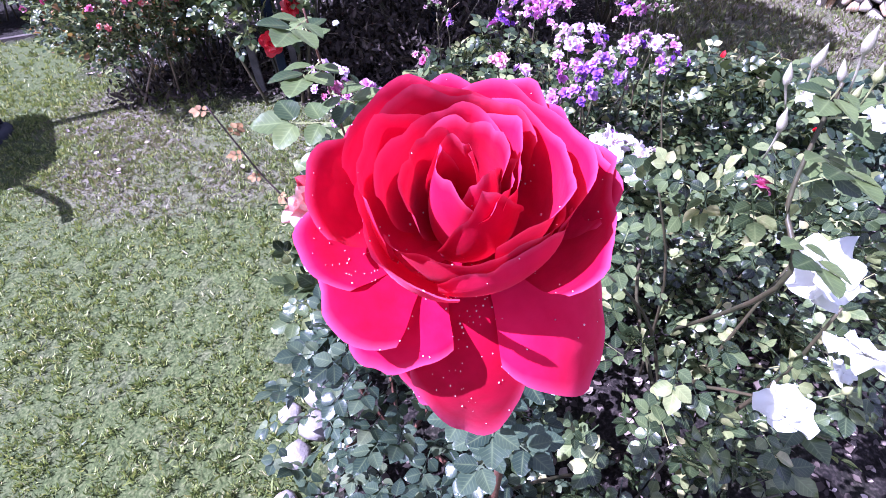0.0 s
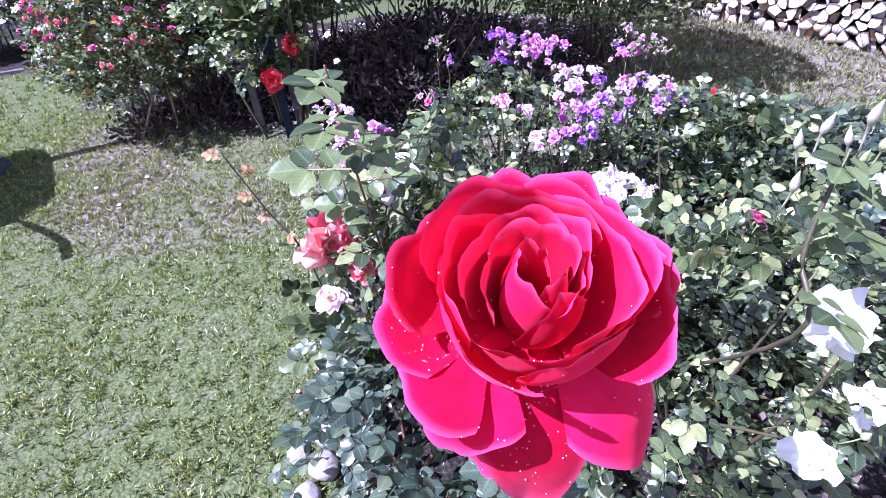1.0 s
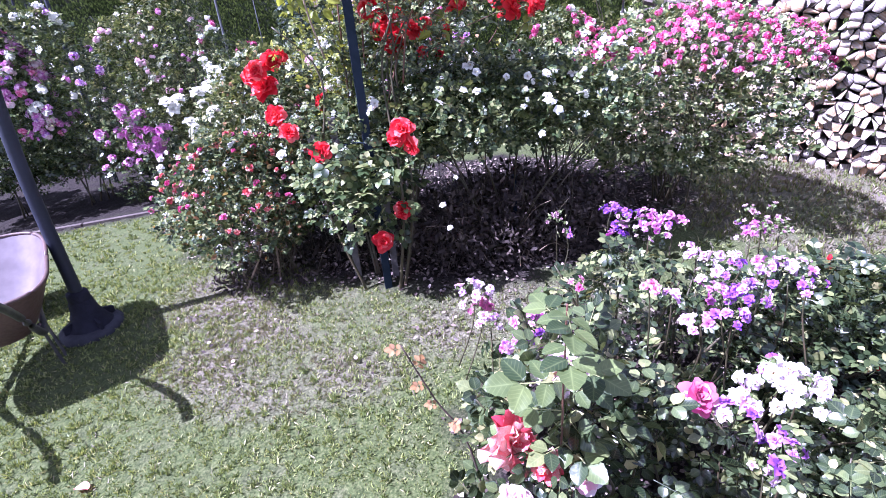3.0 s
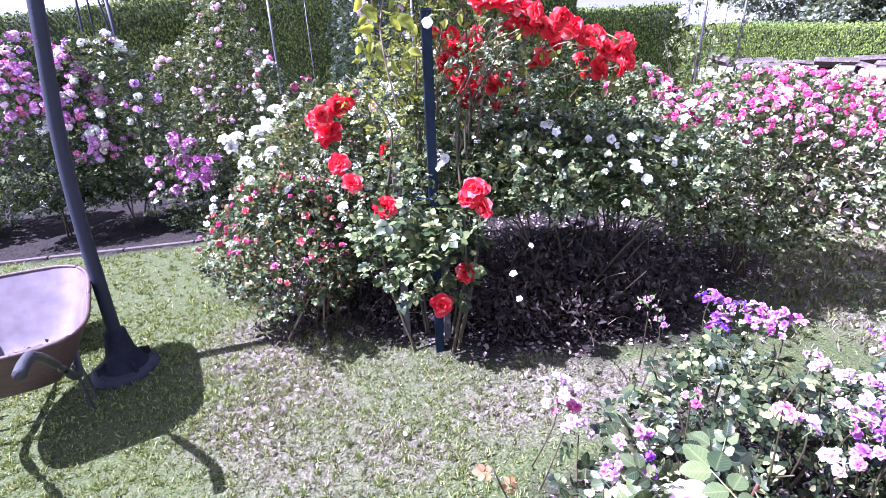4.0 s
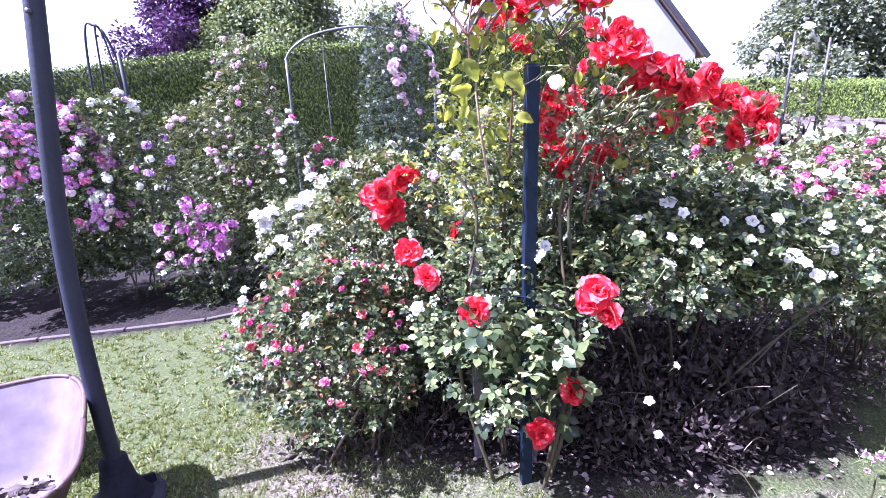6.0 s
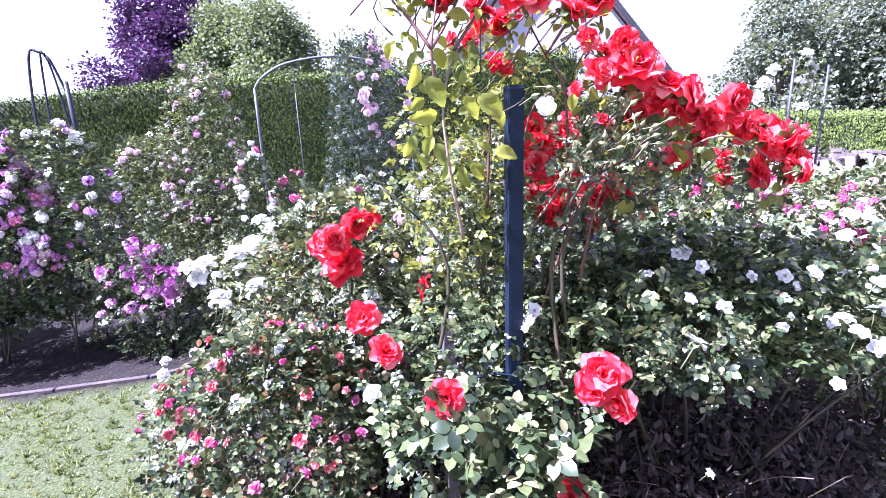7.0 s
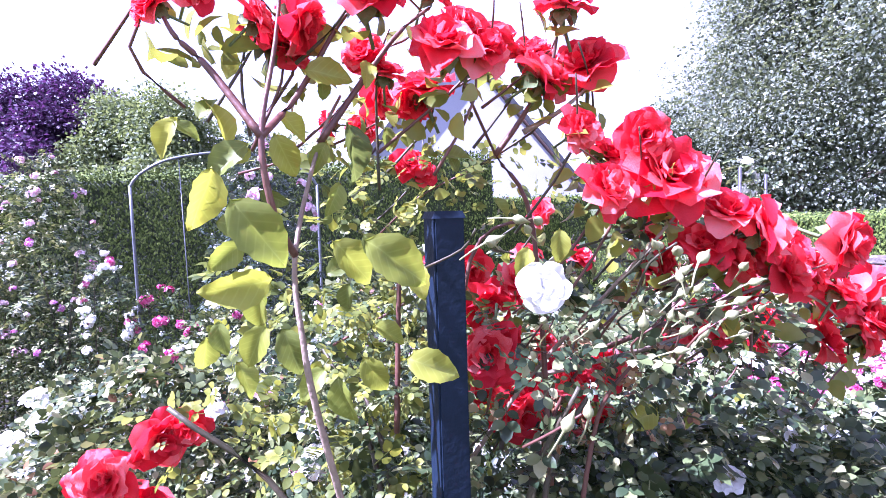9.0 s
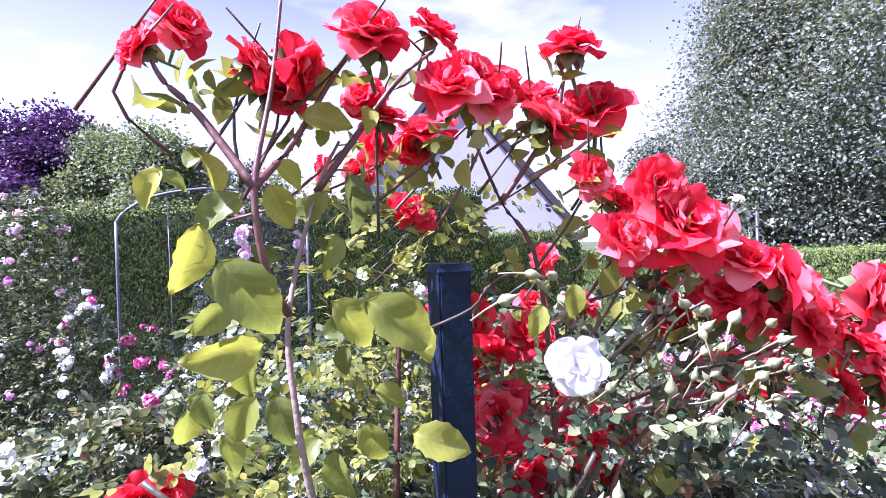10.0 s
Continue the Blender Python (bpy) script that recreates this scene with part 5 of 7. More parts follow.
SEMI = [(6, 0.54, 0.25, 24, -20, 0.25, 0.13), (5, 0.42, 0.20, 48, 15, 0.35, 0.13), (4, 0.26, 0.12, 68, 60, 0.4, 0.08)]
CRUMPLED = [(5, 0.36, 0.16, 70, 20, 0.5, 0.14), (5, 0.30, 0.14, 80, 70, 0.5, 0.14)]
TRUSS_B = {k: bloom_set(k + "_bloom", CRUMPLED if k == "spent" else SEMI, 3, m, 0.9, 4, k != "spent") for k, m in TRUSS_MATS.items()}


def trusses(root, table, flower, seed):
    """Heads of open flowers and buds, each head on a branched stalk of its own."""
    rg = np.random.default_rng(seed)
    f = root.location
    for x, y, z, r, kind in table:
        c = Vector((x, y, z)) - f
        fork = c + Vector((rg.normal(0, 0.01), rg.normal(0, 0.01), -1.6 * r - 0.03))
        part("stalk", tube("stalk", [fork + Vector((rg.normal(0, 0.03), rg.normal(0, 0.03), -0.16)), fork, c - Vector((0, 0, 0.4 * r))], 0.0028, 0.0016, CANE, 5, 3), root)
        n = max(3, int(3.2 * (r / flower) ** 2 + 2))
        for i in range(n):
            a, q = 2.4 * i + rg.normal(0, 0.3), r * math.sqrt((i + 0.4) / n)
            d = Vector((math.cos(a) * q, math.sin(a) * q, 0.75 * math.sqrt(max(0.0, r * r - q * q)) - 0.35 * r + rg.normal(0, 0.1) * r))
            lean = Vector((d.x, d.y - 0.5 * r, 0.9 * r)) / r
            pick = kind if rg.uniform() < 0.66 else ("pale", "mauve", "violet", "spent", "spent")[rg.integers(5)]
            if kind in ("white", "spent", "pink"):
                pick = kind
            part("bloom", TRUSS_B[pick][i % 4], root, "", facing(c + d + Vector(rg.normal(0, 0.12 * r, 3)), flower * rg.uniform(0.6, 1.2), rg, lean, 0.5))
        for i in range(rg.integers(2, 6)):
            a = rg.uniform(0, 6.28)
            part("bud", BUD_GREEN[i % 2], root, "", facing(c + Vector((r * 1.05 * math.cos(a), r * 1.05 * math.sin(a), 0.2 * r)), rg.uniform(0.006, 0.010), rg, (math.cos(a) * 0.4, math.sin(a) * 0.4, 1), 0.2))


# ---- front bed ----
rose_bush("leafy rose bush with dark glossy leaves and blown white roses", (0.672, -1.959), 0.547, 0.30, 0.34, 300, 0.085, LEAF_COOL, bare=0.4, seed=21, low=0.12, canes=6, lean=(0.0, -0.08),
          extra=rows(WHITE_KITS, WHITE_BUSH, 0.68) + rows(BUD_WHITE, WHITE_BUDS[:5]) + rows(BUD_GREEN, WHITE_BUDS[5:]))
rose_bush("low rose bush with coral, blush and white striped roses", (0.243, -1.475), 0.467, 0.30, 0.30, 330, 0.11, LEAF_COOL, seed=22, low=0.15, canes=8,
          extra=rows(CORAL_KITS, CORAL[:2]) + rows(BLUSH_B, [CORAL[2], CORAL[3], CORAL[5]]) + rows(PINK_B, [CORAL[4], CORAL[6]]))
lilac = rose_bush("bushy lilac rose with heads of violet and pale pink flowers", (0.66, -1.12), 0.50, 0.50, 0.34, 900, 0.066, LEAF_COOL, bare=0.3, seed=23, low=0.06, canes=14)
trusses(lilac, LILAC_TRUSSES + LILAC_TRUSSES_FRONT, 0.030, 9)
frilled = rose_bush("small rose bush with frilled pale pink and white clusters", (0.66, -1.56), 0.33, 0.26, 0.24, 330, 0.075, LEAF_COOL, bare=0.25, seed=24, low=0.12, canes=7)
trusses(frilled, FRILLED_TRUSSES, 0.038, 12)
rose_bush("dense green rose bush without flowers", (1.287, -1.262), 0.337, 0.52, 0.42, 1000, 0.085, LEAF_COOL, bare=0.3, blooms=[(BUD_RED, 3)], bloom_size=0.02, seed=25, low=0.1, canes=9)
rose_bush("low dark green rose bush in shade", (1.043, -1.801), 0.274, 0.38, 0.34, 600, 0.08, LEAF_COOL, blooms=[(PINK_B, 2)], bloom_size=0.05, seed=26, low=0.1, canes=8)
rose_bush("low spreading rose bush with dull green leaves", (1.739, -1.142), 0.157, 0.48, 0.42, 620, 0.09, LEAF_BLUE, seed=27, low=0.1, canes=8)
rose_bush("leafy foot of a rose bush with blue-green leaves", (0.127, -1.909), 0.314, 0.24, 0.34, 300, 0.085, LEAF_BLUE, seed=28, low=0.12, canes=6, cane_mat=CANE_RED)
rose_bush("dark leafy rose bush at the camera's side of the bed", (0.456, -2.245), 0.242, 0.36, 0.26, 420, 0.085, LEAF_COOL, bare=0.4, seed=29, low=0.15, canes=7)


def leaf_spray(label, stem, leaves, size, mat, stem_mat, name="rose_shoot", seed=3):
    """A single shoot: one stem and leaves set along it, each a part."""
    rg = np.random.default_rng(seed)
    f = Vector(stem[0])
    root = thing(name, label, "rose shoot", f)
    part("stem", tube("stem", [Vector(p) - f for p in stem], 0.0032, 0.0018, stem_mat, 6), root)
    line = smooth_line([Vector(p) - f for p in stem], 8)
    for i in range(leaves):
        p = line[int(len(line) * (0.45 + 0.53 * i / max(1, leaves - 1))) - 1]
        a = rg.uniform(0, 6.28)
        d = np.array([[math.cos(a), math.sin(a) - 0.3, 0.1]])
        up = np.array([[rg.normal(0, 0.3), -0.5, 1.0]])
        part("leaf", scatter("leaf", FINE_CV, FINE_CF, frames_of(d, up), [size * rg.uniform(0.7, 1.05)], np.array([tuple(p)]), mat, FINE_CM), root)
    return root


leaf_spray("tall green rose shoot with large pale leaves", [(0.154, -1.573, -0.128), (0.16, -1.597, 0.273), (0.129, -1.661, 0.576), (0.109, -1.704, 0.779)], 9, 0.15, LEAF_MID, CANE_RED, seed=5)
leaf_spray("leaning bare twig with a few withered brown leaves", [(0.031, -1.518, -0.137), (-0.012, -1.443, 0.209), (-0.082, -1.397, 0.356), (-0.144, -1.382, 0.522)], 6, 0.05, LEAF_DRY, CANE_DARK, seed=8)
leaf_spray("white rose shoot with young leaves", [(0.612, -2.039, 0.29), (0.52, -2.23, 0.614), (0.521, -2.199, 0.695), (0.537, -2.181, 0.757), (0.544, -2.176, 0.801)], 5, 0.10, LEAF_MID, CANE, seed=15)


def stone(x, y, s, seed):
    rg = np.random.default_rng(seed)
    bm = bmesh.new()
    bmesh.ops.create_icosphere(bm, subdivisions=2, radius=s)
    for q in bm.verts:
        n = noise.noise(q.co * (1.4 / s) + Vector((seed, 0, 0)))
        q.co *= 1 + 0.22 * n
        q.co.z *= 0.65
    ob = thing("edge_stone", "rounded grey stone at the edge of the bed", "stone", foot(x, y) + Vector((0, 0, s * 0.35)), "stones along the bed", me=bm_mesh("edge_stone", bm, [STONE], True))
    ob.rotation_euler = (0, 0, rg.uniform(0, 6))


for i, (x, y, s) in enumerate([(-0.12, -1.86, 0.035), (-0.07, -1.80, 0.04), (-0.13, -1.75, 0.03), (-0.06, -1.72, 0.035), (-0.15, -1.96, 0.03), (-0.10, -2.02, 0.04), (-0.02, -1.9, 0.03)]):
    stone(x, y, s, i)

# ---- post bed: posts ----
def square_post(name, label, x, y, top, w, mat, tiltx=0.0, cap=True):
    f = foot(x, y)
    h = top - f.z
    root = thing(name, label, "post", f)
    bm = bmesh.new()
    bmesh.ops.create_cube(bm, size=1)
    for q in bm.verts:
        q.co = Vector((q.co.x * w, q.co.y * w, (q.co.z + 0.5) * (h + 0.1) - 0.1))
    bmesh.ops.bevel(bm, geom=[e for e in bm.edges if abs((e.verts[0].co - e.verts[1].co).z) > 0.1], offset=w * 0.06, segments=2, affect="EDGES")
    part("shaft", bm_mesh("shaft", bm, [mat]), root)
    if cap:
        bm = bmesh.new()
        bmesh.ops.create_cube(bm, size=1)
        for q in bm.verts:
            k = 1.06 if q.co.z < 0 else 0.92
            q.co = Vector((q.co.x * w * k, q.co.y * w * k, h + 0.004 + q.co.z * 0.008))
        part("cap", bm_mesh("cap", bm, [mat]), root)
    return root


square_post("garden_post", "dark blue-black square steel post carrying the climbing rose", -0.074, -0.138, 1.376, 0.036, POST_PAINT)
square_post("stake", "short weathered grey timber stake in the bed", -0.209, 0.027, 0.775, 0.034, STAKE_WOOD, cap=False)
square_post("stake", "short weathered grey timber stake in the bed", -0.023, -0.058, 0.392, 0.03, STAKE_WOOD, cap=False)
square_post("stake", "dark stake under the white rose", 0.662, 0.053, 0.363, 0.022, POST_PAINT, cap=False)


# ---- climbing rose ----
def climbing_rose():
    rg = np.random.default_rng(31)
    f = foot(-0.08, -0.10)
    root = thing("climbing_rose", "tall scarlet climbing rose with lime leaves tied to a post", "climbing rose", f)
    for c in YOUNG_CANES + OLD_CANES + SIDE_CANES:
        part("cane", tube("cane", [Vector(p) - f for p in c], 0.0042, 0.0016, CANE_RED if rg.uniform() < 0.7 else CANE_DRY, 6), root)
    for i in range(7):
        a = rg.uniform(0, 6.28)
        x, y = 0.10 * math.cos(a), 0.10 * math.sin(a)
        part("cane", tube("cane", [(x, y, -0.02), (x * 2.2, y * 2 + 0.05, 0.5), (x * 1.6 + 0.02, y + 0.06, 1.0), (x * 3, y * 2 + 0.1, 1.22)], 0.008, 0.003, CANE, 6), root)
    # foliage in three bodies: round the post, in the red arm to the right, low skirts
    def body(n, c, r, leaf, mat, seed, name="foliage"):
        g = np.random.default_rng(seed)
        p = g.normal(0, 1, (n, 3))
        p = p / np.linalg.norm(p, axis=1, keepdims=True) * g.uniform(0, 1, (n, 1)) ** 0.45 * np.array(r) + np.array(c)
        keep = noise_mask(p * 1.6, seed) > 0.36
        p = p[keep]
        k = len(p)
        out = (p - np.array(c)) / np.array(r) * (1, 1, 0.5) + g.normal(0, 0.5, (k, 3))
        up = np.stack([np.zeros(k), np.full(k, -0.3), np.ones(k)], 1) + g.normal(0, 0.5, (k, 3))
        part(name, scatter(name, COMP_V, COMP_F, frames_of(out, up), leaf * g.uniform(0.55, 1.15, k), p - np.array(f), mat), root)
    body(330, (-0.17, 0.12, 1.04), (0.26, 0.22, 0.30), 0.046, LEAF_LIME_MANY, 1)
    body(950, (-0.14, 0.10, 0.72), (0.34, 0.30, 0.34), 0.052, LEAF_MID, 2)
    body(560, (-0.14, 0.0, 0.46), (0.27, 0.24, 0.26), 0.08, LEAF_MID, 3)
    body(170, (-0.10, -0.24, 0.50), (0.24, 0.10, 0.24), 0.10, LEAF_MID, 13)
    body(640, (0.26, 0.04, 1.12), (0.44, 0.26, 0.22), 0.05, LEAF_MID, 4)
    body(110, (0.20, -0.04, 1.16), (0.30, 0.16, 0.18), 0.03, LEAF_DRY, 19)
    body(130, (0.22, -0.16, 1.24), (0.26, 0.08, 0.13), 0.042, LEAF_MID, 15)
    body(80, (0.02, 0.04, 1.46), (0.26, 0.12, 0.10), 0.04, LEAF_LIME_MANY, 16)
    body(70, (-0.12, 0.08, 1.30), (0.24, 0.14, 0.12), 0.045, LEAF_LIME_MANY, 7)
    body(240, (-0.13, 0.05, 1.12), (0.20, 0.14, 0.30), 0.042, LEAF_LIME_MANY, 18)
    body(190, (-0.12, 0.02, 1.30), (0.22, 0.14, 0.22), 0.032, LEAF_LIME_MANY, 17)
    body(110, (0.12, -0.16, 1.27), (0.20, 0.10, 0.10), 0.036, LEAF_MID, 8)
    body(460, (0.16, 0.12, 0.84), (0.34, 0.26, 0.26), 0.08, LEAF_DARK, 6)
    # slim leaves and shoots between the red blooms of the arm
    for x, y, z, s in CLIMB_SIDE + CLIMB_ARM + CLIMB_INNER + CLIMB_BEHIND + CLIMB_TOP:
        q = Vector((x, y, z)) - f
        t = q + Vector((rg.normal(0, 0.03), -0.02 + rg.normal(0, 0.02), rg.uniform(0.0, 0.05)))
        part("cane", tube("cane", [q + Vector((rg.normal(-0.05, 0.04), rg.uniform(0.02, 0.08), -rg.uniform(0.06, 0.14))), q + Vector((rg.normal(0, 0.02), 0.02, -0.03)), t], 0.0022, 0.001, CANE_RED if rg.uniform() < 0.6 else CANE, 5, 3), root)
        k = 6
        d = rg.normal(0, 1, (k, 3)) + (0, -0.3, -0.1)
        p = np.array(q) + rg.normal(0, 0.016, (k, 3)) + (0, 0.022, -0.034)
        part("foliage", scatter("foliage", LEAF_V * (0.9, 1, 1.5), LEAF_F, frames_of(d, rg.normal(0, 0.6, (k, 3)) + (0, -0.4, 1)), rg.uniform(0.02, 0.042, k), p, LEAF_LIME_MANY), root)
    # single large lime leaves on the young canes, a smaller leaflet beside some
    for x, y, z, s, a in TOP_LEAVES + MIDDLE_LEAVES + LOW_LEAVES:
        for k in range(1 + int(rg.uniform() < 0.45)):
            b = math.radians(a) + (rg.normal(0, 0.9) if k else rg.normal(0, 0.1))
            d = np.array([[math.cos(b), rg.normal(-0.1, 0.25), math.sin(b)]])
            up = np.array([[rg.normal(0, 0.6), -1.0, rg.uniform(-0.2, 1.1)]])
            at = np.array([(x - f.x - 0.5 * s * math.cos(b), y - f.y + 0.02 * k, z - f.z - 0.5 * s * math.sin(b))])
            part("leaf", scatter("leaf", FINE_V * (0.78, 1, 2.6), FINE_F, frames_of(d, up), [s * (0.6 if k else 1.08)], at, LEAF_LIME, FINE_M), root)
    for table, lean in ((shaken(CLIMB_ARM[:4] + CLIMB_SIDE[3:], 0.035, 9), (0.4, -0.6, 0.3)), (shaken(CLIMB_TOP[4::3], 0.03, 10), (0.2, -0.6, 0.3)), (CLIMB_TOP, (0.0, -0.5, 0.6)), (CLIMB_SIDE, (0.2, -0.8, 0.5)), (CLIMB_ARM, (0.3, -0.7, 0.5)), (CLIMB_INNER + CLIMB_BEHIND, (0.0, -0.8, 0.4)), (LOW_RED, (-0.1, -0.8, 0.4))):
        for i, (x, y, z, s) in enumerate(table):
            put_bloom(RED_KITS[i % 4], root, facing(Vector((x, y, z)) - f + Vector(rg.normal(0, 0.008, 3)), s * rg.uniform(0.88, 1.2), rg, lean, 0.45))
    # trusses of green buds on thin stalks, with the flowers gone over
    for i in range(16):
        p = Vector((rg.uniform(-0.12, 0.30), rg.uniform(-0.32, -0.10), rg.uniform(1.17, 1.40)))
        part("cane", tube("cane", [p - f + Vector((rg.uniform(-0.06, 0.03), 0.05, -rg.uniform(0.03, 0.06))), p - f + Vector((rg.uniform(-0.02, 0.01), 0.02, -0.02)), p - f], 0.0016, 0.0011, CANE if i % 2 else CANE_RED, 5, 3), root)
        for k in range(rg.integers(2, 5)):
            part("bud", BUD_GREEN[k % 2], root, "", facing(p - f + Vector(rg.normal(0, 0.012, 3)), rg.uniform(0.013, 0.019), rg, (rg.normal(0.2, 0.8), -0.3, 0.35), 0.4))
    for x, y, z, s in WHITE_TOP:
        put_bloom(WHITE_SINGLE, root, facing(Vector((x, y, z)) - f, s * 0.62, rg, (-0.2, -1.0, 0.2), 0.05), "single white bloom among the red")


climbing_rose()

# ---- post bed: shrubs ----
rose_bush("spreading white shrub rose with fine dark leaves", (0.581, 0.06), 0.947, 0.70, 0.40, 4300, 0.055, LEAF_MID, blooms=[(WHITE_B, 24), (WHITE_C, 16)], bloom_size=0.036, seed=41, low=0.62, canes=12, lean=(0.05, -0.05), flat=3.0, bloom_low=0.3,
          extra=rows(WHITE_B, WHITE_R, 0.58))
rose_bush("pink shrub rose loaded with magenta flower clusters", (1.76, 0.34), 1.05, 0.66, 0.60, 4600, 0.062, LEAF_PALE, blooms=[(MAG_C, 130), (PINK_C, 140), (BLUSH_C, 110)], bloom_size=0.043, seed=42, low=0.24, canes=13, flat=7.0, bunch=120, bloom_low=0.5)
rose_bush("faded pink shrub rose behind the white one", (1.20, 0.72), 1.073, 0.46, 0.36, 1500, 0.06, LEAF_PALE, blooms=[(PINK_C, 34), (MAG_C, 16), (WHITE_FULL, 8), (WHITE_C, 8)], bloom_size=0.06, seed=43, low=0.3, canes=10, bunch=14, bloom_low=0.4)
rose_bush("miniature rose bush with fading pink and coral flowers", (-0.720, 0.284), 0.681, 0.46, 0.36, 2800, 0.052, LEAF_MID, blooms=[(CORAL_B, 34), (MAG_C, 22), (PINK_B, 8), (BLUSH_B, 5)], bloom_size=0.034, seed=44, low=0.28, dry=900, canes=14, cane_mat=CANE_DRY)
rose_bush("pale green rose bush with large white clusters", (-0.532, 0.654), 1.039, 0.44, 0.38, 3000, 0.055, LEAF_PALE, blooms=[(WHITE_FULL, 5), (WHITE_C, 6)], bloom_size=0.06, seed=45, low=0.2, dry=300, canes=12,
          extra=rows(WHITE_FULL, WHITE_LEFT, 0.5) + rows(WHITE_FULL, shaken(WHITE_LEFT[::3], 0.04, 4), 0.42))
rose_bush("light green rose bush with scattered white flowers", (0.159, 0.735), 1.231, 0.62, 0.40, 4200, 0.051, LEAF_MID, blooms=[(WHITE_C, 26), (BLUSH_C, 10), (WHITE_FULL, 8)], bloom_size=0.06, seed=46, low=0.25, dry=300, canes=12)
rose_bush("tall sparse cream rose on thin stems", (1.90, 1.13), 1.56, 0.28, 0.24, 420, 0.06, LEAF_PALE, blooms=[(WHITE_FULL, 16)], bloom_size=0.065, seed=47, low=0.45, canes=9, bare=0.3, bloom_low=0.5)
for x, y, z in ((1.78, 0.993, 1.542), (2.18, 1.171, 1.527)):
    f = foot(x, y)
    part("rod", tube("rod", [(0, 0, -0.05), (0, 0, (z - f.z) / 2), (0, 0, z - f.z)], 0.008, 0.008, TUBE, 6, 2), thing("plant_stake", "thin pale metal stake behind the shrub roses", "stake", f))


def dead_stems(seed=51):
    """Bare and cut stems under the white shrub, each a stalk."""
    rg = np.random.default_rng(seed)
    f = foot(0.5, -0.1)
    root = thing("dry_stalks", "bundle of bare dry stalks and bent grass in the bed", "dry plant", f)
    for i in range(26):
        x, y = rg.uniform(-0.35, 0.5), rg.uniform(-0.12, 0.35)
        b = foot(0.5 + x, -0.1 + y) - f
        d = Vector((rg.normal(0, 0.22), rg.normal(-0.05, 0.15), rg.uniform(0.12, 0.42)))
        part("stalk", tube("stalk", [b, b + d * 0.6 + Vector((0, 0, 0.05)), b + d], 0.003, 0.0012, CANE_DRY if i % 2 else CANE, 4, 3), root)


dead_stems()


# dead-leaf browns taken down near black to carry the shade under the shrubs
SHADED_BRUSH = leafy("shaded_dead_brush", [(0.0, (0.018, 0.012, 0.012)), (0.6, (0.045, 0.032, 0.028)), (0.95, (0.10, 0.075, 0.06)), (1.0, (0.2, 0.16, 0.13))], rough=0.85, through_light=0.05)


def dry_brush(label, x, y, rx, ry, h, count, seed):
    """Tangle of dead leaves and twigs held up under a shrub, the leaves coloured dark for the shade there."""
    rg = np.random.default_rng(seed)
    f = foot(x, y)
    root = thing("dry_brush", label, "dry plant", f)
    a, r = rg.uniform(0, 6.28, count), rg.uniform(0, 1, count) ** 0.5
    z = rg.uniform(0, 1, count)
    px, py = rx * r * np.cos(a), ry * r * np.sin(a)
    pos = np.stack([px, py, ground_z(x + px, y + py) - f.z + h * z * (1 - 0.5 * r)], 1)
    d = rg.normal(0, 1, (count, 3)) + (0, 0, 0.4)
    part("dead_leaves", scatter("dead_leaves", SMALL_V * (0.6, 1, 1), SMALL_F, frames_of(d, rg.normal(0, 1, (count, 3))), rg.uniform(0.02, 0.05, count), pos, SHADED_BRUSH), root)
    for i in range(40):
        b = Vector((rg.uniform(-rx, rx) * 0.7, rg.uniform(-ry, ry) * 0.7, 0))
        t = b + Vector((rg.normal(0, 0.12), rg.normal(0, 0.12), rg.uniform(0.2, 0.5)))
        part("twig", tube("twig", [b, b.lerp(t, 0.5) + Vector((rg.normal(0, 0.03), 0, 0.02)), t], 0.003, 0.0012, CANE, 4, 3), root)


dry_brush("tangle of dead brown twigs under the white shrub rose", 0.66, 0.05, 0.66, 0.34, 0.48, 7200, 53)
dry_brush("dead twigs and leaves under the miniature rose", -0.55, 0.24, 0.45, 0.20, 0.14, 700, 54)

# ---- small things on the lawn and at the post ----
f = foot(-1.215, -0.918) + Vector((0, 0, 0.012))
v, t = petal_arrays(0.05, 0.022, 20, -25, 0.4, 0.06, 6, 1.0)
leaf = thing("fallen_petal", "withered pink and brown rose petal fallen on the lawn", "petal", f, me=quick_mesh("fallen_petal", v, t, [PETAL_CORAL_ONE]))
leaf.rotation_euler = (0.1, 0.2, 1.2)
f = foot(-0.125, -0.15)
h = 0.69 - f.z
tie = thing("support_wire", "short dark wire tie fixed across the post", "wire", (f.x, f.y, 0.69))
part("wire", tube("wire", [(-0.06, -0.006, 0), (0.0, -0.008, 0.004), (0.05, -0.02, -0.002), (0.09, -0.03, 0.01)], 0.003, 0.003, POST_PAINT, 6), tie)

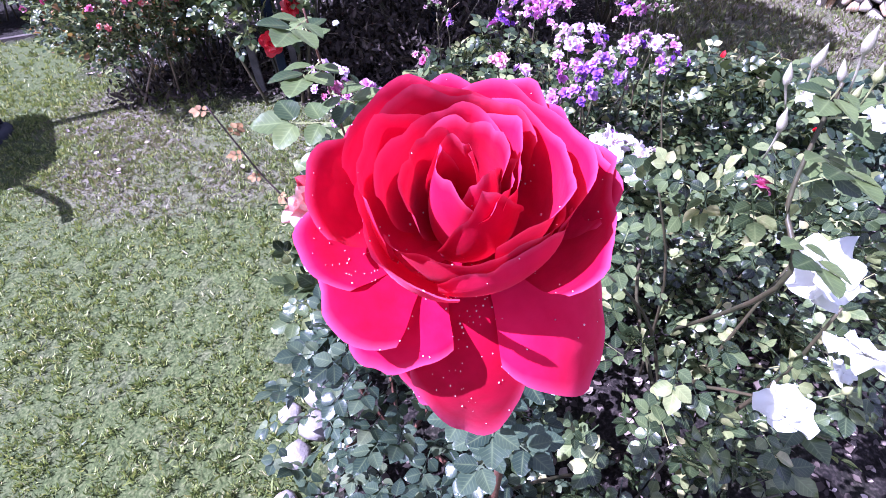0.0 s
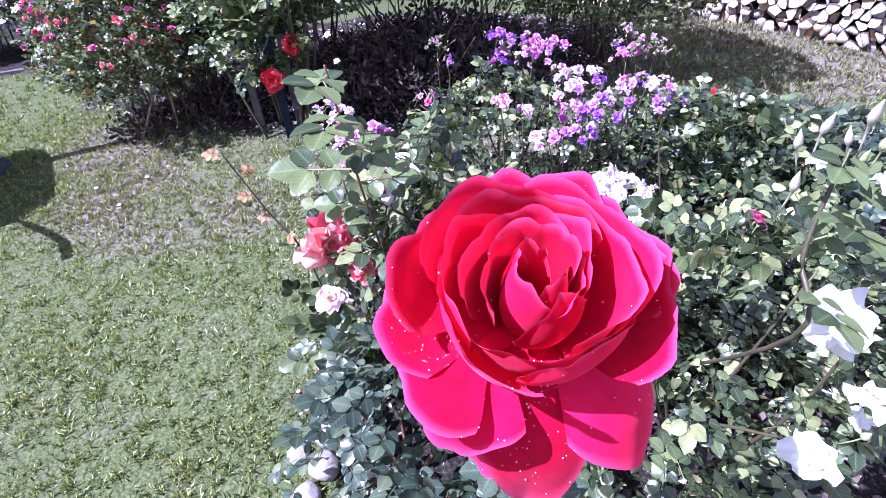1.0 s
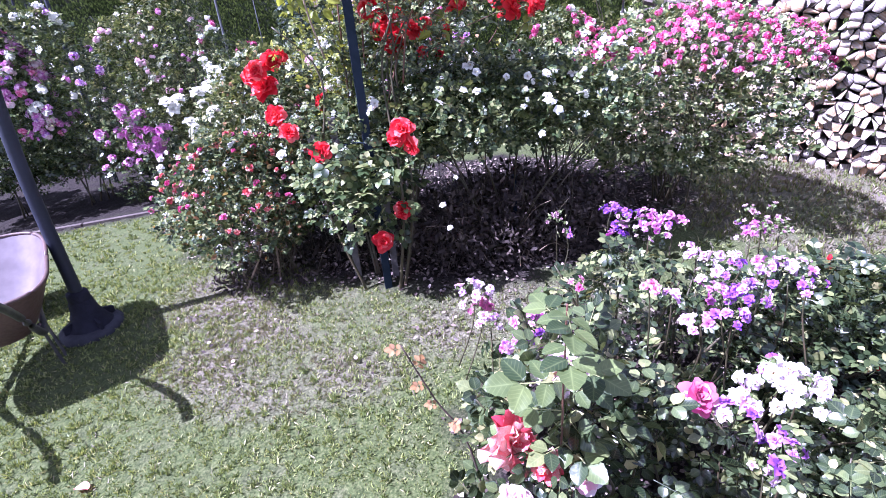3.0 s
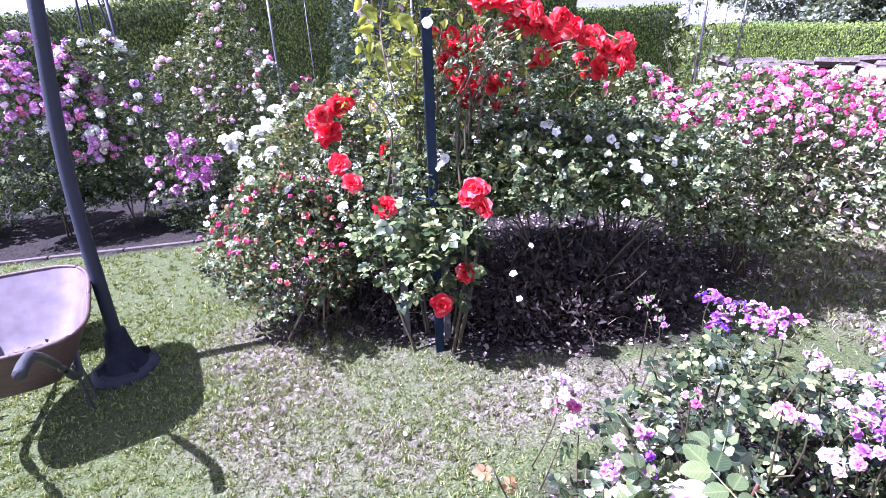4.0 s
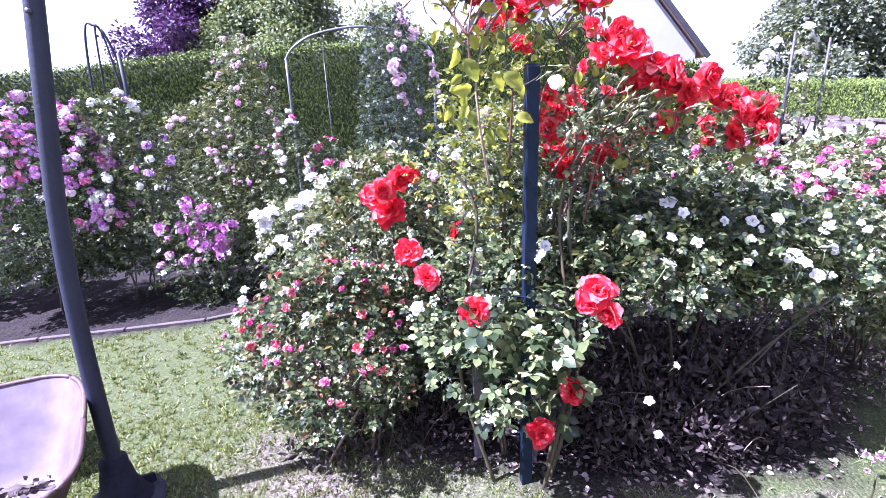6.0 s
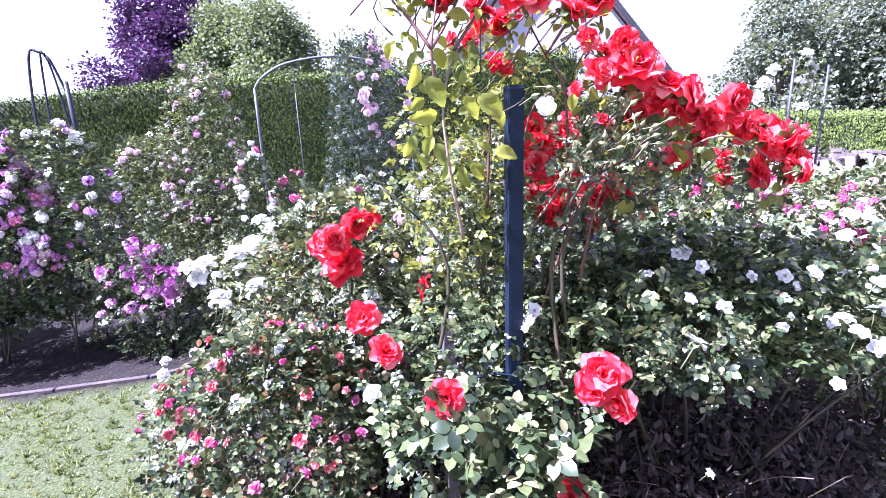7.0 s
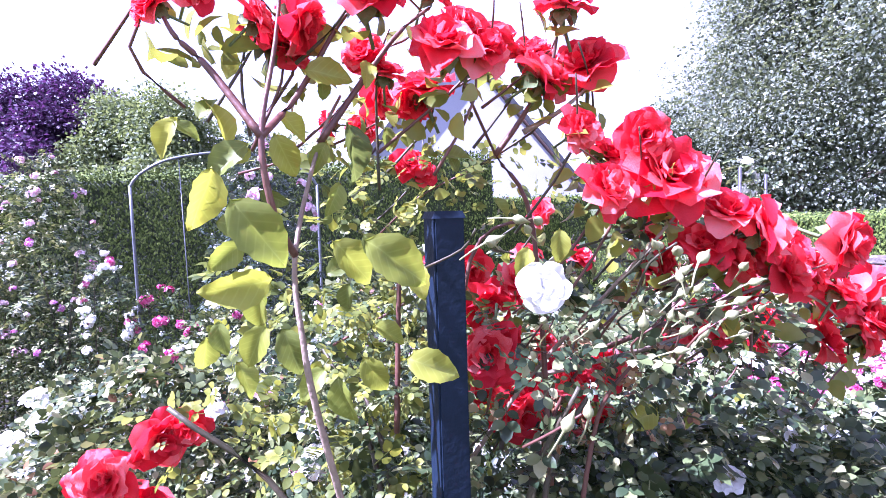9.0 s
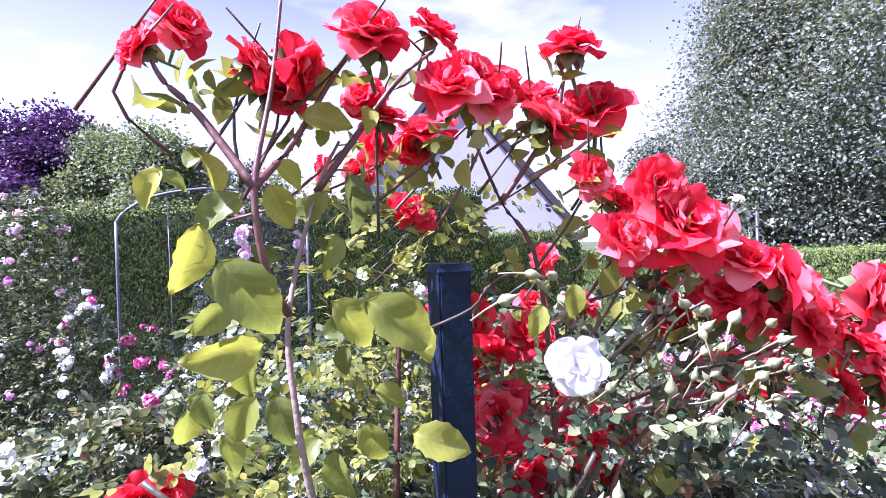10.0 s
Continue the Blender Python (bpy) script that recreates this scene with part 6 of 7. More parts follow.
# ---- pole and wheelbarrow ----
def pole():
    f = foot(-1.550, 0.131)
    root = thing("pole", "tall slate-blue pole standing in a black cast foot", "pole", f)
    top = 2.25 - f.z
    part("shaft", tube("shaft", [(0.0, 0, 0.10), (0.008, 0, 0.7), (0.035, 0, 1.1), (0.09, 0, 1.5), (0.135, 0, 1.82), (0.20, 0, top)], 0.029, 0.025, POLE_PAINT, 14, 4), root)
    v, t = tube_arrays([(0, 0, -0.02), (0, 0, 0.02), (0, 0, 0.05), (0, 0, 0.11), (0, 0, 0.17), (0, 0, 0.185)], [0.125, 0.115, 0.09, 0.062, 0.052, 0.033], 16)
    part("foot", quick_mesh("foot", v, t, [IRON]), root, "black cast foot, flared")
    v, t = tube_arrays([(0, 0, -0.03), (0, 0, 0.0), (0, 0, 0.022), (0, 0, 0.034)], [0.142, 0.146, 0.142, 0.12], 26)
    part("slab", quick_mesh("slab", v, t, [TUBE_FOOT]), root, "round dark grey slab under the foot")
    v, t = tube_arrays([(0, 0, 0.15), (0, 0, 0.16), (0, 0, 0.215), (0.001, 0, 0.225)], [0.046, 0.05, 0.046, 0.03], 16)
    part("collar", quick_mesh("collar", v, t, [IRON]), root)
    for k in range(4):
        a = radians(45 + 90 * k)
        c, s = math.cos(a), math.sin(a)
        bm = bmesh.new()
        bmesh.ops.create_cube(bm, size=1)
        for q in bm.verts:
            q.co = Vector((0.075 + q.co.x * 0.09, q.co.y * 0.014, 0.05 + q.co.z * 0.10 * (1 if q.co.x < 0 else 0.35)))
            q.co = Vector((c * q.co.x - s * q.co.y, s * q.co.x + c * q.co.y, q.co.z))
        part("fin", bm_mesh("fin", bm, [IRON]), root)
    for z in (1.70, 1.76, 1.82):
        v, t = tube_arrays([(0.118 + (z - 1.7) * 0.16, -0.02, z), (0.118 + (z - 1.7) * 0.16, -0.034, z)], [0.008, 0.008], 8)
        part("bolt", quick_mesh("bolt", v, t, [TUBE]), root, "bright bolt head")


pole()


def wheelbarrow():
    """Axis along local -y to the handles; tray open to the top."""
    f = foot(-1.80, -0.108)
    root = thing("wheelbarrow", "old wheelbarrow with a faded grey-mauve tray, parked on the lawn", "wheelbarrow", f)
    root.rotation_euler = (0, 0, radians(17))
    def ring(level, out):
        """A rounded rectangle: level 0 is the flat floor, 1 the rim, which rises to the front."""
        pts = []
        for k in range(40):
            t = 2 * math.pi * k / 40
            c, q = math.cos(t), math.sin(t)
            c, q = math.copysign(abs(c) ** 0.5, c), math.copysign(abs(q) ** 0.5, q)
            y = (1 - level) * (-0.05 + 0.16 * q) + level * (0.02 + 0.34 * q)
            x = c * ((1 - level) * 0.17 + level * (0.29 - 0.03 * q))
            pts.append(Vector((x * (1 + out), y * (1 + out), 0.255 + (level ** 1.25) * (0.245 + 0.03 * q) - out * 0.25)))
        return pts

    def shell(out):
        bm = bmesh.new()
        rings = [[bm.verts.new(p) for p in ring(t, out)] for t in (0.0, 0.05, 0.14, 0.3, 0.5, 0.75, 1.0)]
        bm.faces.new(rings[0])
        for r, q in zip(rings[:-1], rings[1:]):
            for k in range(40):
                j = (k + 1) % 40
                bm.faces.new((r[k], r[j], q[j], q[k]))
        return bm
    tray = part("tray", bm_mesh("tray", shell(0.0), [TRAY], True), root, "faded grey-mauve inside of the tray")
    # the floor meets the sides in a crease
    for p in list(tray.data.polygons)[:41]:
        p.use_smooth = False
    part("tray_underside", bm_mesh("tray_underside", shell(0.015), [TRAY_OUT], True), root, "rusty brown outside of the tray")
    edge = ring(1.0, 0.008)
    part("rim", tube("rim", edge + [edge[0]], 0.009, 0.009, TRAY_OUT, 8, 2), root, "rolled rusty rim")
    for s in (-1, 1):
        part("handle", tube("handle", [(s * 0.10, 0.62, 0.20), (s * 0.14, 0.2, 0.215), (s * 0.20, -0.10, 0.235), (s * 0.215, -0.22, 0.27), (s * 0.225, -0.42, 0.46), (s * 0.235, -0.58, 0.58), (s * 0.235, -0.66, 0.60)], 0.015, 0.015, TUBE, 10), root)
        part("grip", tube("grip", [(s * 0.235, -0.60, 0.59), (s * 0.235, -0.66, 0.60), (s * 0.236, -0.72, 0.60)], 0.019, 0.018, RUBBER, 10), root, "black rubber grip")
        part("leg", tube("leg", [(s * 0.17, 0.02, 0.26), (s * 0.19, 0.0, 0.12), (s * 0.20, -0.01, 0.0), (s * 0.20, -0.08, 0.0), (s * 0.19, -0.11, 0.26)], 0.007, 0.007, TUBE, 8), root)
    bm = bmesh.new()
    ret = bmesh.ops.create_cone(bm, cap_ends=True, segments=28, radius1=0.18, radius2=0.18, depth=0.075)
    bmesh.ops.bevel(bm, geom=[e for e in bm.edges if not e.calc_face_angle(0) < 0.8], offset=0.025, segments=4, affect="EDGES")
    bm.transform(Matrix.Translation((0, 0.62, 0.18)) @ Matrix.Rotation(radians(90), 4, "Y"))
    wheel = part("wheel", bm_mesh("wheel", bm, [RUBBER], True), root, "black pneumatic tyre")
    bm = bmesh.new()
    bmesh.ops.create_cone(bm, cap_ends=True, segments=20, radius1=0.09, radius2=0.09, depth=0.085)
    bm.transform(Matrix.Translation((0, 0.62, 0.18)) @ Matrix.Rotation(radians(90), 4, "Y"))
    part("hub", bm_mesh("hub", bm, [TUBE]), wheel)
    # a little earth left in the tray
    rg = np.random.default_rng(4)
    bm = bmesh.new()
    bmesh.ops.create_grid(bm, x_segments=14, y_segments=12, size=1)
    for q in bm.verts:
        d = q.co.x ** 2 + q.co.y ** 2
        q.co = Vector((q.co.x * 0.13 + 0.03, q.co.y * 0.022 + 0.092 + 0.02 * noise.noise(q.co * 3), 0.258 + 0.022 * max(0, 1 - d) + 0.010 * noise.noise(q.co * 4)))
    part("earth", bm_mesh("earth", bm, [EDGING], True), root, "crust of dried earth in the tray")
    k = 70
    pos = np.stack([rg.normal(0.04, 0.06, k), rg.normal(0.085, 0.02, k), 0.262 + rg.uniform(0, 0.015, k)], 1)
    part("debris", scatter("debris", SMALL_V, SMALL_F, frames_of(rg.normal(0, 1, (k, 3)) * (1, 1, 0.3), rg.normal(0, 0.4, (k, 3)) + (0, 0, 1)), rg.uniform(0.008, 0.028, k), pos, LITTER), root, "dead leaves and crumbs")


wheelbarrow()

# ---- firewood stack ----
def cell(points, i, w, h):
    """The share of the stack's face that belongs to log i: a polygon round its centre."""
    cx, cy = points[i]
    poly = [(-w, -h), (w, -h), (w, h), (-w, h)]
    for j, (px, py) in enumerate(points):
        dx, dy = px - cx, py - cy
        d2 = dx * dx + dy * dy
        if j == i or d2 > 0.03:
            continue
        out = []
        for (ax, ay), (bx, by) in zip(poly, poly[1:] + poly[:1]):
            fa, fb = ax * dx + ay * dy - d2 / 2, bx * dx + by * dy - d2 / 2
            if fa <= 0:
                out.append((ax, ay))
            if (fa < 0 < fb) or (fb < 0 < fa):
                t = fa / (fa - fb)
                out.append((ax + (bx - ax) * t, ay + (by - ay) * t))
        poly = out
    return poly


def firewood():
    a, b = Vector((2.79, 1.41, 0)), Vector((3.74, 0.05, 0))
    along = (b - a).normalized()
    inward = Vector((-along.y, along.x, 0))
    f = foot(a.x, a.y)
    root = thing("firewood_stack", "long stack of split and round firewood logs, cut ends showing", "firewood stack", f)
    rg = np.random.default_rng(61)
    turn = math.atan2(inward.y, inward.x)
    rot = Matrix.Rotation(turn, 4, "Z")
    points = []
    step = 0.064
    for r in range(20):
        for c in range(44):
            points.append((-0.6 + (c + 0.5 * (r % 2)) * step + rg.normal(0, 0.018), 0.04 + r * 0.0565 + rg.normal(0, 0.014)))
    rest_v, rest_f, rest_m, rest_t, told = [], [], [], [], 0
    base = [float(ground_z(a.x + along.x * s, a.y + along.y * s)) for s, z in points]
    for i, (s, z) in enumerate(points):
        ring = cell(points, i, 0.050, 0.042)
        if len(ring) < 3 or rg.uniform() < 0.02:
            continue
        # split billets show four corners, others five or more
        while len(ring) > (4 if i % 5 == 0 else 6):
            drop = int(rg.integers(len(ring)))
            ring = ring[:drop] + ring[drop + 1:]
        n = len(ring)
        gap = rg.uniform(0.95, 1.02)
        # cut some corners so that round billets stand among split ones
        if rg.uniform() < 0.6:
            soft = []
            for k in range(n):
                p, q, o = ring[k - 1], ring[k], ring[(k + 1) % n]
                soft += [(q[0] * 0.82 + p[0] * 0.18, q[1] * 0.82 + p[1] * 0.18), (q[0] * 0.82 + o[0] * 0.18, q[1] * 0.82 + o[1] * 0.18)]
            ring, n = soft, 2 * n
        bm = bmesh.new()
        tl, tm = rg.normal(0, 0.05), rg.normal(0, 0.05)
        # local x runs into the stack, y along it, z up
        ends = [bm.verts.new((-0.0 + tl * y + tm * q, -0.93 * gap * y, 0.93 * gap * q)) for y, q in ring]
        lip = [bm.verts.new((0.008 + tl * y + tm * q, -gap * y, gap * q)) for y, q in ring]
        back = [bm.verts.new((0.30, -gap * y, gap * q)) for y, q in ring]
        bm.faces.new(ends[::-1]).material_index = 1
        for k in range(n):
            j = (k + 1) % n
            bm.faces.new((ends[k], ends[j], lip[j], lip[k])).material_index = 1 if rg.uniform() < 0.3 else 0
            bm.faces.new((lip[k], lip[j], back[j], back[k]))
        bm.faces.new(back)
        bmesh.ops.recalc_face_normals(bm, faces=bm.faces)
        p = a + along * s - inward * rg.uniform(-0.03, 0.06)
        q = Vector((p.x, p.y, base[i] + z)) - f
        tone = float(rg.uniform())
        if s < 1.7 and 0.12 < z and told < 290:
            told += 1
            ob = part("log", bm_mesh("log", bm, [BARK_LOG, LOG_END]), root, "", Matrix.Translation(q) @ rot)
            ob.data.attributes.new("tone", "FLOAT", "POINT").data.foreach_set("value", np.full(len(ob.data.vertices), tone, np.float32))
            continue
        # the billets past those are one joined part
        bmesh.ops.triangulate(bm, faces=bm.faces)
        bm.verts.index_update()
        m = Matrix.Translation(q) @ rot
        rest_f += [[v.index + len(rest_v) for v in g.verts] for g in bm.faces]
        rest_m += [g.material_index for g in bm.faces]
        rest_t += [tone] * len(bm.verts)
        rest_v += [(m @ v.co)[:] for v in bm.verts]
        bm.free()
    me = quick_mesh("firewood", rest_v, rest_f, [BARK_LOG, LOG_END], rest_m, False)
    me.attributes.new("tone", "FLOAT", "POINT").data.foreach_set("value", np.array(rest_t, np.float32))
    tagged(part("firewood", me, root), kind="stuff")
    # loose billets laid lengthwise on top
    for i in range(44):
        s = -0.5 + 0.07 * i
        p = a + along * s + inward * rg.uniform(0.05, 0.25)
        r = rg.uniform(0.03, 0.05)
        bm = bmesh.new()
        prof = [(r * math.cos(t) * rg.uniform(0.8, 1.2), r * 0.8 * math.sin(t) * rg.uniform(0.8, 1.2)) for t in (0.2, 1.4, 2.6, 3.6, 5.0)]
        c0 = [bm.verts.new((-0.13, y, z)) for y, z in prof]
        c1 = [bm.verts.new((0.13, y, z)) for y, z in prof]
        bm.faces.new(c0[::-1]).material_index = 1
        bm.faces.new(c1).material_index = 1
        for k in range(5):
            bm.faces.new((c0[k], c0[(k + 1) % 5], c1[(k + 1) % 5], c1[k]))
        q = Vector((p.x, p.y, float(ground_z(p.x, p.y)) + 1.13 + rg.uniform(0, 0.09))) - f
        m = Matrix.Translation(q) @ Matrix.Rotation(turn + rg.uniform(0.2, 2.6), 4, "Z") @ Matrix.Rotation(rg.normal(0, 0.08), 4, "Y")
        ob = part("log", bm_mesh("log", bm, [BARK_LOG, LOG_END]), root, "", m)
        ob.data.attributes.new("tone", "FLOAT", "POINT").data.foreach_set("value", np.full(len(ob.data.vertices), rg.uniform(0, 0.5), np.float32))


firewood()

# ---- back bed ----
rose_bush("tall shrub rose smothered in mauve-pink clusters", (-2.98, 2.66), 1.365, 0.62, 0.50, 3600, 0.08, LEAF_DARK, blooms=[(FAR_MAUVE, 190), (FAR_PINK, 40), (FAR_BLUSH, 50), (FAR_LILAC, 20)], bloom_size=0.09, seed=71, low=0.20, canes=12, bunch=46)
rose_bush("shrub rose with white and pale mauve flowers", (-2.411, 2.727), 1.350, 0.52, 0.42, 3300, 0.08, LEAF_MID, blooms=[(FAR_WHITE, 28), (FAR_LILAC, 14), (FAR_MAUVE, 8)], bloom_size=0.10, seed=72, low=0.20, canes=11, bunch=10)
rose_bush("low rose with a bunch of bright pink flowers", (-1.771, 2.409), 0.590, 0.34, 0.30, 900, 0.07, LEAF_DARK, blooms=[(FAR_MAUVE, 6)], bloom_size=0.1, seed=73, low=0.03, canes=8, extra=rows(MAUVE_C, PINK_BUNCH, 1.05))
rose_bush("slim pillar rose with small blush flowers", (-1.544, 3.398), 1.807, 0.34, 0.28, 2300, 0.075, LEAF_PALE, blooms=[(FAR_BLUSH, 30), (FAR_MAUVE, 8)], bloom_size=0.07, seed=74, low=0.1, canes=9, flat=4.0)
rose_bush("shrub rose with spires of white flowers", (-1.151, 3.099), 1.171, 0.26, 0.26, 600, 0.075, LEAF_MID, blooms=[(FAR_WHITE, 18), (FAR_PINK, 8)], bloom_size=0.08, seed=75, low=0.05, canes=8, bunch=4)
rose_bush("rose bush with big white flower heads", (-1.128, 2.272), 0.583, 0.34, 0.30, 700, 0.075, LEAF_PALE, blooms=[(FAR_WHITE, 8)], bloom_size=0.10, seed=76, low=0.05, canes=8)
rose_bush("climbing rose on the arch with bluish leaves and pink tips", (-0.24, 2.88), 1.930, 0.38, 0.34, 2600, 0.07, LEAF_BLUE, blooms=[(FAR_BLUSH, 26)], bloom_size=0.11, seed=77, low=0.1, canes=10, flat=3.0, bunch=8, bloom_low=0.4)
rose_bush("pale leaved shrub rose with cream flowers", (-0.378, 2.143), 0.935, 0.46, 0.36, 1400, 0.075, LEAF_PALE, blooms=[(FAR_WHITE, 24), (FAR_MAG, 5)], bloom_size=0.08, seed=78, low=0.05, canes=10)
rose_bush("dark shrub rose with magenta flowers", (-0.828, 3.021), 0.938, 0.32, 0.28, 700, 0.075, LEAF_DARK, blooms=[(FAR_MAG, 12)], bloom_size=0.10, seed=79, low=0.05, canes=8)
rose_bush("shrub rose with mixed pink flowers behind the post bed", (0.755, 2.638), 1.124, 0.60, 0.42, 1500, 0.08, LEAF_MID, blooms=[(FAR_LILAC, 27), (FAR_WHITE, 21), (FAR_PINK, 15)], bloom_size=0.09, seed=80, low=0.05, canes=10)
rose_bush("shrub rose with white flowers in the shade", (-2.034, 3.664), 1.27, 0.60, 0.40, 3000, 0.08, LEAF_PALE, blooms=[(FAR_WHITE, 10), (FAR_BLUSH, 12)], bloom_size=0.09, seed=81, low=0.05, canes=10, bunch=6)
rose_bush("mauve rose bush at the end of the bed", (-4.174, 3.121), 1.196, 0.60, 0.50, 1900, 0.09, LEAF_DARK, blooms=[(FAR_MAUVE, 120), (FAR_LILAC, 24), (FAR_BLUSH, 20)], bloom_size=0.12, seed=82, low=0.05, canes=10)


def edging():
    pts = [(-4.47, 2.14), (-3.57, 2.08), (-2.87, 2.02), (-2.27, 1.94), (-1.72, 1.88), (-1.21, 1.98)]
    f = foot(-3, 1.94)
    root = thing("bed_edging", "low weathered timber edging of the back bed", "edging", f)
    for (ax, ay), (bx, by) in zip(pts[:-1], pts[1:]):
        a, b = foot(ax, ay) - f, foot(bx, by) - f
        d = (b - a).normalized()
        n = Vector((-d.y, d.x, 0)) * 0.016
        bm = bmesh.new()
        vs = [bm.verts.new(p + q + Vector((0, 0, h))) for h in (-0.05, 0.032) for p in (a + d * 0.006, b - d * 0.006) for q in (n, -n)]
        for q in ((0, 2, 3, 1), (4, 5, 7, 6), (0, 1, 5, 4), (2, 6, 7, 3), (0, 4, 6, 2), (1, 3, 7, 5)):
            bm.faces.new([vs[i] for i in q])
        bmesh.ops.bevel(bm, geom=list(bm.edges), offset=0.004, segments=1, affect="EDGES")
        part("plank", bm_mesh("plank", bm, [EDGING]), root)


edging()


def arch():
    f = foot(-1.30, 4.80)
    root = thing("garden_arch", "grey tubular metal rose arch before the hedge", "arch", f)
    w = 1.7
    top = 1.70 - f.z
    for dx in (0, w):
        for dy in (0,):
            part("leg", tube("leg", [(dx, dy, -0.1), (dx, dy, 1.0), (dx, dy, top + 0.01)], 0.014, 0.014, ARCH, 8, 2), root)
    for dy in (0,):
        part("hoop", tube("hoop", [(0, dy, top), (0.09, dy, top + 0.12), (0.35, dy, top + 0.26), (0.85, dy, top + 0.33), (1.35, dy, top + 0.26), (1.61, dy, top + 0.12), (w, dy, top)], 0.014, 0.014, ARCH, 8), root)
    part("rod", tube("rod", [(0.44, 0.0, 0.2), (0.43, 0.0, 1.2), (0.42, 0, top + 0.26)], 0.005, 0.005, ARCH, 6, 1), root)


arch()


def obelisk(x, y, top, seed):
    f = foot(x, y)
    h = top - f.z
    root = thing("plant_support", "tall slate-blue plant support with looped top", "plant support", f)
    part("post", tube("post", [(0.28, 0, -0.05), (0.28, 0, h * 0.5), (0.27, 0, h - 0.22)], 0.020, 0.018, POLE_PAINT, 8, 2), root)
    part("loop", tube("loop", [(-0.02, 0, 0.2), (0.0, 0, h * 0.7), (0.05, 0, h - 0.05), (0.12, 0, h), (0.19, 0, h - 0.06), (0.26, 0, h - 0.3)], 0.010, 0.010, POLE_PAINT, 7), root)
    part("loop", tube("loop", [(0.04, 0.1, h * 0.6), (0.1, 0.06, h - 0.08), (0.15, 0.02, h - 0.02), (0.2, 0, h - 0.2), (0.27, 0, h * 0.6)], 0.008, 0.008, POLE_PAINT, 7), root)


obelisk(-2.783, 3.424, 1.929, 1)

# ---- hedges, trees, house ----
def hedge(name, label, a, b, depth, top, z0, seed, n=26000, leaf=0.05, fall=0.0):
    """A clipped conifer hedge: an inner body coloured dark as shade and a coat of upright sprays."""
    rg = np.random.default_rng(seed)
    a, b = Vector((*a, 0)), Vector((*b, 0))
    L, d = (b - a).length, (b - a).normalized()
    nrm = Vector((d.y, -d.x, 0))
    root = thing(name, label, "hedge", (a.x, a.y, z0))
    bm = bmesh.new()
    bmesh.ops.create_cube(bm, size=1)
    for q in bm.verts:
        k = 1.0 if q.co.z < 0 else 0.9
        p = d * ((q.co.x + 0.5) * L) + nrm * (q.co.y * (depth - 0.1) * k)
        q.co = Vector((p.x, p.y, -0.3 + (q.co.z + 0.5) * (top - z0 + 0.24)))
    bmesh.ops.subdivide_edges(bm, edges=[e for e in bm.edges], cuts=12, use_grid_fill=True)
    for q in bm.verts:
        q.co.z -= fall * (1 - Vector((q.co.x, q.co.y, 0)).dot(d) / L) * max(0.0, q.co.z) / (top - z0)
        q.co += Vector((noise.noise(q.co * 2.1), noise.noise(q.co * 2.3 + Vector((9, 0, 0))), noise.noise(q.co * 1.7 + Vector((0, 7, 0))))) * 0.07
    part("core", bm_mesh("core", bm, [HEDGE_INNER_SHADE], True), root)
    s, side = rg.uniform(0, L, n), rg.uniform(0, 1, n)
    z = rg.uniform(0, 1, n) ** 0.8 * (top - z0)
    onto = side > 0.72
    off = np.where(onto, rg.uniform(-0.5, 0.5, n) * depth, depth / 2 * (1 - 0.1 * z / (top - z0)))
    z = np.where(onto, top - z0 - 0.02, z) + 0.06 * np.sin(s * 1.3 + seed) * (z / (top - z0))
    z = z - fall * (1 - s / L) * z / (top - z0)
    off = off + 0.05 * np.sin(s * 2.7) + rg.normal(0, 0.03, n)
    pos = np.stack([d.x * s + nrm.x * off, d.y * s + nrm.y * off, z + rg.normal(0, 0.03, n)], 1)
    up = np.stack([np.full(n, nrm.x), np.full(n, nrm.y), np.where(onto, 1.0, -0.12)], 1) + rg.normal(0, 1, (n, 3)) * np.where(onto, 0.2, 0.06)[:, None]
    di = np.stack([d.x * rg.normal(0, 0.6, n) + nrm.x * np.where(onto, rg.normal(0, 0.6, n), 0.1), d.y * rg.normal(0, 0.6, n) + nrm.y * np.where(onto, rg.normal(0, 0.6, n), 0.1), np.where(onto, 0.2, 1.0)], 1)
    part("sprays", scatter("sprays", DIAMOND_V * (0.75, 1.0, 1), DIAMOND_F, frames_of(di, up), leaf * rg.uniform(0.6, 1.3, n), pos, HEDGE_LEAF), root)


hedge("hedge", "tall clipped green conifer hedge behind the arch", (-8.55, 6.87), (3.04, 6.40), 1.0, 2.16, -0.45, 94, 90000, 0.040, 0.64)
hedge("hedge", "clipped hedge in front of the white house", (3.09, 7.44), (5.38, 7.21), 1.0, 1.55, -0.2, 92, 14000, 0.045, -0.06)
hedge("hedge", "sunlit clipped hedge beyond the firewood", (5.44, 8.29), (7.27, -0.12), 0.9, 1.25, -0.15, 93, 80000, 0.034, 0.08)


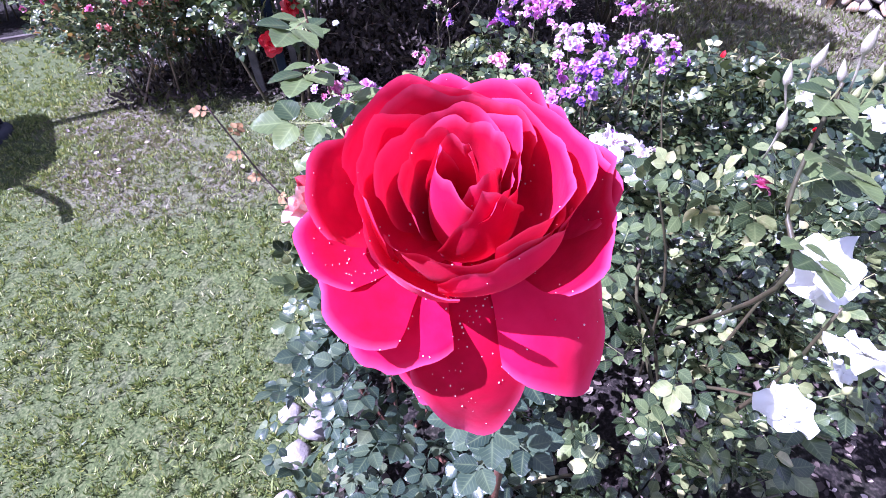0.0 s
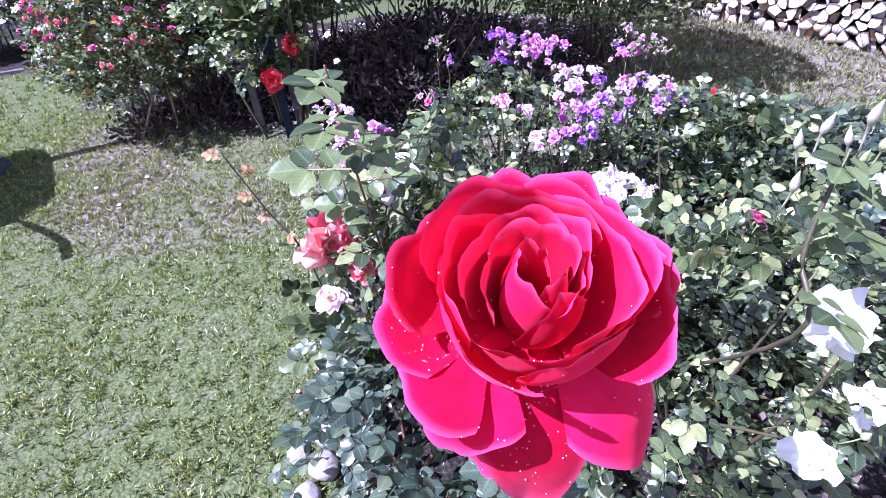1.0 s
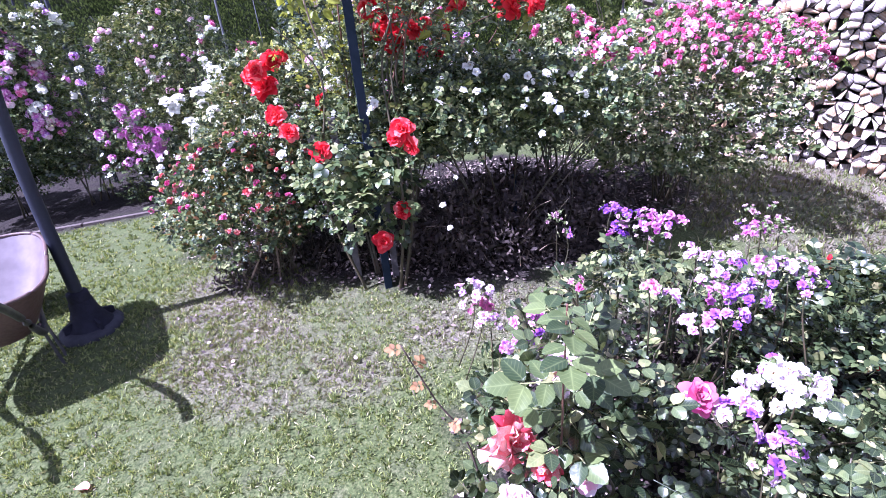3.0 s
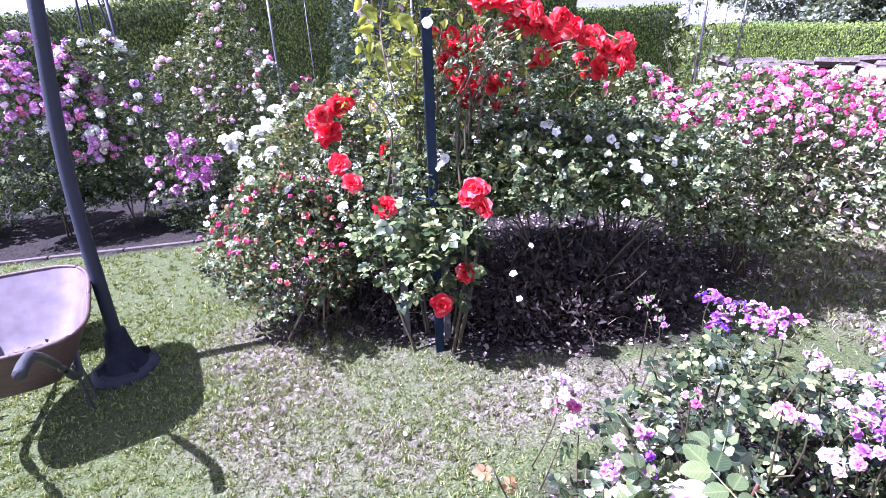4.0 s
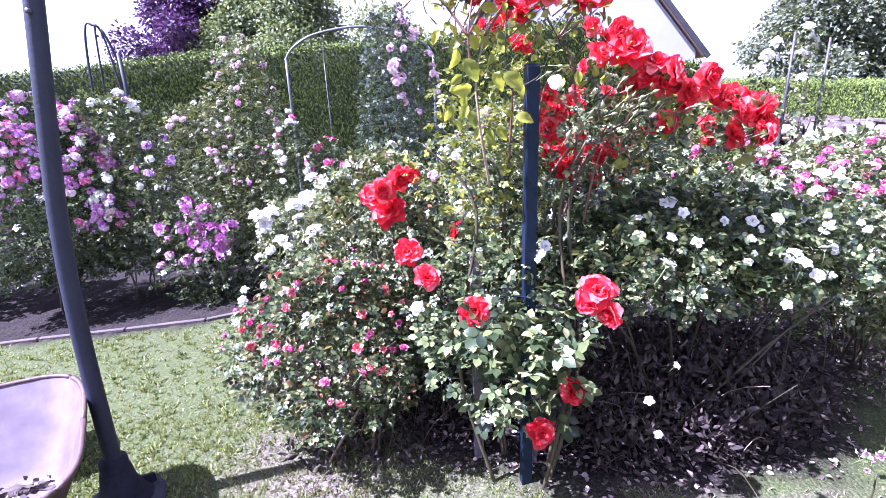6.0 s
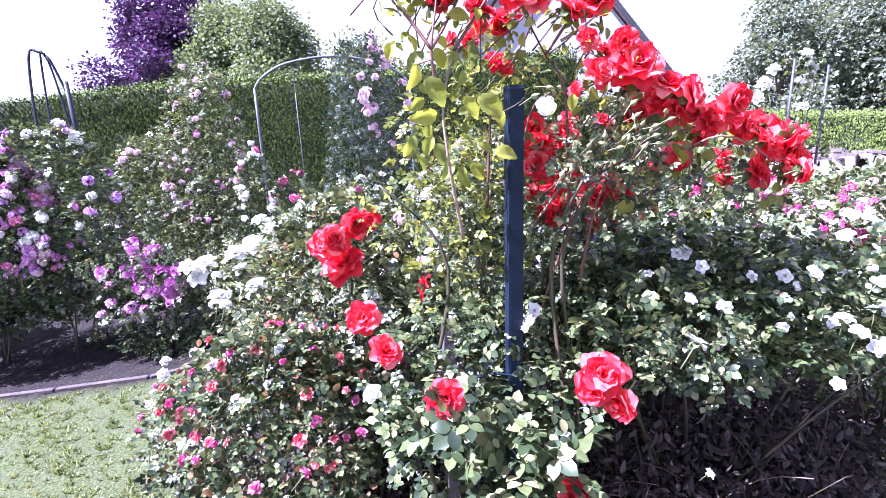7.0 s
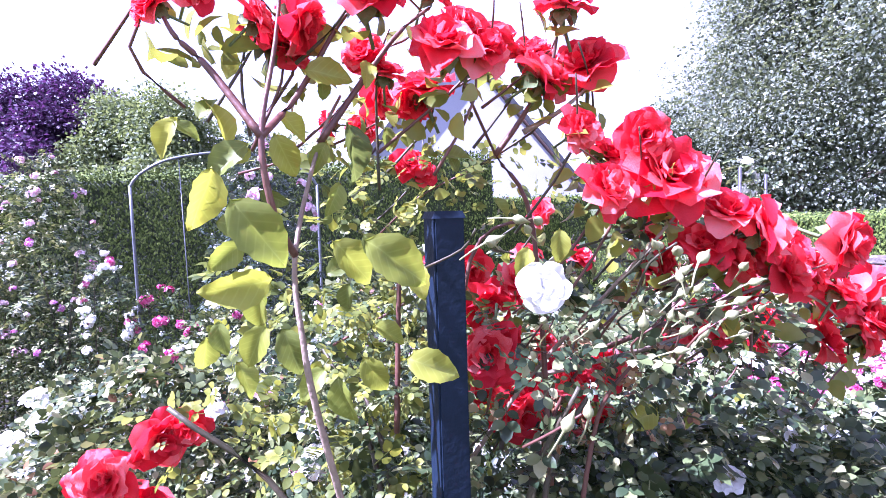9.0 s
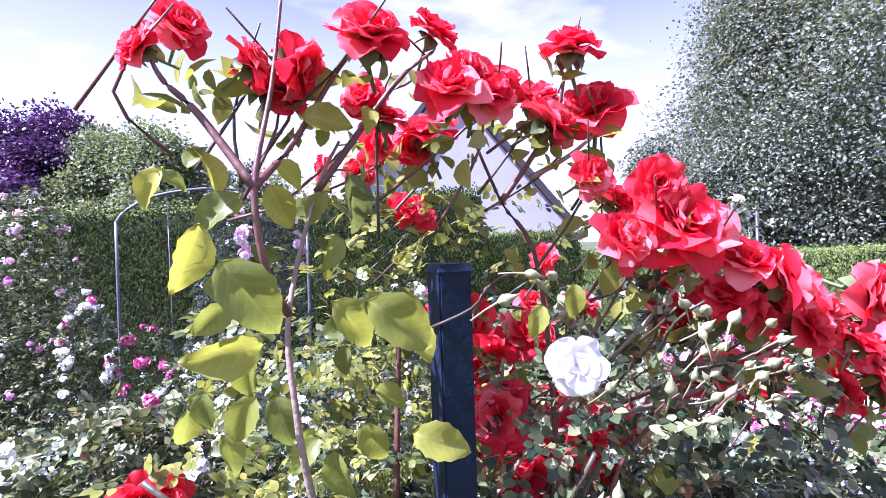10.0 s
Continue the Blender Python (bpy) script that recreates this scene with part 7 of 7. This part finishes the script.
def tree(label, x, y, z0, height, spread, crown_low, leaves, leaf, mat, seed, name="tree", rag=0.16, clumps_n=40, taper=0.0):
    """Tapered trunk, limbs, and a ragged crown of many leaves gathered in clumps."""
    rg = np.random.default_rng(seed)
    root = thing(name, label, "tree", (x, y, z0))
    part("trunk", tube("trunk", [(0, 0, -0.3), (0.05, 0.03, height * 0.3), (-0.03, 0.05, height * 0.6), (0.02, 0, height * 0.92)], 0.022 * height, 0.004 * height, BARK, 9), root)
    clumps = []
    for i in range(clumps_n):
        a, u = rg.uniform(0, 6.28), rg.uniform(0, 1)
        zz = crown_low + (height - crown_low) * u
        r = spread * (math.sin(math.pi * (0.12 + 0.80 * u)) ** 0.7) * rg.uniform(0.45, 1.0) * (1 - taper * u)
        c = Vector((r * math.cos(a), r * math.sin(a), zz))
        clumps.append((c, spread * rg.uniform(0.22, 0.42)))
        if i < 14:
            st = Vector((0, 0, max(height * 0.2, zz * 0.6)))
            part("limb", tube("limb", [st, st.lerp(c, 0.5) + Vector((0, 0, 0.06 * height)), c], 0.006 * height, 0.002 * height, BARK, 6, 3), root)
    w = np.array([q[1] ** 2 for q in clumps])
    pick = rg.choice(len(clumps), leaves, p=w / w.sum())
    cc, cr = np.array([tuple(q[0]) for q in clumps])[pick], np.array([q[1] for q in clumps])[pick]
    g = rg.normal(0, 1, (leaves, 3))
    g /= np.linalg.norm(g, axis=1, keepdims=True)
    rad = rg.uniform(0, 1, leaves) ** 0.42 * (1 + rag * rg.normal(0, 1, leaves))
    pos = cc + g * (cr * rad)[:, None] * (1, 1, 0.8)
    d = g + rg.normal(0, 0.6, (leaves, 3)) + (0, 0, -0.3)
    part("crown", scatter("crown", DIAMOND_V, DIAMOND_F, frames_of(d, rg.normal(0, 0.6, (leaves, 3)) + (0, 0, 1)), leaf * rg.uniform(0.6, 1.3, leaves), pos, mat), root)


tree("purple-leaved plum tree behind the hedge", -4.45, 14.4, -0.4, 4.9, 1.9, 1.0, 90000, 0.10, LEAF_PLUM, 101, clumps_n=90)
tree("round light green tree behind the hedge", -2.3, 13.2, -0.4, 4.4, 1.95, 0.8, 84000, 0.09, LEAF_TREE2, 102, clumps_n=80)
tree("bushy green tree beside the house", 0.78, 19.53, -1.02, 5.0, 2.6, 1.2, 12000, 0.16, LEAF_TREE2, 103)
tree("tall grey-green silvery tree behind the side hedge", 14.6, 9.5, -1.0, 10.2, 4.3, 0.6, 180000, 0.105, LEAF_TREE, 104, rag=0.24, clumps_n=170, taper=0.72)
tree("tall grey-green tree at the garden's corner", 15.63, 5.59, -0.93, 11.0, 3.6, 0.6, 70000, 0.11, LEAF_TREE, 105, clumps_n=80)
tree("lower dark green tree by the house corner", 10.7, 10.2, -0.9, 4.9, 1.6, 0.5, 24000, 0.11, LEAF_TREE, 106, taper=0.4)
tree("broad tree far to the side of the garden", 16.24, 11.16, -1.15, 8.0, 3.6, 0.5, 10000, 0.22, LEAF_TREE, 107, clumps_n=60)


def house():
    """Gabled house: the white gable wall faces the garden."""
    root = thing("house", "white rendered house with a gabled tile roof", "house", (6.05, 14.27, -1.35))
    root.rotation_euler = (0, 0, radians(-18))
    w, e, r, dp = 3.7, 3.45, 7.9, 9.0
    bm = bmesh.new()
    prof = [(-w, -0.3), (w, -0.3), (w, e), (0, r), (-w, e)]
    fr = [bm.verts.new((x, 0, z)) for x, z in prof]
    bk = [bm.verts.new((x, dp, z)) for x, z in prof]
    bm.faces.new(fr)
    bm.faces.new(bk[::-1])
    for i in range(5):
        bm.faces.new((fr[i], bk[i], bk[(i + 1) % 5], fr[(i + 1) % 5]))
    bmesh.ops.recalc_face_normals(bm, faces=bm.faces)
    part("wall", bm_mesh("wall", bm, [RENDER_WALL]), root)
    sl = math.hypot(w, r - e)
    for s in (-1, 1):
        bm = bmesh.new()
        bmesh.ops.create_cube(bm, size=1)
        ang = math.atan2(r - e, w)
        for q in bm.verts:
            q.co = Vector((q.co.x * (sl + 0.5), (q.co.y + 0.5) * (dp + 0.5) - 0.25, q.co.z * 0.10))
        bm.transform(Matrix.Translation((s * (w / 2 + 0.12), 0, (e + r) / 2 + 0.02)) @ Matrix.Rotation(s * ang, 4, "Y"))
        roof = part("roof", bm_mesh("roof", bm, [ROOF]), root)
        bm = bmesh.new()
        bmesh.ops.create_cube(bm, size=1)
        for q in bm.verts:
            q.co = Vector((q.co.x * (sl + 0.55), q.co.y * 0.06 - 0.28, q.co.z * 0.14))
        bm.transform(Matrix.Translation((s * (w / 2 + 0.12), 0, (e + r) / 2 + 0.02)) @ Matrix.Rotation(s * ang, 4, "Y"))
        part("verge_board", bm_mesh("verge_board", bm, [FASCIA]), roof, "dark verge board")


house()
